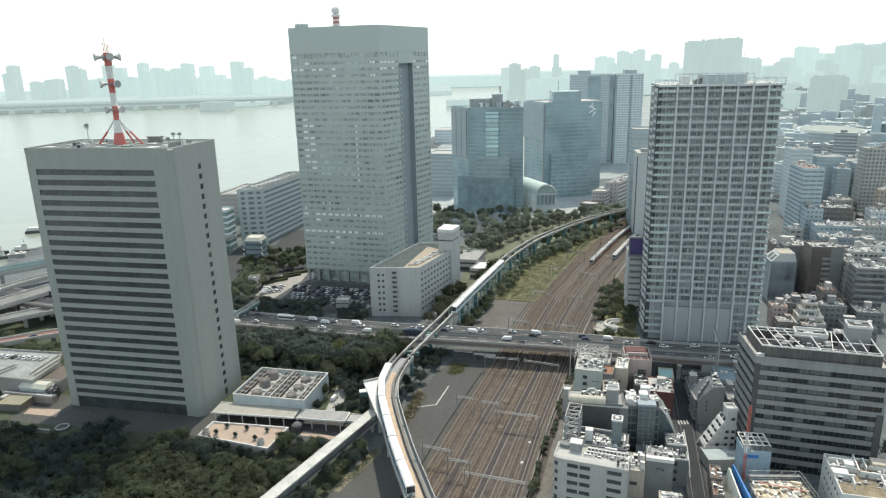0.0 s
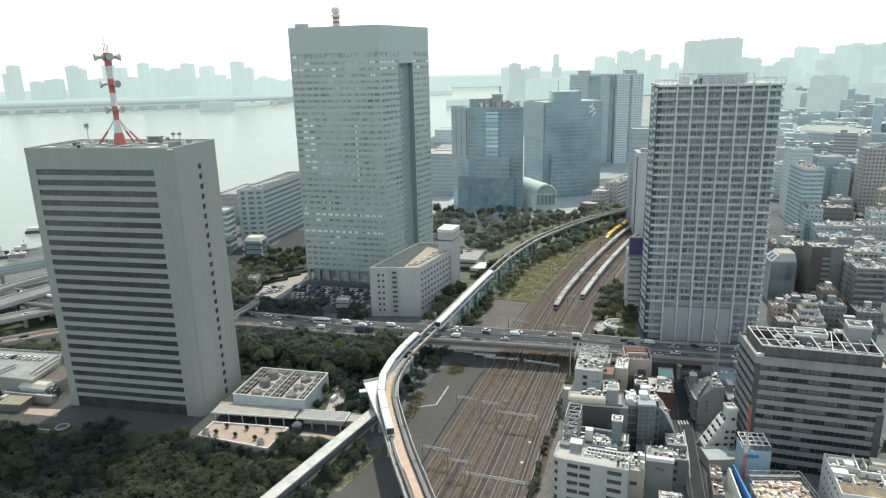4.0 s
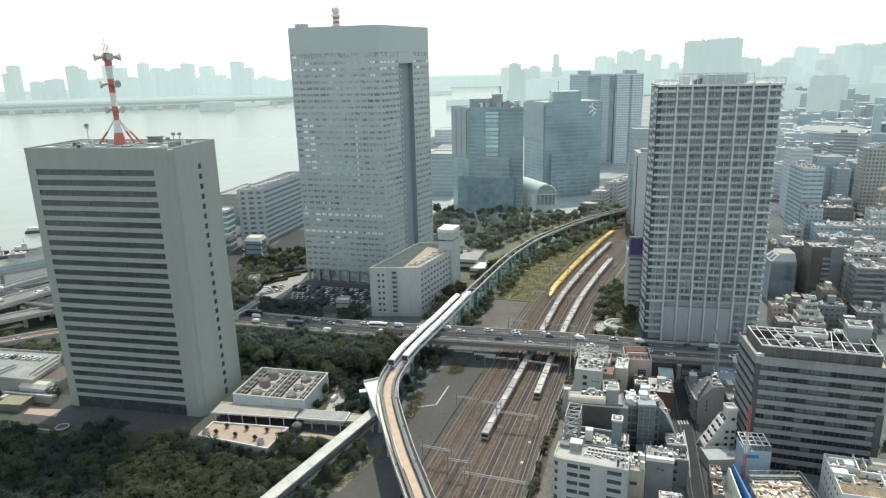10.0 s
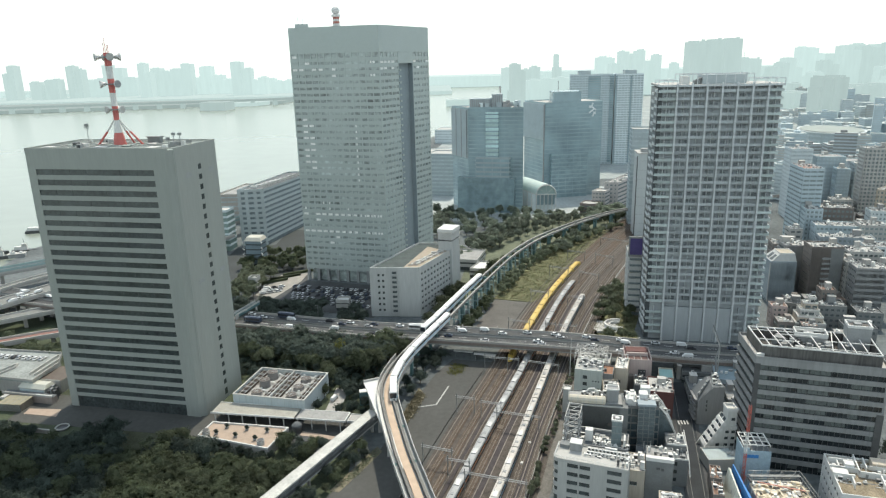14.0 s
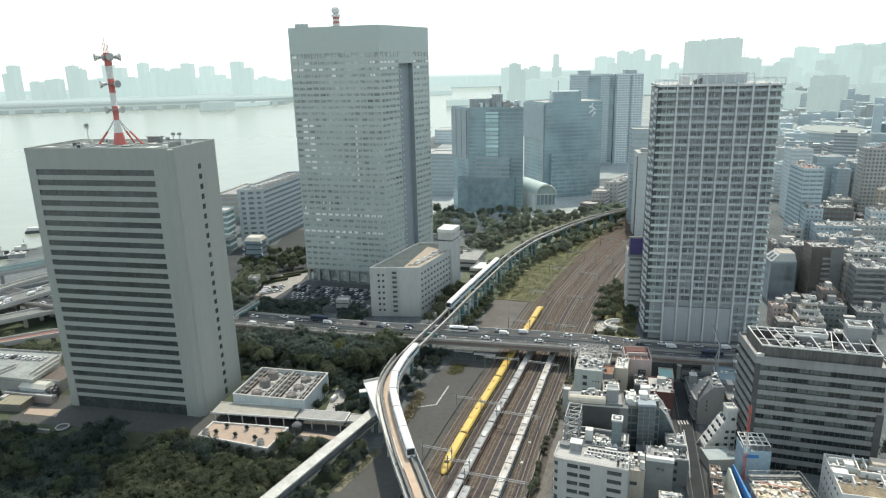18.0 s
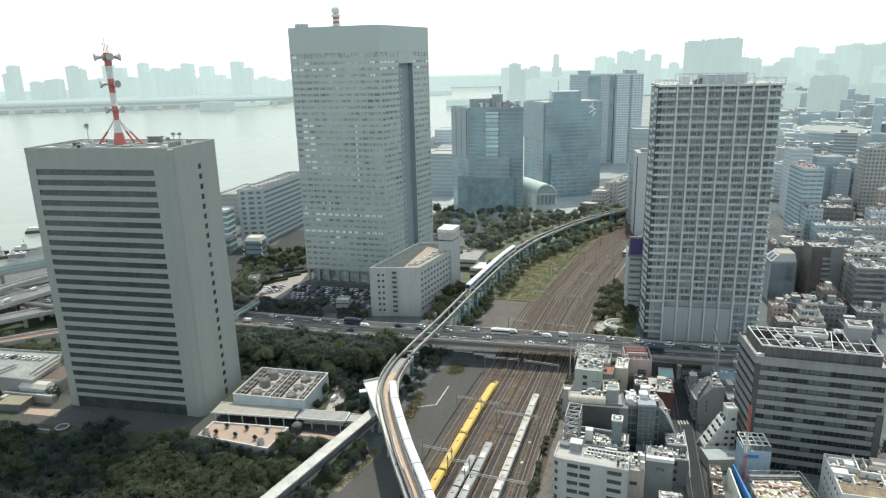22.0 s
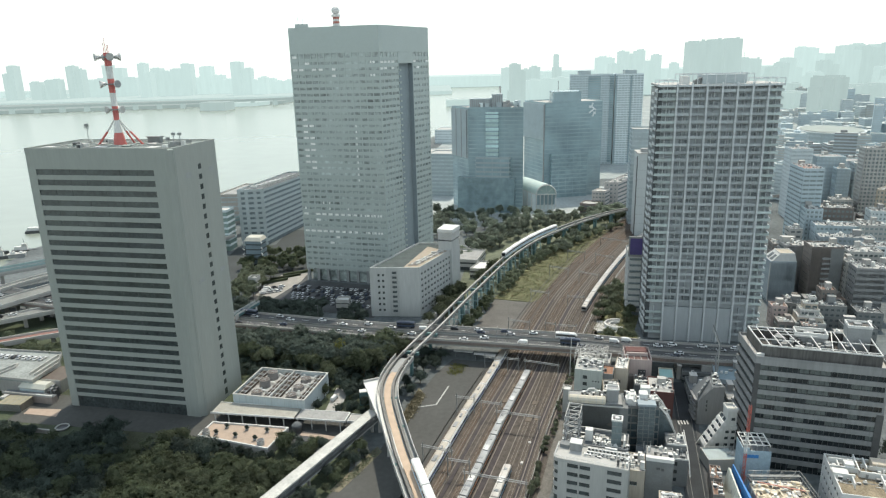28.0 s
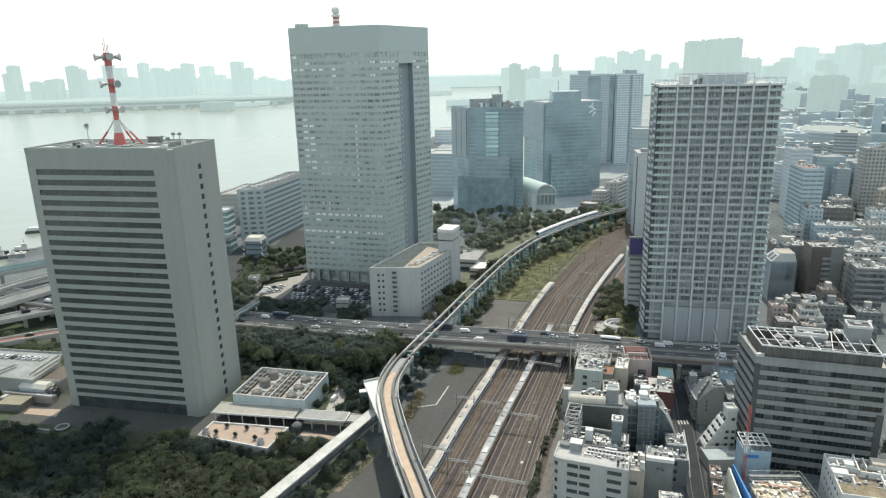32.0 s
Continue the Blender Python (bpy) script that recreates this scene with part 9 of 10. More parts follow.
        part("rubble_slab", boxes([(0, 0, 0, rnd.uniform(1.2, 3.4), rnd.uniform(0.8, 1.8), rnd.uniform(0.3, 0.8))]), rnd.choice((CREAM, CREAM, WHITE)), tm, m=pose(x, y, 10.2, rnd.gauss(0, 5), rnd.gauss(0, 5), rnd.gauss(0, 12)))
    part("beam_piece", tube([(2, 7, 11.5), (15, 2, 11.8)], 0.2, 5), mat("pink_beam", (0.6, 0.3, 0.24), 0.7), tm)
    for k in range(8):
        part("scaffold_pole", tube([(k * 2.2, 10.4, 0), (k * 2.2, 10.4, 13.5)], 0.08, 4), STEEL, tm)
    for k in range(6):
        part("scaffold_pole", tube([(16.6, 10.4 - k * 2.6, 0), (16.6, 10.4 - k * 2.6, 13.5)], 0.08, 4), STEEL, tm)
    for z in (10.5, 12, 13.4):
        part("scaffold_rail", tube([(0, 10.4, z), (16.6, 10.4, z), (16.6, -3, z)], 0.08, 4), PALE, tm)
    part("scaffold_deck", boxes([(0.5, 9.2, 9.9, 16.4, 10.2, 10.05), (0.5, 9.2, 11.9, 16.4, 10.2, 12.0)]), STEEL, tm)
    for k in range(7):
        part("scaffold_brace", tube([(k * 2.2, 10.4, 9.9 + (k % 2) * 3.4), (k * 2.2 + 2.2, 10.4, 13.3 - (k % 2) * 3.4)], 0.07, 4), PALE, tm)
    for k in range(5):
        part("blue_pole", tube([(-1.0 - k * 0.5, -2 + k * 2.4, 6), (-0.2 - k * 0.3, -1.6 + k * 2.4, 11 + k * 0.5)], 0.1, 4), (BLUES, RED2, WHITE)[k % 3], tm)


building_site()


def walled_roof_house():
    P = [(124.9, 197.6), (118.6, 176.0), (146, 168), (152, 188)]
    P = [P[0], P[1], P[2], P[3]]
    h = 15.5
    ob = building("walled_roof_house", "white house with low walls dividing its mossy roof", P, h, 4, WHITE, GLASS, sill=0.62, rib=0.2, piers=((0, 3), (1, 3)), pier_w=1.3, roof=mat("mossy_flat_roof", (0.24, 0.2, 0.14), 0.9, vary=0.45, scale=0.35, fine=2), parapet=1.1, category="building")
    c0 = Vector(P[0])
    ux, uy = (Vector(P[3]) - c0).normalized(), (Vector(P[1]) - c0).normalized()
    ang = math.degrees(math.atan2(ux.y, ux.x))
    m = pose(0, 0, 0, 0, 0, ang)
    for x, w_, y, d_, z in ((0.4, 8, -4, 0.4, 2.2), (0.4, 8, -8, 0.4, 1.8), (8.2, 0.4, -10, 10, 2.2), (2.8, 0.4, -8, 4, 1.8), (8.2, 9, -10, 0.4, 2.2), (11, 0.4, -6, 6, 1.6), (0.4, 6, -13, 0.4, 2.2), (5.6, 0.4, -17, 4, 1.8), (12, 13, -5, 0.4, 1.6), (14, 0.4, -17, 7, 2.0)):
        part("roof_wall", boxes([(x, y, h, x + w_, y + d_, h + z)]), WHITE, ob, m=m)
    for x, y in ((1.4, -3), (4.5, -3.4), (10, -4), (12.4, -8), (6, -11)):
        part("cooler", AC, WHITE, ob, m=m @ pose(x, y, h))
    part("hatch", boxes([(4.6, -7.6, h, 7.4, -5, h + 2.6)]), WHITE, ob, m=m)
    part("shelter", boxes([(0.6, -12.6, h + 1.6, 5, -9.4, h + 1.9)]), WHITE, ob, m=m)
    part("annex", boxes([(13, -4.6, h, 24, -0.6, h + 2.4)]), WALLS["beige"], ob, m=m)
    gear(ob, m, 0.6, 16, -16, -0.6, h, 60, 340, 1.6)


walled_roof_house()

# middle city
b1 = house(195.5, 386, -8, 15, 14, 24.5, "blue", "blue-grey house with a sloping glazed roof", 8, sill=0.95, units=0, gear=False, blank=(0,), side=2.6, piers=0)
mb_ = pose(0, 0, 0, 0, 0, -8)
part("sloping_roof", prism([(0, 0), (15, 0), (15, 14), (0, 14)], 24.5, 29.5, top=[(5.5, 1.5), (14, 1.5), (14, 12.5), (5.5, 12.5)]), OFFWHITE, b1, m=mb_)
part("roof_deck", boxes([(5.8, 1.8, 29.5, 13.7, 12.2, 29.6)]), mat("sand_deck", (0.4, 0.36, 0.29), 0.85, vary=0.15, scale=0.4), b1, m=mb_)
rim(b1, mb_, 5.5, 14, 1.5, 12.5, 29.5, 0.3, 0.6)
for k in range(2):
    part("roof_light", boxes([(-2.2, 0, -0.1, 2.2, 3.2, 0.12)]), GLASS, b1, m=mb_ @ pose(2.7, 2.4 + k * 5.0, 27.0, 0, -42.3, 0))
part("side_trim", boxes([(-0.1, -0.1, 0, 0.4, 0.3, 24.5)]), OFFWHITE, b1, m=mb_)
house(211, 401, -8, 15.5, 14, 30, "grey", "grey apartment house with balconies", 9, sill=0.45, units=14, rib=0.8, roof=PALE, blank=(0,))
b3 = house(216.5, 380.5, -9, 17.5, 14, 34.5, "brown", "tall dark brown apartment house", 11, sill=0.88, units=12, roof=PALE, blank=(0,))
part("dark_wing", boxes([(10.6, -0.12, 0, 17.5, 0.0, 34.2)]), WALLS["dark"], b3, "dark grey tiled wing", m=pose(0, 0, 0, 0, 0, -9))
for k in range(9):
    part("balcony", boxes([(6.0, -1.0, 0, 10.5, 0, 1.1)]), WALLS["grey"], b3, m=pose(0, 0, 3 + k * 3.1, 0, 0, -9))
house(234, 374, -10, 6, 12, 26.5, "white", "cream narrow apartment house", 8, sill=0.5, piers=2.4, pw=0.9, units=5)
house(231, 359.5, -12, 15, 12, 27.5, "grey", "dark apartment house with a white cluttered roof", 8, sill=0.6, side=2.6, piers=0, units=24, roof=PALE, blank=(0,))
house(179.5, 347, -10, 8, 8, 11, "pink", "low house with a pinkish roof terrace", 4, units=8, roof=mat("pink_terrace", (0.42, 0.3, 0.25), 0.9, vary=0.2))
# dark walls and roofs in this low row put in the taller houses' shade
house(190, 354, -12, 10, 9, 10, "dark", "grey house among low roofs, darkened for shade", 3, units=4, roof=DARKROOF)
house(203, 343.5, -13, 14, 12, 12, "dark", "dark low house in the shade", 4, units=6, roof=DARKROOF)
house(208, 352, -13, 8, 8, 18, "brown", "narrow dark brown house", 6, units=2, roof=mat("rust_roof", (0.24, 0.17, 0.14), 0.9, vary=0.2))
house(222, 340, -14, 13, 12, 9, "dark", "low house with coolers, darkened for shade", 3, units=6, roof=DARKROOF)
tp_ = thing("terraced_house", "cream house stepping back in crowded terraces", "building", pose(186, 334, 0, 0, 0, -13))
for i, (a, b, c, d, z) in enumerate(((0, 0, 15, 12, 6.5), (1.5, 2, 14, 12, 9.5), (3, 4.5, 12.5, 12, 12.5), (5, 7, 12, 12, 15.5), (8, 9, 11.5, 12, 18))):
    part("storey", boxes([(a, b, z - 6.5 if i == 0 else z - 3, c, d, z)]), WALLS["beige" if i % 2 else "white"], tp_)
    part("roof", boxes([(a + 0.2, b + 0.2, z, c - 0.2, d - 0.2, z + 0.08)]), PALE, tp_)
    rim(tp_, None, a, c, b, d, z, 0.2, 0.8, WHITE)
    for q in range(2):
        part("window", boxes([(a + 1 + q * 3.4, b - 0.05, z - 2.2, min(c - 0.3, a + 3.6 + q * 3.4), b + 0.02, z - 0.9)]), MIDGLASS, tp_)
    gear(tp_, None, a + 0.4, c - 1.4, b + 0.4, min(b + 2.0, d - 1), z, 14, 700 + i, 1.4)
# dark wall and roof colour again standing for shade
house(207, 324, -12, 15, 11, 7, "dark", "low house behind the office block, darkened for shade", 2, units=4, roof=DARKROOF)
house(230.7, 455, -13, 21, 13, 16, "brown", "brown low house with white vents", 5, units=12, roof=FLATROOF)
house(245, 430, -13, 16, 12, 14, "grey", "grey house with a flat roof", 4, units=10)
house(228, 415, -10, 12, 11, 18, "beige", "beige house with balconies", 6, units=8, piers=3)
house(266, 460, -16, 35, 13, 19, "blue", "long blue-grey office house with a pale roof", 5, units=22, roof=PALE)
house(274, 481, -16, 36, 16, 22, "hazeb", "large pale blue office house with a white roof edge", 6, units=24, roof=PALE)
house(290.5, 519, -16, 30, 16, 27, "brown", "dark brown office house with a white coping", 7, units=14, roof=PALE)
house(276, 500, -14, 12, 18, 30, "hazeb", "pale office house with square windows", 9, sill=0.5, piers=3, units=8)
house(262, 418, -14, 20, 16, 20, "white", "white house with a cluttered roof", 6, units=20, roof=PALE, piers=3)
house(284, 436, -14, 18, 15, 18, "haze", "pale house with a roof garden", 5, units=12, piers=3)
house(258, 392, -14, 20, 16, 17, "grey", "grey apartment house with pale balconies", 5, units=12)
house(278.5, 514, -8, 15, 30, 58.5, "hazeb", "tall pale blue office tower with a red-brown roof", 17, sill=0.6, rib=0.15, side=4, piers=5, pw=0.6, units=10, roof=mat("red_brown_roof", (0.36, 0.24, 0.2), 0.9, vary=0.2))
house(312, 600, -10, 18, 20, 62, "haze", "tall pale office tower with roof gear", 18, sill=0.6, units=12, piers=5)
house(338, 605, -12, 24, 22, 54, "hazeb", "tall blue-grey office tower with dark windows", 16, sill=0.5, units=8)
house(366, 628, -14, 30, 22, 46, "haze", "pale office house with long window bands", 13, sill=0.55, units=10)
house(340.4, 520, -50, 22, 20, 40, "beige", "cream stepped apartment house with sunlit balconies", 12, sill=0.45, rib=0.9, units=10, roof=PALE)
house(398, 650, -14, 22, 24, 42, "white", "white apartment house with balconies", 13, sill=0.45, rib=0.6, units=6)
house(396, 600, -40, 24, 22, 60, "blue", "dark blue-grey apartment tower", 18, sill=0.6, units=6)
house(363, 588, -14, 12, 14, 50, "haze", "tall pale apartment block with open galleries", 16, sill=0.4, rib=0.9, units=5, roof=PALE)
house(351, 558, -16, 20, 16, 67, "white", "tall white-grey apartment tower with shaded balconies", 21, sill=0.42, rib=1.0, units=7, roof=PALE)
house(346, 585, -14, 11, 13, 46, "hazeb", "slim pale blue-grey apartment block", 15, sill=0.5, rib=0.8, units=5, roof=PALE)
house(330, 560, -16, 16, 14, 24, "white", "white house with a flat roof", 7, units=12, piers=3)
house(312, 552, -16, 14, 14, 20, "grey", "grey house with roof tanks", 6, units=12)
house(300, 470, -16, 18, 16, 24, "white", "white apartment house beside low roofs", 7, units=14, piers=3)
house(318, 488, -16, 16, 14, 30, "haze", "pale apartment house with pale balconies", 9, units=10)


ARENA = (552, 985, 690, 1150)


def arena():
    """Large low hall with a curved white eave."""
    P = [(612 + 47 * math.cos(k * math.pi / 8) + 8 * math.sin(k * math.pi / 8), 1066 + 62 * math.sin(k * math.pi / 8)) for k in range(16)]
    ob = building("arena_hall", "large pale arena hall with a white curved eave", P, 26, 4, mat("grey_arena_wall", (0.38, 0.44, 0.46), 0.8, vary=0.15, scale=0.05), SOFTGLASS, sill=0.6, rib=0.5, piers=((10, 9), (11, 9), (12, 9)), pier_w=1.5, roof=WALLS["hazeb"], category="hall", far=True)
    loc = [(x - P[0][0], y - P[0][1]) for x, y in P]
    part("eave", prism(shrink(loc, -2), 27, 28.2), WALLS["haze"], ob)
    part("roof_field", prism(shrink(loc, 2), 29, 30.2, top=shrink(loc, 12)), mat("grey_green_roof_field", (0.3, 0.335, 0.315), 0.9, vary=0.1, scale=0.03), ob)


arena()


def fill_city():
    """Houses behind, haze put into their pale colours, larger and plainer with distance."""
    rnd = random.Random(99)
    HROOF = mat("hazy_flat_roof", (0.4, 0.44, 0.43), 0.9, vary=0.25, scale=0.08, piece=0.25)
    got = []
    for row in range(34):
        y0 = 690 + row * 24 + row * row * 0.5
        cell = 21 + row * 0.75
        for col in range(40):
            x = y0 * 0.44 + (col - 4) * cell + rnd.uniform(-3, 3)
            y = y0 - (col - 4) * cell * 0.25 + rnd.uniform(-4, 4)
            az = math.degrees(math.atan2(x, y))
            if not 25.3 < az < 34.6 or y < 600:
                continue
            if any(abs(x - a - 10) < 26 and abs(y - b - 8) < 26 for a, b in ((312, 600), (338, 605), (366, 628), (398, 650), (396, 600), (352, 612))) or (ARENA[0] - 15 < x < ARENA[2] + 10 and ARENA[1] - 30 < y < ARENA[3] + 10):
                continue
            got.append((x, y, row, cell))
    for x, y, row, cell in got:
        w, d = cell * rnd.uniform(0.4, 1.0), cell * rnd.uniform(0.4, 0.95)
        h = rnd.choice((7, 8, 10, 12, 15, 18, 24, 30)) * rnd.uniform(0.8, 1.25)
        if rnd.random() < 0.09:
            h = rnd.uniform(36, 62)
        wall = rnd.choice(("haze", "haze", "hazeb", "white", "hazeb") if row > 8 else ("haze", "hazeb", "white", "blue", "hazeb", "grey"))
        yaw = rnd.choice((-14, -14, 22, -35)) + rnd.uniform(-5, 5)
        words = {"haze": "pale", "hazeb": "pale blue-grey", "white": "white", "blue": "blue-grey", "grey": "grey", "beige": "beige"}[wall] + " flat-roofed house in the hazy city"
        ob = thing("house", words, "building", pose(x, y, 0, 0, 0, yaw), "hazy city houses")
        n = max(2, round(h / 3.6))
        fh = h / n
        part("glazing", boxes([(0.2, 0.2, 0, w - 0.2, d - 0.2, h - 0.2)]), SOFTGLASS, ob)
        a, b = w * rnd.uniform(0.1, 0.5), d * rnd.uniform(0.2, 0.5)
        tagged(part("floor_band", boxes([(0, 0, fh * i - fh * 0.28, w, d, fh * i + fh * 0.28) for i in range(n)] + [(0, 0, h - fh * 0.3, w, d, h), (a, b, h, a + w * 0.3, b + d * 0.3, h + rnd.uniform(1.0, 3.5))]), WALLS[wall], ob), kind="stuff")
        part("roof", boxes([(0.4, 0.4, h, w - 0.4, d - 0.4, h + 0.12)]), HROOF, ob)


fill_city()


def small_houses():
    """Narrow houses that fill the blocks between the larger ones."""
    rnd = random.Random(404)
    ROOFS = (PALE, FLATROOF, DARKROOF, FLATROOF, mat("brown_small_roof", (0.26, 0.2, 0.17), 0.9, vary=0.2))
    n = 0
    for row in range(26):
        for col in range(20):
            y = 318 + row * 13 - col * 3.2 + rnd.uniform(-3, 3)
            x = 168 + col * 13 + row * 7.0 + rnd.uniform(-3, 3)
            az = math.degrees(math.atan2(x, y))
            if not 26.2 < az < 34.2 or y < 312 or y > 640 or n >= 70:
                continue
            w, d = rnd.uniform(6, 12), rnd.uniform(7, 12)
            if any(math.hypot(x + w / 2 - a, y + d / 2 - b) < r + 4.5 for a, b, r in PLOTS):
                continue
            if 158 < x < 200 and y < 345 and x < 176:
                continue
            n += 1
            PLOTS.append((x + w / 2, y + d / 2, 5))
            h = rnd.choice((6, 8, 9, 11, 13, 16, 20)) * rnd.uniform(0.9, 1.15)
            wall = rnd.choice(("white", "grey", "beige", "brown", "dark", "blue", "white", "grey"))
            # nearest plots kept low and dark-walled, with shade put into wall colour
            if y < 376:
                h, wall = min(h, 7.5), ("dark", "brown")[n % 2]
            yaw = -13 + rnd.uniform(-4, 4)
            words = {"white": "white", "grey": "grey", "beige": "beige", "brown": "brown", "dark": "dark grey", "blue": "blue-grey"}[wall]
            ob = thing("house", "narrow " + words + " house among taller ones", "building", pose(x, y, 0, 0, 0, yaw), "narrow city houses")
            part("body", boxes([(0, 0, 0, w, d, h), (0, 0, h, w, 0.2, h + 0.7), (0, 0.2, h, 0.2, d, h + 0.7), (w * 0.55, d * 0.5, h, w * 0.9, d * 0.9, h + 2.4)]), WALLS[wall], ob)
            part("roof", boxes([(0.2, 0.2, h, w, d, h + 0.1)]), rnd.choice(ROOFS), ob)
            k = max(2, int(h / 3.2))
            rows = []
            for f in range(k):
                z = 1.2 + f * h / k
                rows += [(w * 0.12, -0.05, z, w * 0.42, 0.0, z + 1.3), (w * 0.55, -0.05, z, w * 0.85, 0.0, z + 1.3), (-0.05, d * 0.2, z, 0.0, d * 0.8, z + 1.2)]
            tagged(part("window", boxes(rows), MIDGLASS, ob), kind="stuff")
            bits = [(px_, py_, h, px_ + rnd.uniform(0.6, 1.6), py_ + rnd.uniform(0.5, 1.2), h + rnd.uniform(0.6, 1.6)) for px_, py_ in ((rnd.uniform(0.5, w - 2), rnd.uniform(0.5, d - 2)) for _ in range(9))]
            tagged(part("roof_gear", boxes(bits), WHITE, ob), kind="stuff")


small_houses()

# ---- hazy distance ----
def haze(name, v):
    """Distance seen through bright haze, put in as emission: it mostly glows."""
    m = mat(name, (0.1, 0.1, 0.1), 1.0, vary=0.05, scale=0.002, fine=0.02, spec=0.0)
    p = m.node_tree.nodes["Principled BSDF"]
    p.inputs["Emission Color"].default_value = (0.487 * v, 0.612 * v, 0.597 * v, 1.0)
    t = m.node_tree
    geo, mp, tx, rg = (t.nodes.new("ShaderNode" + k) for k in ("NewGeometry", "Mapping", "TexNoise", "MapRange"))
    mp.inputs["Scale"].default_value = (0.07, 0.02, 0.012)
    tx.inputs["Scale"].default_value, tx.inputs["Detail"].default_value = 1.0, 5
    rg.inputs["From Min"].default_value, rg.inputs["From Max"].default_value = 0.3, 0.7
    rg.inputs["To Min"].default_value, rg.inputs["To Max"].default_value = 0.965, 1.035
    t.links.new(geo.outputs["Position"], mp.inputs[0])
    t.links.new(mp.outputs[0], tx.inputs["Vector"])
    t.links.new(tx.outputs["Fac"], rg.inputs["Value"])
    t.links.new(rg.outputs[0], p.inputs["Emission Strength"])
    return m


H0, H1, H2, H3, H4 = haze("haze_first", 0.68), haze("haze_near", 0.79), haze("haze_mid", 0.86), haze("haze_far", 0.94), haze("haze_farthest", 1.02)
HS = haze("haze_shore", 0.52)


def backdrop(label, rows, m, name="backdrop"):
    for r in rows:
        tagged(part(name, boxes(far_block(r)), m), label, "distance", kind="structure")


def far_block(r):
    """One far building: shafts of uneven height, plant rooms and a mast on top."""
    x0, y0, z0, x1, y1, z1 = r
    q = random.Random(int(x0 * 7 + z1 * 3))
    w = x1 - x0
    if z1 < 30:
        return [r]
    n = 1 if w < 45 else 2 if w < 100 else 3
    if w > 150:
        n = 4
    cut = [x0] + [x0 + w * (i + q.uniform(-0.2, 0.2)) / n for i in range(1, n)] + [x1]
    tall = q.randrange(n)
    out = []
    for i in range(n):
        a, b = cut[i], cut[i + 1]
        h = z1 if i == tall else z1 * (q.uniform(0.97, 0.995) if y0 < 1850 else q.uniform(0.72, 0.98))
        d = q.uniform(0, 18)
        out.append((a, y0 + d, z0, b, y1 + d, h))
        c = a + (b - a) * q.uniform(0.1, 0.4)
        out.append((c, y0 + d + 6, h, c + (b - a) * q.uniform(0.25, 0.5), y1 + d - 6, h + q.uniform(2, 5)))
        if q.random() < 0.4:
            out.append((b - (b - a) * 0.22, y0 + d + 10, h, b - (b - a) * 0.1, y0 + d + 22, h + q.uniform(2, 7)))
        if q.random() < 0.25:
            out.append((c + 2, y0 + d + 20, h, c + 3.4, y0 + d + 21.4, h + q.uniform(10, 20)))
        if q.random() < 0.5:
            s = q.uniform(0.15, 0.3) * (b - a)
            out.append((a - s, y0 + d + 5, z0, a, y1 + d - 5, h * q.uniform(0.45, 0.8)))
    return out


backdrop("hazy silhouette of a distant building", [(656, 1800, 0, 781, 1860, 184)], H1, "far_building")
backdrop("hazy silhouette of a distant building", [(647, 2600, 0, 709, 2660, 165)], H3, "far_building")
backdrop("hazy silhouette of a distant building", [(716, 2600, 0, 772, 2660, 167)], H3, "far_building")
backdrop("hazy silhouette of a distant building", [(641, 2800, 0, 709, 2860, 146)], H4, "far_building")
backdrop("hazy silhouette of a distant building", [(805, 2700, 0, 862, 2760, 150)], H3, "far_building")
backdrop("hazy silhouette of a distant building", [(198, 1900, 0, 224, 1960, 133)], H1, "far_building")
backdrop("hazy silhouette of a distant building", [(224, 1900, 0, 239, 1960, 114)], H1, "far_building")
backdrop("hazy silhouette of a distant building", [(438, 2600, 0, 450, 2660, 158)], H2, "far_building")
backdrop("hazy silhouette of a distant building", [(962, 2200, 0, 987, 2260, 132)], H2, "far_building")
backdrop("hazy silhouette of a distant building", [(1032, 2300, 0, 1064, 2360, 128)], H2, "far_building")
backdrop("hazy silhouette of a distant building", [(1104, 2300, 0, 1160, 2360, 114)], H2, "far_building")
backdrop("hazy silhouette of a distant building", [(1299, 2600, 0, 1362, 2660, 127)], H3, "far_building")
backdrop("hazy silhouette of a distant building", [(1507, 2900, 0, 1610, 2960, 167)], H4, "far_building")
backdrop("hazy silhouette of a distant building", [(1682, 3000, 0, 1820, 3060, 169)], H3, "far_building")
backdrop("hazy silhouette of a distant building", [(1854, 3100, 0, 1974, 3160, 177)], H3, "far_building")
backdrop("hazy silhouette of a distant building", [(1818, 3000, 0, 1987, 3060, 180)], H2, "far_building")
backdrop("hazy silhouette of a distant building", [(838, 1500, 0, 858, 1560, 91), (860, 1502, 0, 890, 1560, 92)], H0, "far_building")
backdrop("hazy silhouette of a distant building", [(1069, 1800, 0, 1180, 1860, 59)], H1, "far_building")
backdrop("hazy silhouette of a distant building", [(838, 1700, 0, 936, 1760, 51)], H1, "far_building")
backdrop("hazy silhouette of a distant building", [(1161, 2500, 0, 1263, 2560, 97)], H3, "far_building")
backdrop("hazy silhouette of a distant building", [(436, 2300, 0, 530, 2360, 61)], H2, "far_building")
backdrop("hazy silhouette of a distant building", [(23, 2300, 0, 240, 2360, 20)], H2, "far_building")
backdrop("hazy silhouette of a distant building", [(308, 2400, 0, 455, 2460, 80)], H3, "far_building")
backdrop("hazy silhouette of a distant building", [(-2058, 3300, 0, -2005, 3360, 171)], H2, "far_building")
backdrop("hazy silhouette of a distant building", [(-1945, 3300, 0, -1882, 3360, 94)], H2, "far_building")
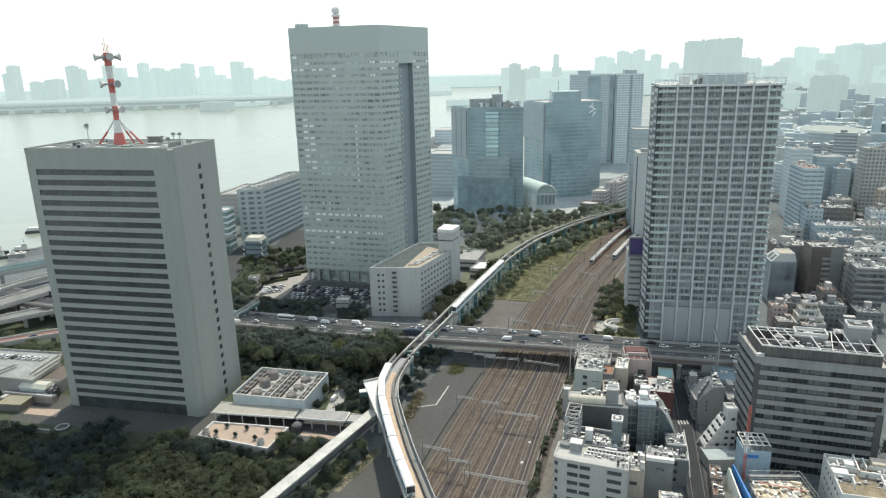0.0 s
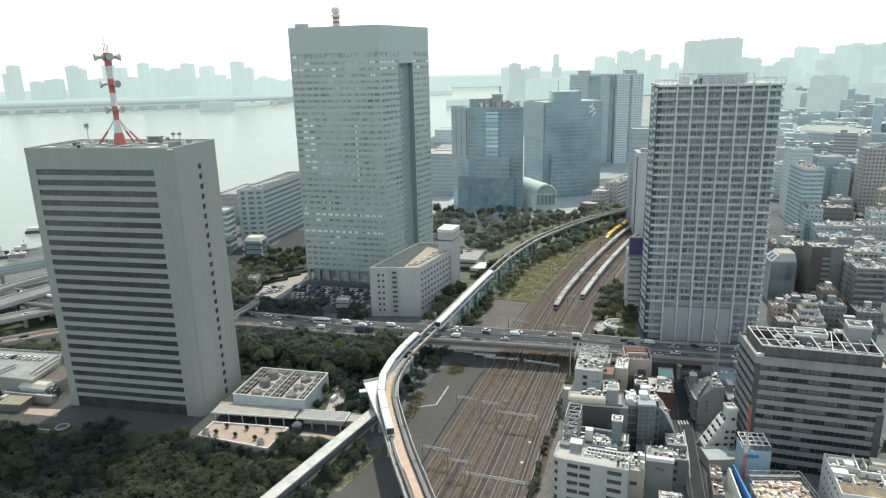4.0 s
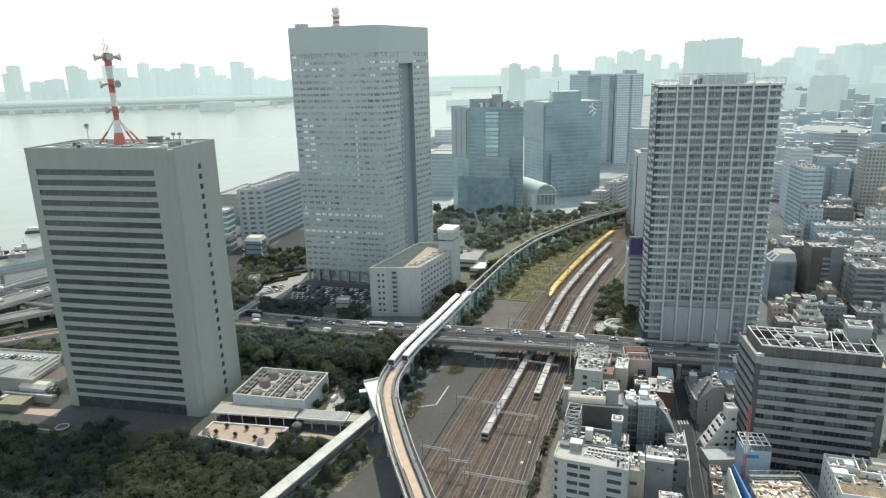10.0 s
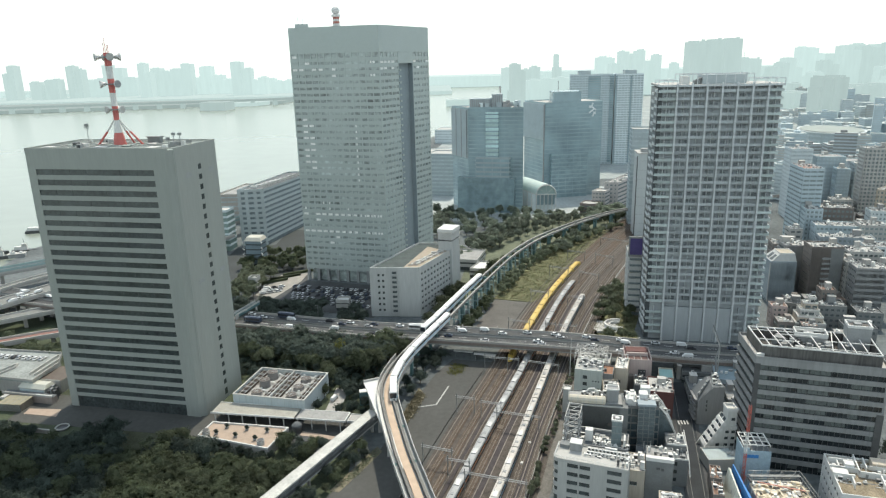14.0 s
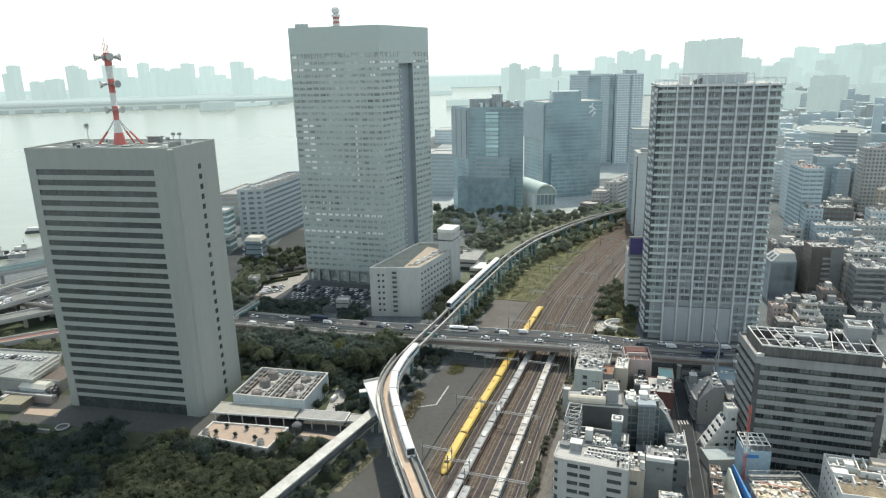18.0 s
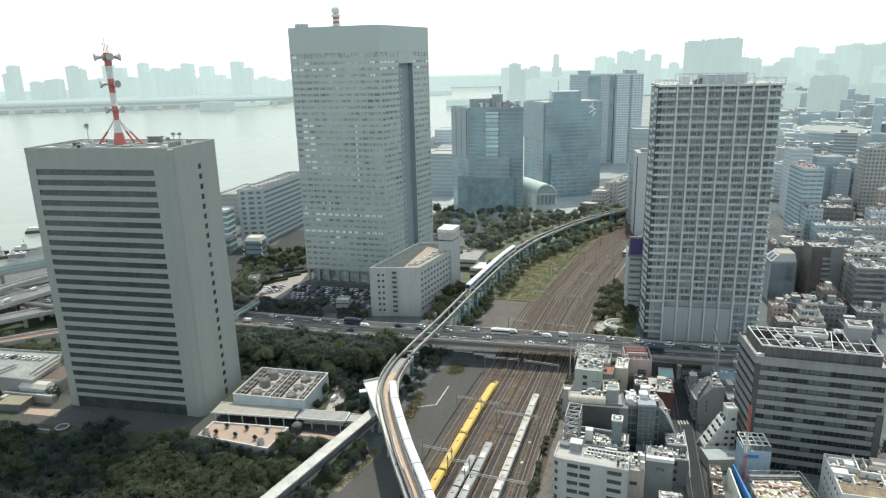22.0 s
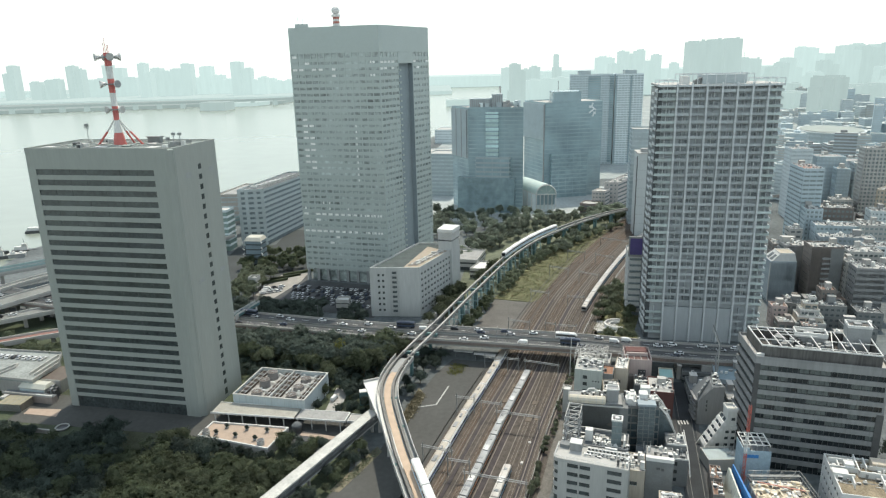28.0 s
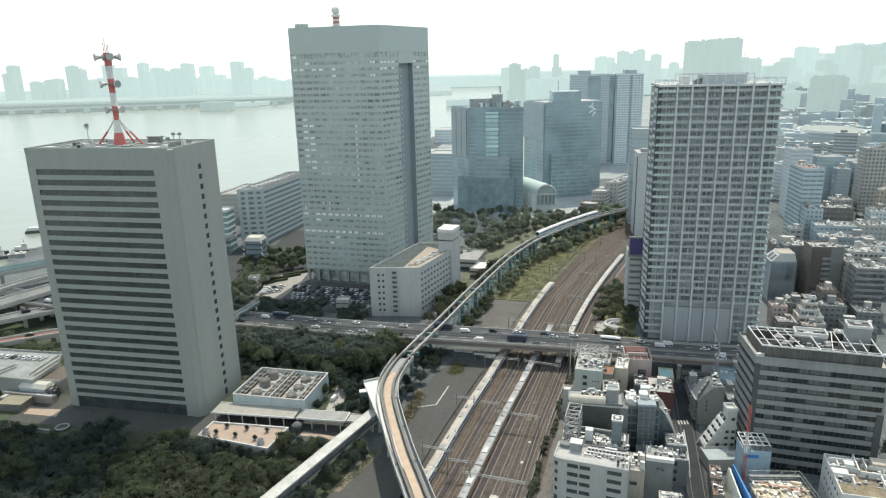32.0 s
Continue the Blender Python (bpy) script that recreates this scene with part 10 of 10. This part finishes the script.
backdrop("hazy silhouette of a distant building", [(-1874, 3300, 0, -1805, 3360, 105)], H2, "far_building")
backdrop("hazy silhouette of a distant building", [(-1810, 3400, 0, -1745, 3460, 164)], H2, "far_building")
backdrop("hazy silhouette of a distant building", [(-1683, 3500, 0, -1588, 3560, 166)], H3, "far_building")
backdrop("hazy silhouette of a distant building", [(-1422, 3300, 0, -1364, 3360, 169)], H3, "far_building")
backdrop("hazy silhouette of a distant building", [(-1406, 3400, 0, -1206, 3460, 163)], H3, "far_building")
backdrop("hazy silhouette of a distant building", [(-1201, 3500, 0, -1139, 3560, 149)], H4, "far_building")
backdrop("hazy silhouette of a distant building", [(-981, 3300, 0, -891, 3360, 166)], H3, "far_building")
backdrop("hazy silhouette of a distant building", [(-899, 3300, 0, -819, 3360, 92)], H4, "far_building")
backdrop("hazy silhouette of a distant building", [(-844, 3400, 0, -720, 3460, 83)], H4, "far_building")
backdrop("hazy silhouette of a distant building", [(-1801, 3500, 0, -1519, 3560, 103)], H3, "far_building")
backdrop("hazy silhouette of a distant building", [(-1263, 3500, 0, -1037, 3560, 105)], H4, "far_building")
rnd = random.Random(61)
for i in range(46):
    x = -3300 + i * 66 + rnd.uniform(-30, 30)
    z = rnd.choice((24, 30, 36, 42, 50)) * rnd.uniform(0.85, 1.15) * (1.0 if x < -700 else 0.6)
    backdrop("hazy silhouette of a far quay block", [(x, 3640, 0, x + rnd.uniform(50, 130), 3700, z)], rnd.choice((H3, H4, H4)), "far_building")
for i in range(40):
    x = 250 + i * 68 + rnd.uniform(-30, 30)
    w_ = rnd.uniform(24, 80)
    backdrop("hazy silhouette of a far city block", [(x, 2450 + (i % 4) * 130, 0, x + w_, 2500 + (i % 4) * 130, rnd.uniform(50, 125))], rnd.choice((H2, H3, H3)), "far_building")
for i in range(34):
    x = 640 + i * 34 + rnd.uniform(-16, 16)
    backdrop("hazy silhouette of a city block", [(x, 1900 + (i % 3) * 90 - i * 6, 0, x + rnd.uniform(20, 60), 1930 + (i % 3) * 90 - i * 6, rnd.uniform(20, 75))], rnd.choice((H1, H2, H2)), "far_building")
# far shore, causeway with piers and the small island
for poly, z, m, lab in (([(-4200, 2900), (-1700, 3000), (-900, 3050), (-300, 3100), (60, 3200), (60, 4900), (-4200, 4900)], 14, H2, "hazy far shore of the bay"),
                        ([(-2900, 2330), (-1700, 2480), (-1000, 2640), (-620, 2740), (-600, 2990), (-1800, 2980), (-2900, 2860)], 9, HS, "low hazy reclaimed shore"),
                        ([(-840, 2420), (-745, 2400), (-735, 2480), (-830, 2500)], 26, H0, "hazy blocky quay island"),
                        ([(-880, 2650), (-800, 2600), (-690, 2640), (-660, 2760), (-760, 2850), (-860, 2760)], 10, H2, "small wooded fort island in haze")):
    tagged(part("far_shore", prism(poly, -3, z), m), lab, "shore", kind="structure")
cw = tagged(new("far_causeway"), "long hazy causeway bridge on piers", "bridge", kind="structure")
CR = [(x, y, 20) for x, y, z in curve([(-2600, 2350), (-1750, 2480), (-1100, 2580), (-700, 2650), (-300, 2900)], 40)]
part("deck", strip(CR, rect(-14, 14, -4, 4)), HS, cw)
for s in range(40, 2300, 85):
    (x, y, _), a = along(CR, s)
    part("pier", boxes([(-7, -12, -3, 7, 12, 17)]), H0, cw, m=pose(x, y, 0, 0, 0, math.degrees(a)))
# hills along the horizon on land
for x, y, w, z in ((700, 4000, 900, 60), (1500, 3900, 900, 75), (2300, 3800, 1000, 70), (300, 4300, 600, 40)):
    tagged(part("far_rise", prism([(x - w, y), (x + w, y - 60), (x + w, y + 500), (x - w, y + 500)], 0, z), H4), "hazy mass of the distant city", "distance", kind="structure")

# ---- moving things ----
SILVER = mat("stainless_side", (0.45, 0.46, 0.46), 0.4, 0.5, vary=0.1, scale=0.5)
ROOFG = mat("train_roof_grey", (0.36, 0.365, 0.365), 0.7, vary=0.18, scale=0.4, fine=3)
ROOFS = mat("train_roof_sand", (0.5, 0.475, 0.44), 0.7, vary=0.15, scale=0.4, fine=3)
ROOFB = mat("train_roof_beige", (0.45, 0.41, 0.35), 0.7, vary=0.15, scale=0.4, fine=3)
ROOFW = mat("monorail_roof_white", (0.8, 0.8, 0.79), 0.5, vary=0.06, scale=0.4)
YEL = mat("bright_yellow", (0.64, 0.45, 0.1), 0.32, vary=0.1, scale=0.4, spec=0.6)
BLU = mat("blue_stripe", (0.03, 0.09, 0.35), 0.4)
ORA = mat("orange_stripe", (0.7, 0.2, 0.03), 0.4)
SKY_STRIPE = mat("light_blue_stripe", (0.1, 0.4, 0.65), 0.4)
TRAINWHITE = mat("train_white", (0.72, 0.72, 0.71), 0.35, vary=0.05, scale=0.5)


def commuter_car(L, stripe, end=0, top=None):
    w = 1.45
    body = loft([(-L / 2 + 0.25, w, 0.95, 3.55, 0.35), (L / 2 - 0.25, w, 0.95, 3.55, 0.35)])
    roof = loft([(-L / 2 + 0.25, w - 0.12, 3.5, 3.82, 0.2), (L / 2 - 0.25, w - 0.12, 3.5, 3.82, 0.2)])
    out = [("car", body, SILVER), ("roof", roof, top or ROOFG), ("air_conditioner", boxes([(-1.8, -0.95, 3.7, 1.8, 0.95, 4.15)]), SILVER)]
    for s in (-1, 1):
        y = s * w
        out.append(("window_band", boxes([(-L / 2 + 0.7, min(y, y + s * 0.04), 2.0, L / 2 - 0.7, max(y, y + s * 0.04), 2.85)]), TGLASS))
        out.append(("stripe", boxes([(-L / 2 + 0.3, min(y, y + s * 0.045), 1.55, L / 2 - 0.3, max(y, y + s * 0.045), 1.85)]), stripe))
    for x in (-L / 2 + 3.3, L / 2 - 3.3):
        out.append(("bogie", boxes([(x - 1.5, -1.1, 0.62, x + 1.5, 1.1, 1.0)]), DARK))
    out.append(("gangway", boxes([(L / 2 - 0.3, -0.7, 1.1, L / 2 + 0.35, 0.7, 3.3)]), DARK))
    if end:
        x = end * (L / 2 - 0.24)
        out.append(("windscreen", boxes([(min(x, x + end * 0.05), -1.3, 1.9, max(x, x + end * 0.05), 1.3, 3.2)]), TGLASS))
    for x in (-7.2, 6.0):
        out.append(("vent", boxes([(x, -0.6, 3.75, x + 1.3, 0.6, 3.98)]), GREYP))
    return out


def express_car(L, side, roofm, stripe, end=0):
    w = 1.68
    if end:
        e = end
        prof = [(-e * (L / 2 - 0.2), w, 0.75, 3.75, 0.6), (e * (L / 2 - 9.0), w, 0.75, 3.75, 0.6), (e * (L / 2 - 6.0), w * 0.97, 0.75, 3.3, 0.6), (e * (L / 2 - 3.0), w * 0.85, 0.75, 2.4, 0.5), (e * (L / 2 - 1.0), w * 0.6, 0.75, 1.7, 0.4), (e * (L / 2), w * 0.25, 0.8, 1.2, 0.15)]
        if e < 0:
            prof = prof[::-1]
        rx = sorted((-e * (L / 2 - 0.6), e * (L / 2 - 9.5)))
    else:
        prof = [(-L / 2 + 0.2, w, 0.75, 3.75, 0.6), (L / 2 - 0.2, w, 0.75, 3.75, 0.6)]
        rx = [-L / 2 + 0.6, L / 2 - 0.6]
    out = [("car", loft(prof), side), ("roof_panel", boxes([(rx[0], -1.3, 3.62, rx[1], 1.3, 3.8)]), roofm)]
    for s in (-1, 1):
        y = s * w * 1.012
        out.append(("window_band", boxes([(rx[0] + 0.6, min(y, y + s * 0.05), 2.1, rx[1] - 0.6, max(y, y + s * 0.05), 2.65)]), TGLASS))
        out.append(("stripe", boxes([(rx[0] + 0.3, min(y, y + s * 0.05), 1.6, rx[1] - 0.3, max(y, y + s * 0.05), 1.9)]), stripe))
    for x in (-L / 2 + 4.5, L / 2 - 4.5):
        out.append(("bogie", boxes([(x - 1.6, -1.2, 0.62, x + 1.6, 1.2, 0.9)]), DARK))
    out.append(("gangway", boxes([(-L / 2 - 0.3, -0.9, 1.0, -L / 2 + 0.4, 0.9, 3.5)]), DARK) if end >= 0 else ("gangway", boxes([(L / 2 - 0.4, -0.9, 1.0, L / 2 + 0.3, 0.9, 3.5)]), DARK))
    if end:
        x = end * (L / 2 - 6.0)
        out.append(("cab_window", boxes([(min(x, x + end * 1.5), -0.9, 2.5, max(x, x + end * 1.5), 0.9, 3.12)]), TGLASS))
    else:
        out.append(("roof_gear", boxes([(-2, -0.7, 3.75, 2, 0.7, 4.1), (6, -0.35, 3.75, 8.5, 0.35, 4.3)]), GREYP if roofm is not YEL else YEL))
    return out


def monorail_car(L, end=0):
    w = 1.5
    body = loft([(-L / 2 + 0.15, w, -0.9, 3.05, 0.4), (L / 2 - 0.15, w, -0.9, 3.05, 0.4)])
    out = [("car", body, TRAINWHITE), ("roof_panel", boxes([(-L / 2 + 0.5, -1.05, 2.98, L / 2 - 0.5, 1.05, 3.12)]), ROOFW),
           ("air_conditioner", boxes([(-1.6, -0.8, 3.1, 1.6, 0.8, 3.3)]), ROOFW)]
    for s in (-1, 1):
        y = s * w * 1.0
        out.append(("window_band", boxes([(-L / 2 + 0.6, min(y, y + s * 0.05), 1.0, L / 2 - 0.6, max(y, y + s * 0.05), 1.9)]), TGLASS))
        out.append(("stripe", boxes([(-L / 2 + 0.3, min(y, y + s * 0.06), 0.2, L / 2 - 0.3, max(y, y + s * 0.06), 0.55)]), SKY_STRIPE))
    out.append(("gangway", boxes([(L / 2 - 0.2, -1.0, 0.2, L / 2 + 0.25, 1.0, 2.7)]), DARK))
    if end:
        x = end * (L / 2 - 0.14)
        out.append(("windscreen", boxes([(min(x, x + end * 0.05), -1.35, 0.3, max(x, x + end * 0.05), 1.35, 2.6)]), TGLASS))
    return out


TRAINS = []


def train(name, label, run, z, cars, L, pitch, rows):
    """cars: part lists from the head to the tail; rows: (seconds, metres of the low end along the run)."""
    ob = thing(name, label, "train")
    got = []
    for parts in cars:
        first = None
        for nm, me, m in parts:
            o = part(nm, me, m, first or ob)
            first = first or o
        got.append(first)
    TRAINS.append((ob, got, run, z, L, pitch, rows))


def glide(rows, t):
    """Smooth reading between (seconds, value) rows."""
    if t <= rows[0][0]:
        k = 0
    else:
        k = max(i for i in range(len(rows)) if rows[i][0] <= t)
        k = min(k, len(rows) - 2)
    (t0, a), (t1, b) = rows[k], rows[k + 1]
    m = lambda i: (rows[min(i + 1, len(rows) - 1)][1] - rows[max(i - 1, 0)][1]) / (rows[min(i + 1, len(rows) - 1)][0] - rows[max(i - 1, 0)][0])
    u, h = (t - t0) / (t1 - t0), t1 - t0
    return a * (2 * u ** 3 - 3 * u * u + 1) + m(k) * h * (u ** 3 - 2 * u * u + u) + b * (3 * u * u - 2 * u ** 3) + m(k + 1) * h * (u ** 3 - u * u)


def fleet():
    c0, c1, c2 = commuter_car(20, ORA, -1), commuter_car(20, ORA), commuter_car(20, ORA, 1)
    train("commuter_train", "long silver commuter train with grey roofs on the railway", RUN["A"], 0, [c0] + [c1] * 13 + [c2], 19.6, 20.4,
          [(0, 357), (1, 333), (2, 308), (3, 283), (6, 207), (8, 157), (9, 131), (10, 106), (12, 54), (14, 1), (17, -82), (19, -135), (21, -188), (23, -240), (32, -420)])
    k0, k1, k2 = commuter_car(20, SKY_STRIPE, -1, ROOFS), commuter_car(20, SKY_STRIPE, 0, ROOFS), commuter_car(20, SKY_STRIPE, 1, ROOFS)
    train("commuter_train", "silver commuter train slowing down towards the station", RUN["B"], 0, [k0] + [k1] * 9 + [k2], 19.6, 20.15,
          [(0, 375), (1, 351), (2, 328), (3, 304), (6, 234), (9, 166), (10, 145), (11, 125), (12, 104), (13, 84), (14, 60), (17, 7), (20, -49), (21, -63), (22, -77), (23, -90), (24, -101), (25, -110), (27.5, -130), (29, -138), (30, -144), (31.3, -150), (32, -152)])
    train("commuter_train", "silver commuter train leaving the station", RUN["C"], 0, [c0] + [c1] * 13 + [c2], 19.6, 20.2,
          [(t, s - 303) for t, s in ((0, 48), (10, 48), (15, 50), (17, 63), (18, 72), (19, 80), (20, 86), (21, 93), (22, 101), (23, 110), (24, 120), (25, 131), (27.5, 161), (29, 180), (32, 226))])
    y0, y1, y2 = express_car(25, YEL, YEL, BLU, -1), express_car(25, YEL, YEL, BLU), express_car(25, YEL, YEL, BLU, 1)
    train("inspection_train", "bright yellow track inspection train with pointed noses", RUN["D"], 0, [y0] + [y1] * 5 + [y2], 25, 25.9,
          [(0, 543), (2, 489), (3, 461), (6, 378), (7, 352), (8, 328), (9, 303), (10, 279), (12, 227), (14, 178), (17, 104), (18, 79), (19, 54), (21, -3), (23, -46), (24, -71), (25, -94), (32, -240)])
    e0, e1, e2 = express_car(25, TRAINWHITE, ROOFB, BLU, -1), express_car(25, TRAINWHITE, ROOFB, BLU), express_car(25, TRAINWHITE, ROOFB, BLU, 1)
    train("express_train", "long white express train with a beige roof", RUN["E"], 0, [e0] + [e1] * 14 + [e2], 25, 25.2,
          [(t, s - 403) for t, s in ((0, -517), (24, 96), (25, 121), (27.5, 184), (29, 224), (30, 251), (31.3, 287), (32, 306))])
    train("commuter_train", "silver commuter train on the outer curve of the tracks", RUN["F"], 0, [k0] + [k1] * 8 + [k2], 19.6, 20,
          [(0, 860), (22, 385), (23, 364), (24, 342), (25, 321), (27.5, 269), (28.5, 249), (29.5, 229), (31.3, 192), (32, 179)])
    m0, m1, m2 = monorail_car(15.2, -1), monorail_car(15.2), monorail_car(15.2, 1)
    train("monorail_train", "six-car white monorail train running away over the beam", ML, 14.0, [m0] + [m1] * 4 + [m2], 15.2, 15.5,
          [(0, 108), (1, 116), (2, 125), (3, 134), (6, 165), (8, 184), (10, 204), (12, 223), (14, 244), (17, 273), (20, 296), (22, 314), (24, 334), (25, 346), (27.5, 379), (29, 402), (30, 420), (31.3, 440), (32, 450)])
    train("monorail_train", "six-car white monorail train coming in over the beam", MR, 14.0, [m0] + [m1] * 4 + [m2], 15.2, 15.5,
          [(0, 273), (3, 256), (6, 236), (8, 223), (10, 207), (12, 189), (14, 171), (17, 138), (18, 129), (20, 109), (22, 89), (24, 69), (25, 58), (27.5, 35), (29, 20), (30, 10), (32, -10)])


fleet()

def traffic():
    rnd = random.Random(21)
    for lane, start, end, speed, gap, sgn in ((7.6, 60, 560, 5.0, (12, 27), 1), (4.6, 60, 560, 5.4, (14, 34), 1), (-2.2, 260, 780, 6.5, (22, 48), -1), (-5.4, 260, 780, 5.5, (26, 60), -1)):
        s = start
        while s < end:
            r = rnd.random()
            kind = "bus" if r < 0.05 else ("van" if r < 0.25 else "car")
            col = rnd.choice((0, 0, 0, 1, 1, 2, 3, 5)) if kind == "car" else (3 if kind == "van" else rnd.choice((3, 5)))
            ob = car(kind, col, None, WORDS[col] + " " + kind + " driving over the road bridge", "traffic on the bridge")
            CARS.append((ob, RD, lane, s, sgn * speed, sgn, 10.16))
            s += rnd.uniform(*gap) + (6 if kind == "bus" else 0)


traffic()


def motions():
    """Keys every moving thing from the start to the end."""
    for ob, cars, run, z, L, pitch, rows in TRAINS:
        leads, follow = [], [[] for _ in cars]
        for k in range(33):
            t = float(k)
            s = glide(rows, t)
            mats = []
            for i in range(len(cars)):
                c = s + i * pitch + pitch / 2
                (x0, y0, _), _a = along(run, c - L * 0.35)
                (x1, y1, _), _a = along(run, c + L * 0.35)
                mats.append(pose((x0 + x1) / 2, (y0 + y1) / 2, z, 0, 0, math.degrees(math.atan2(y1 - y0, x1 - x0))))
            leads.append((t, mats[0]))
            inv = mats[0].inverted()
            for i in range(1, len(cars)):
                follow[i].append((t, inv @ mats[i]))
        walk(ob, leads)
        for i in range(1, len(cars)):
            walk(cars[i], follow[i])
    for ob, run, lane, s, v, sgn, z in CARS:
        rows = []
        for k in range(0, 33, 4):
            (x, y, zz), a = along(run, s + v * k)
            q = pose(x, y, z, 0, 0, math.degrees(a)) @ pose(0, lane, 0, 0, 0, 0 if sgn > 0 else 180)
            rows.append((float(k), q))
        walk(ob, rows)

motions()
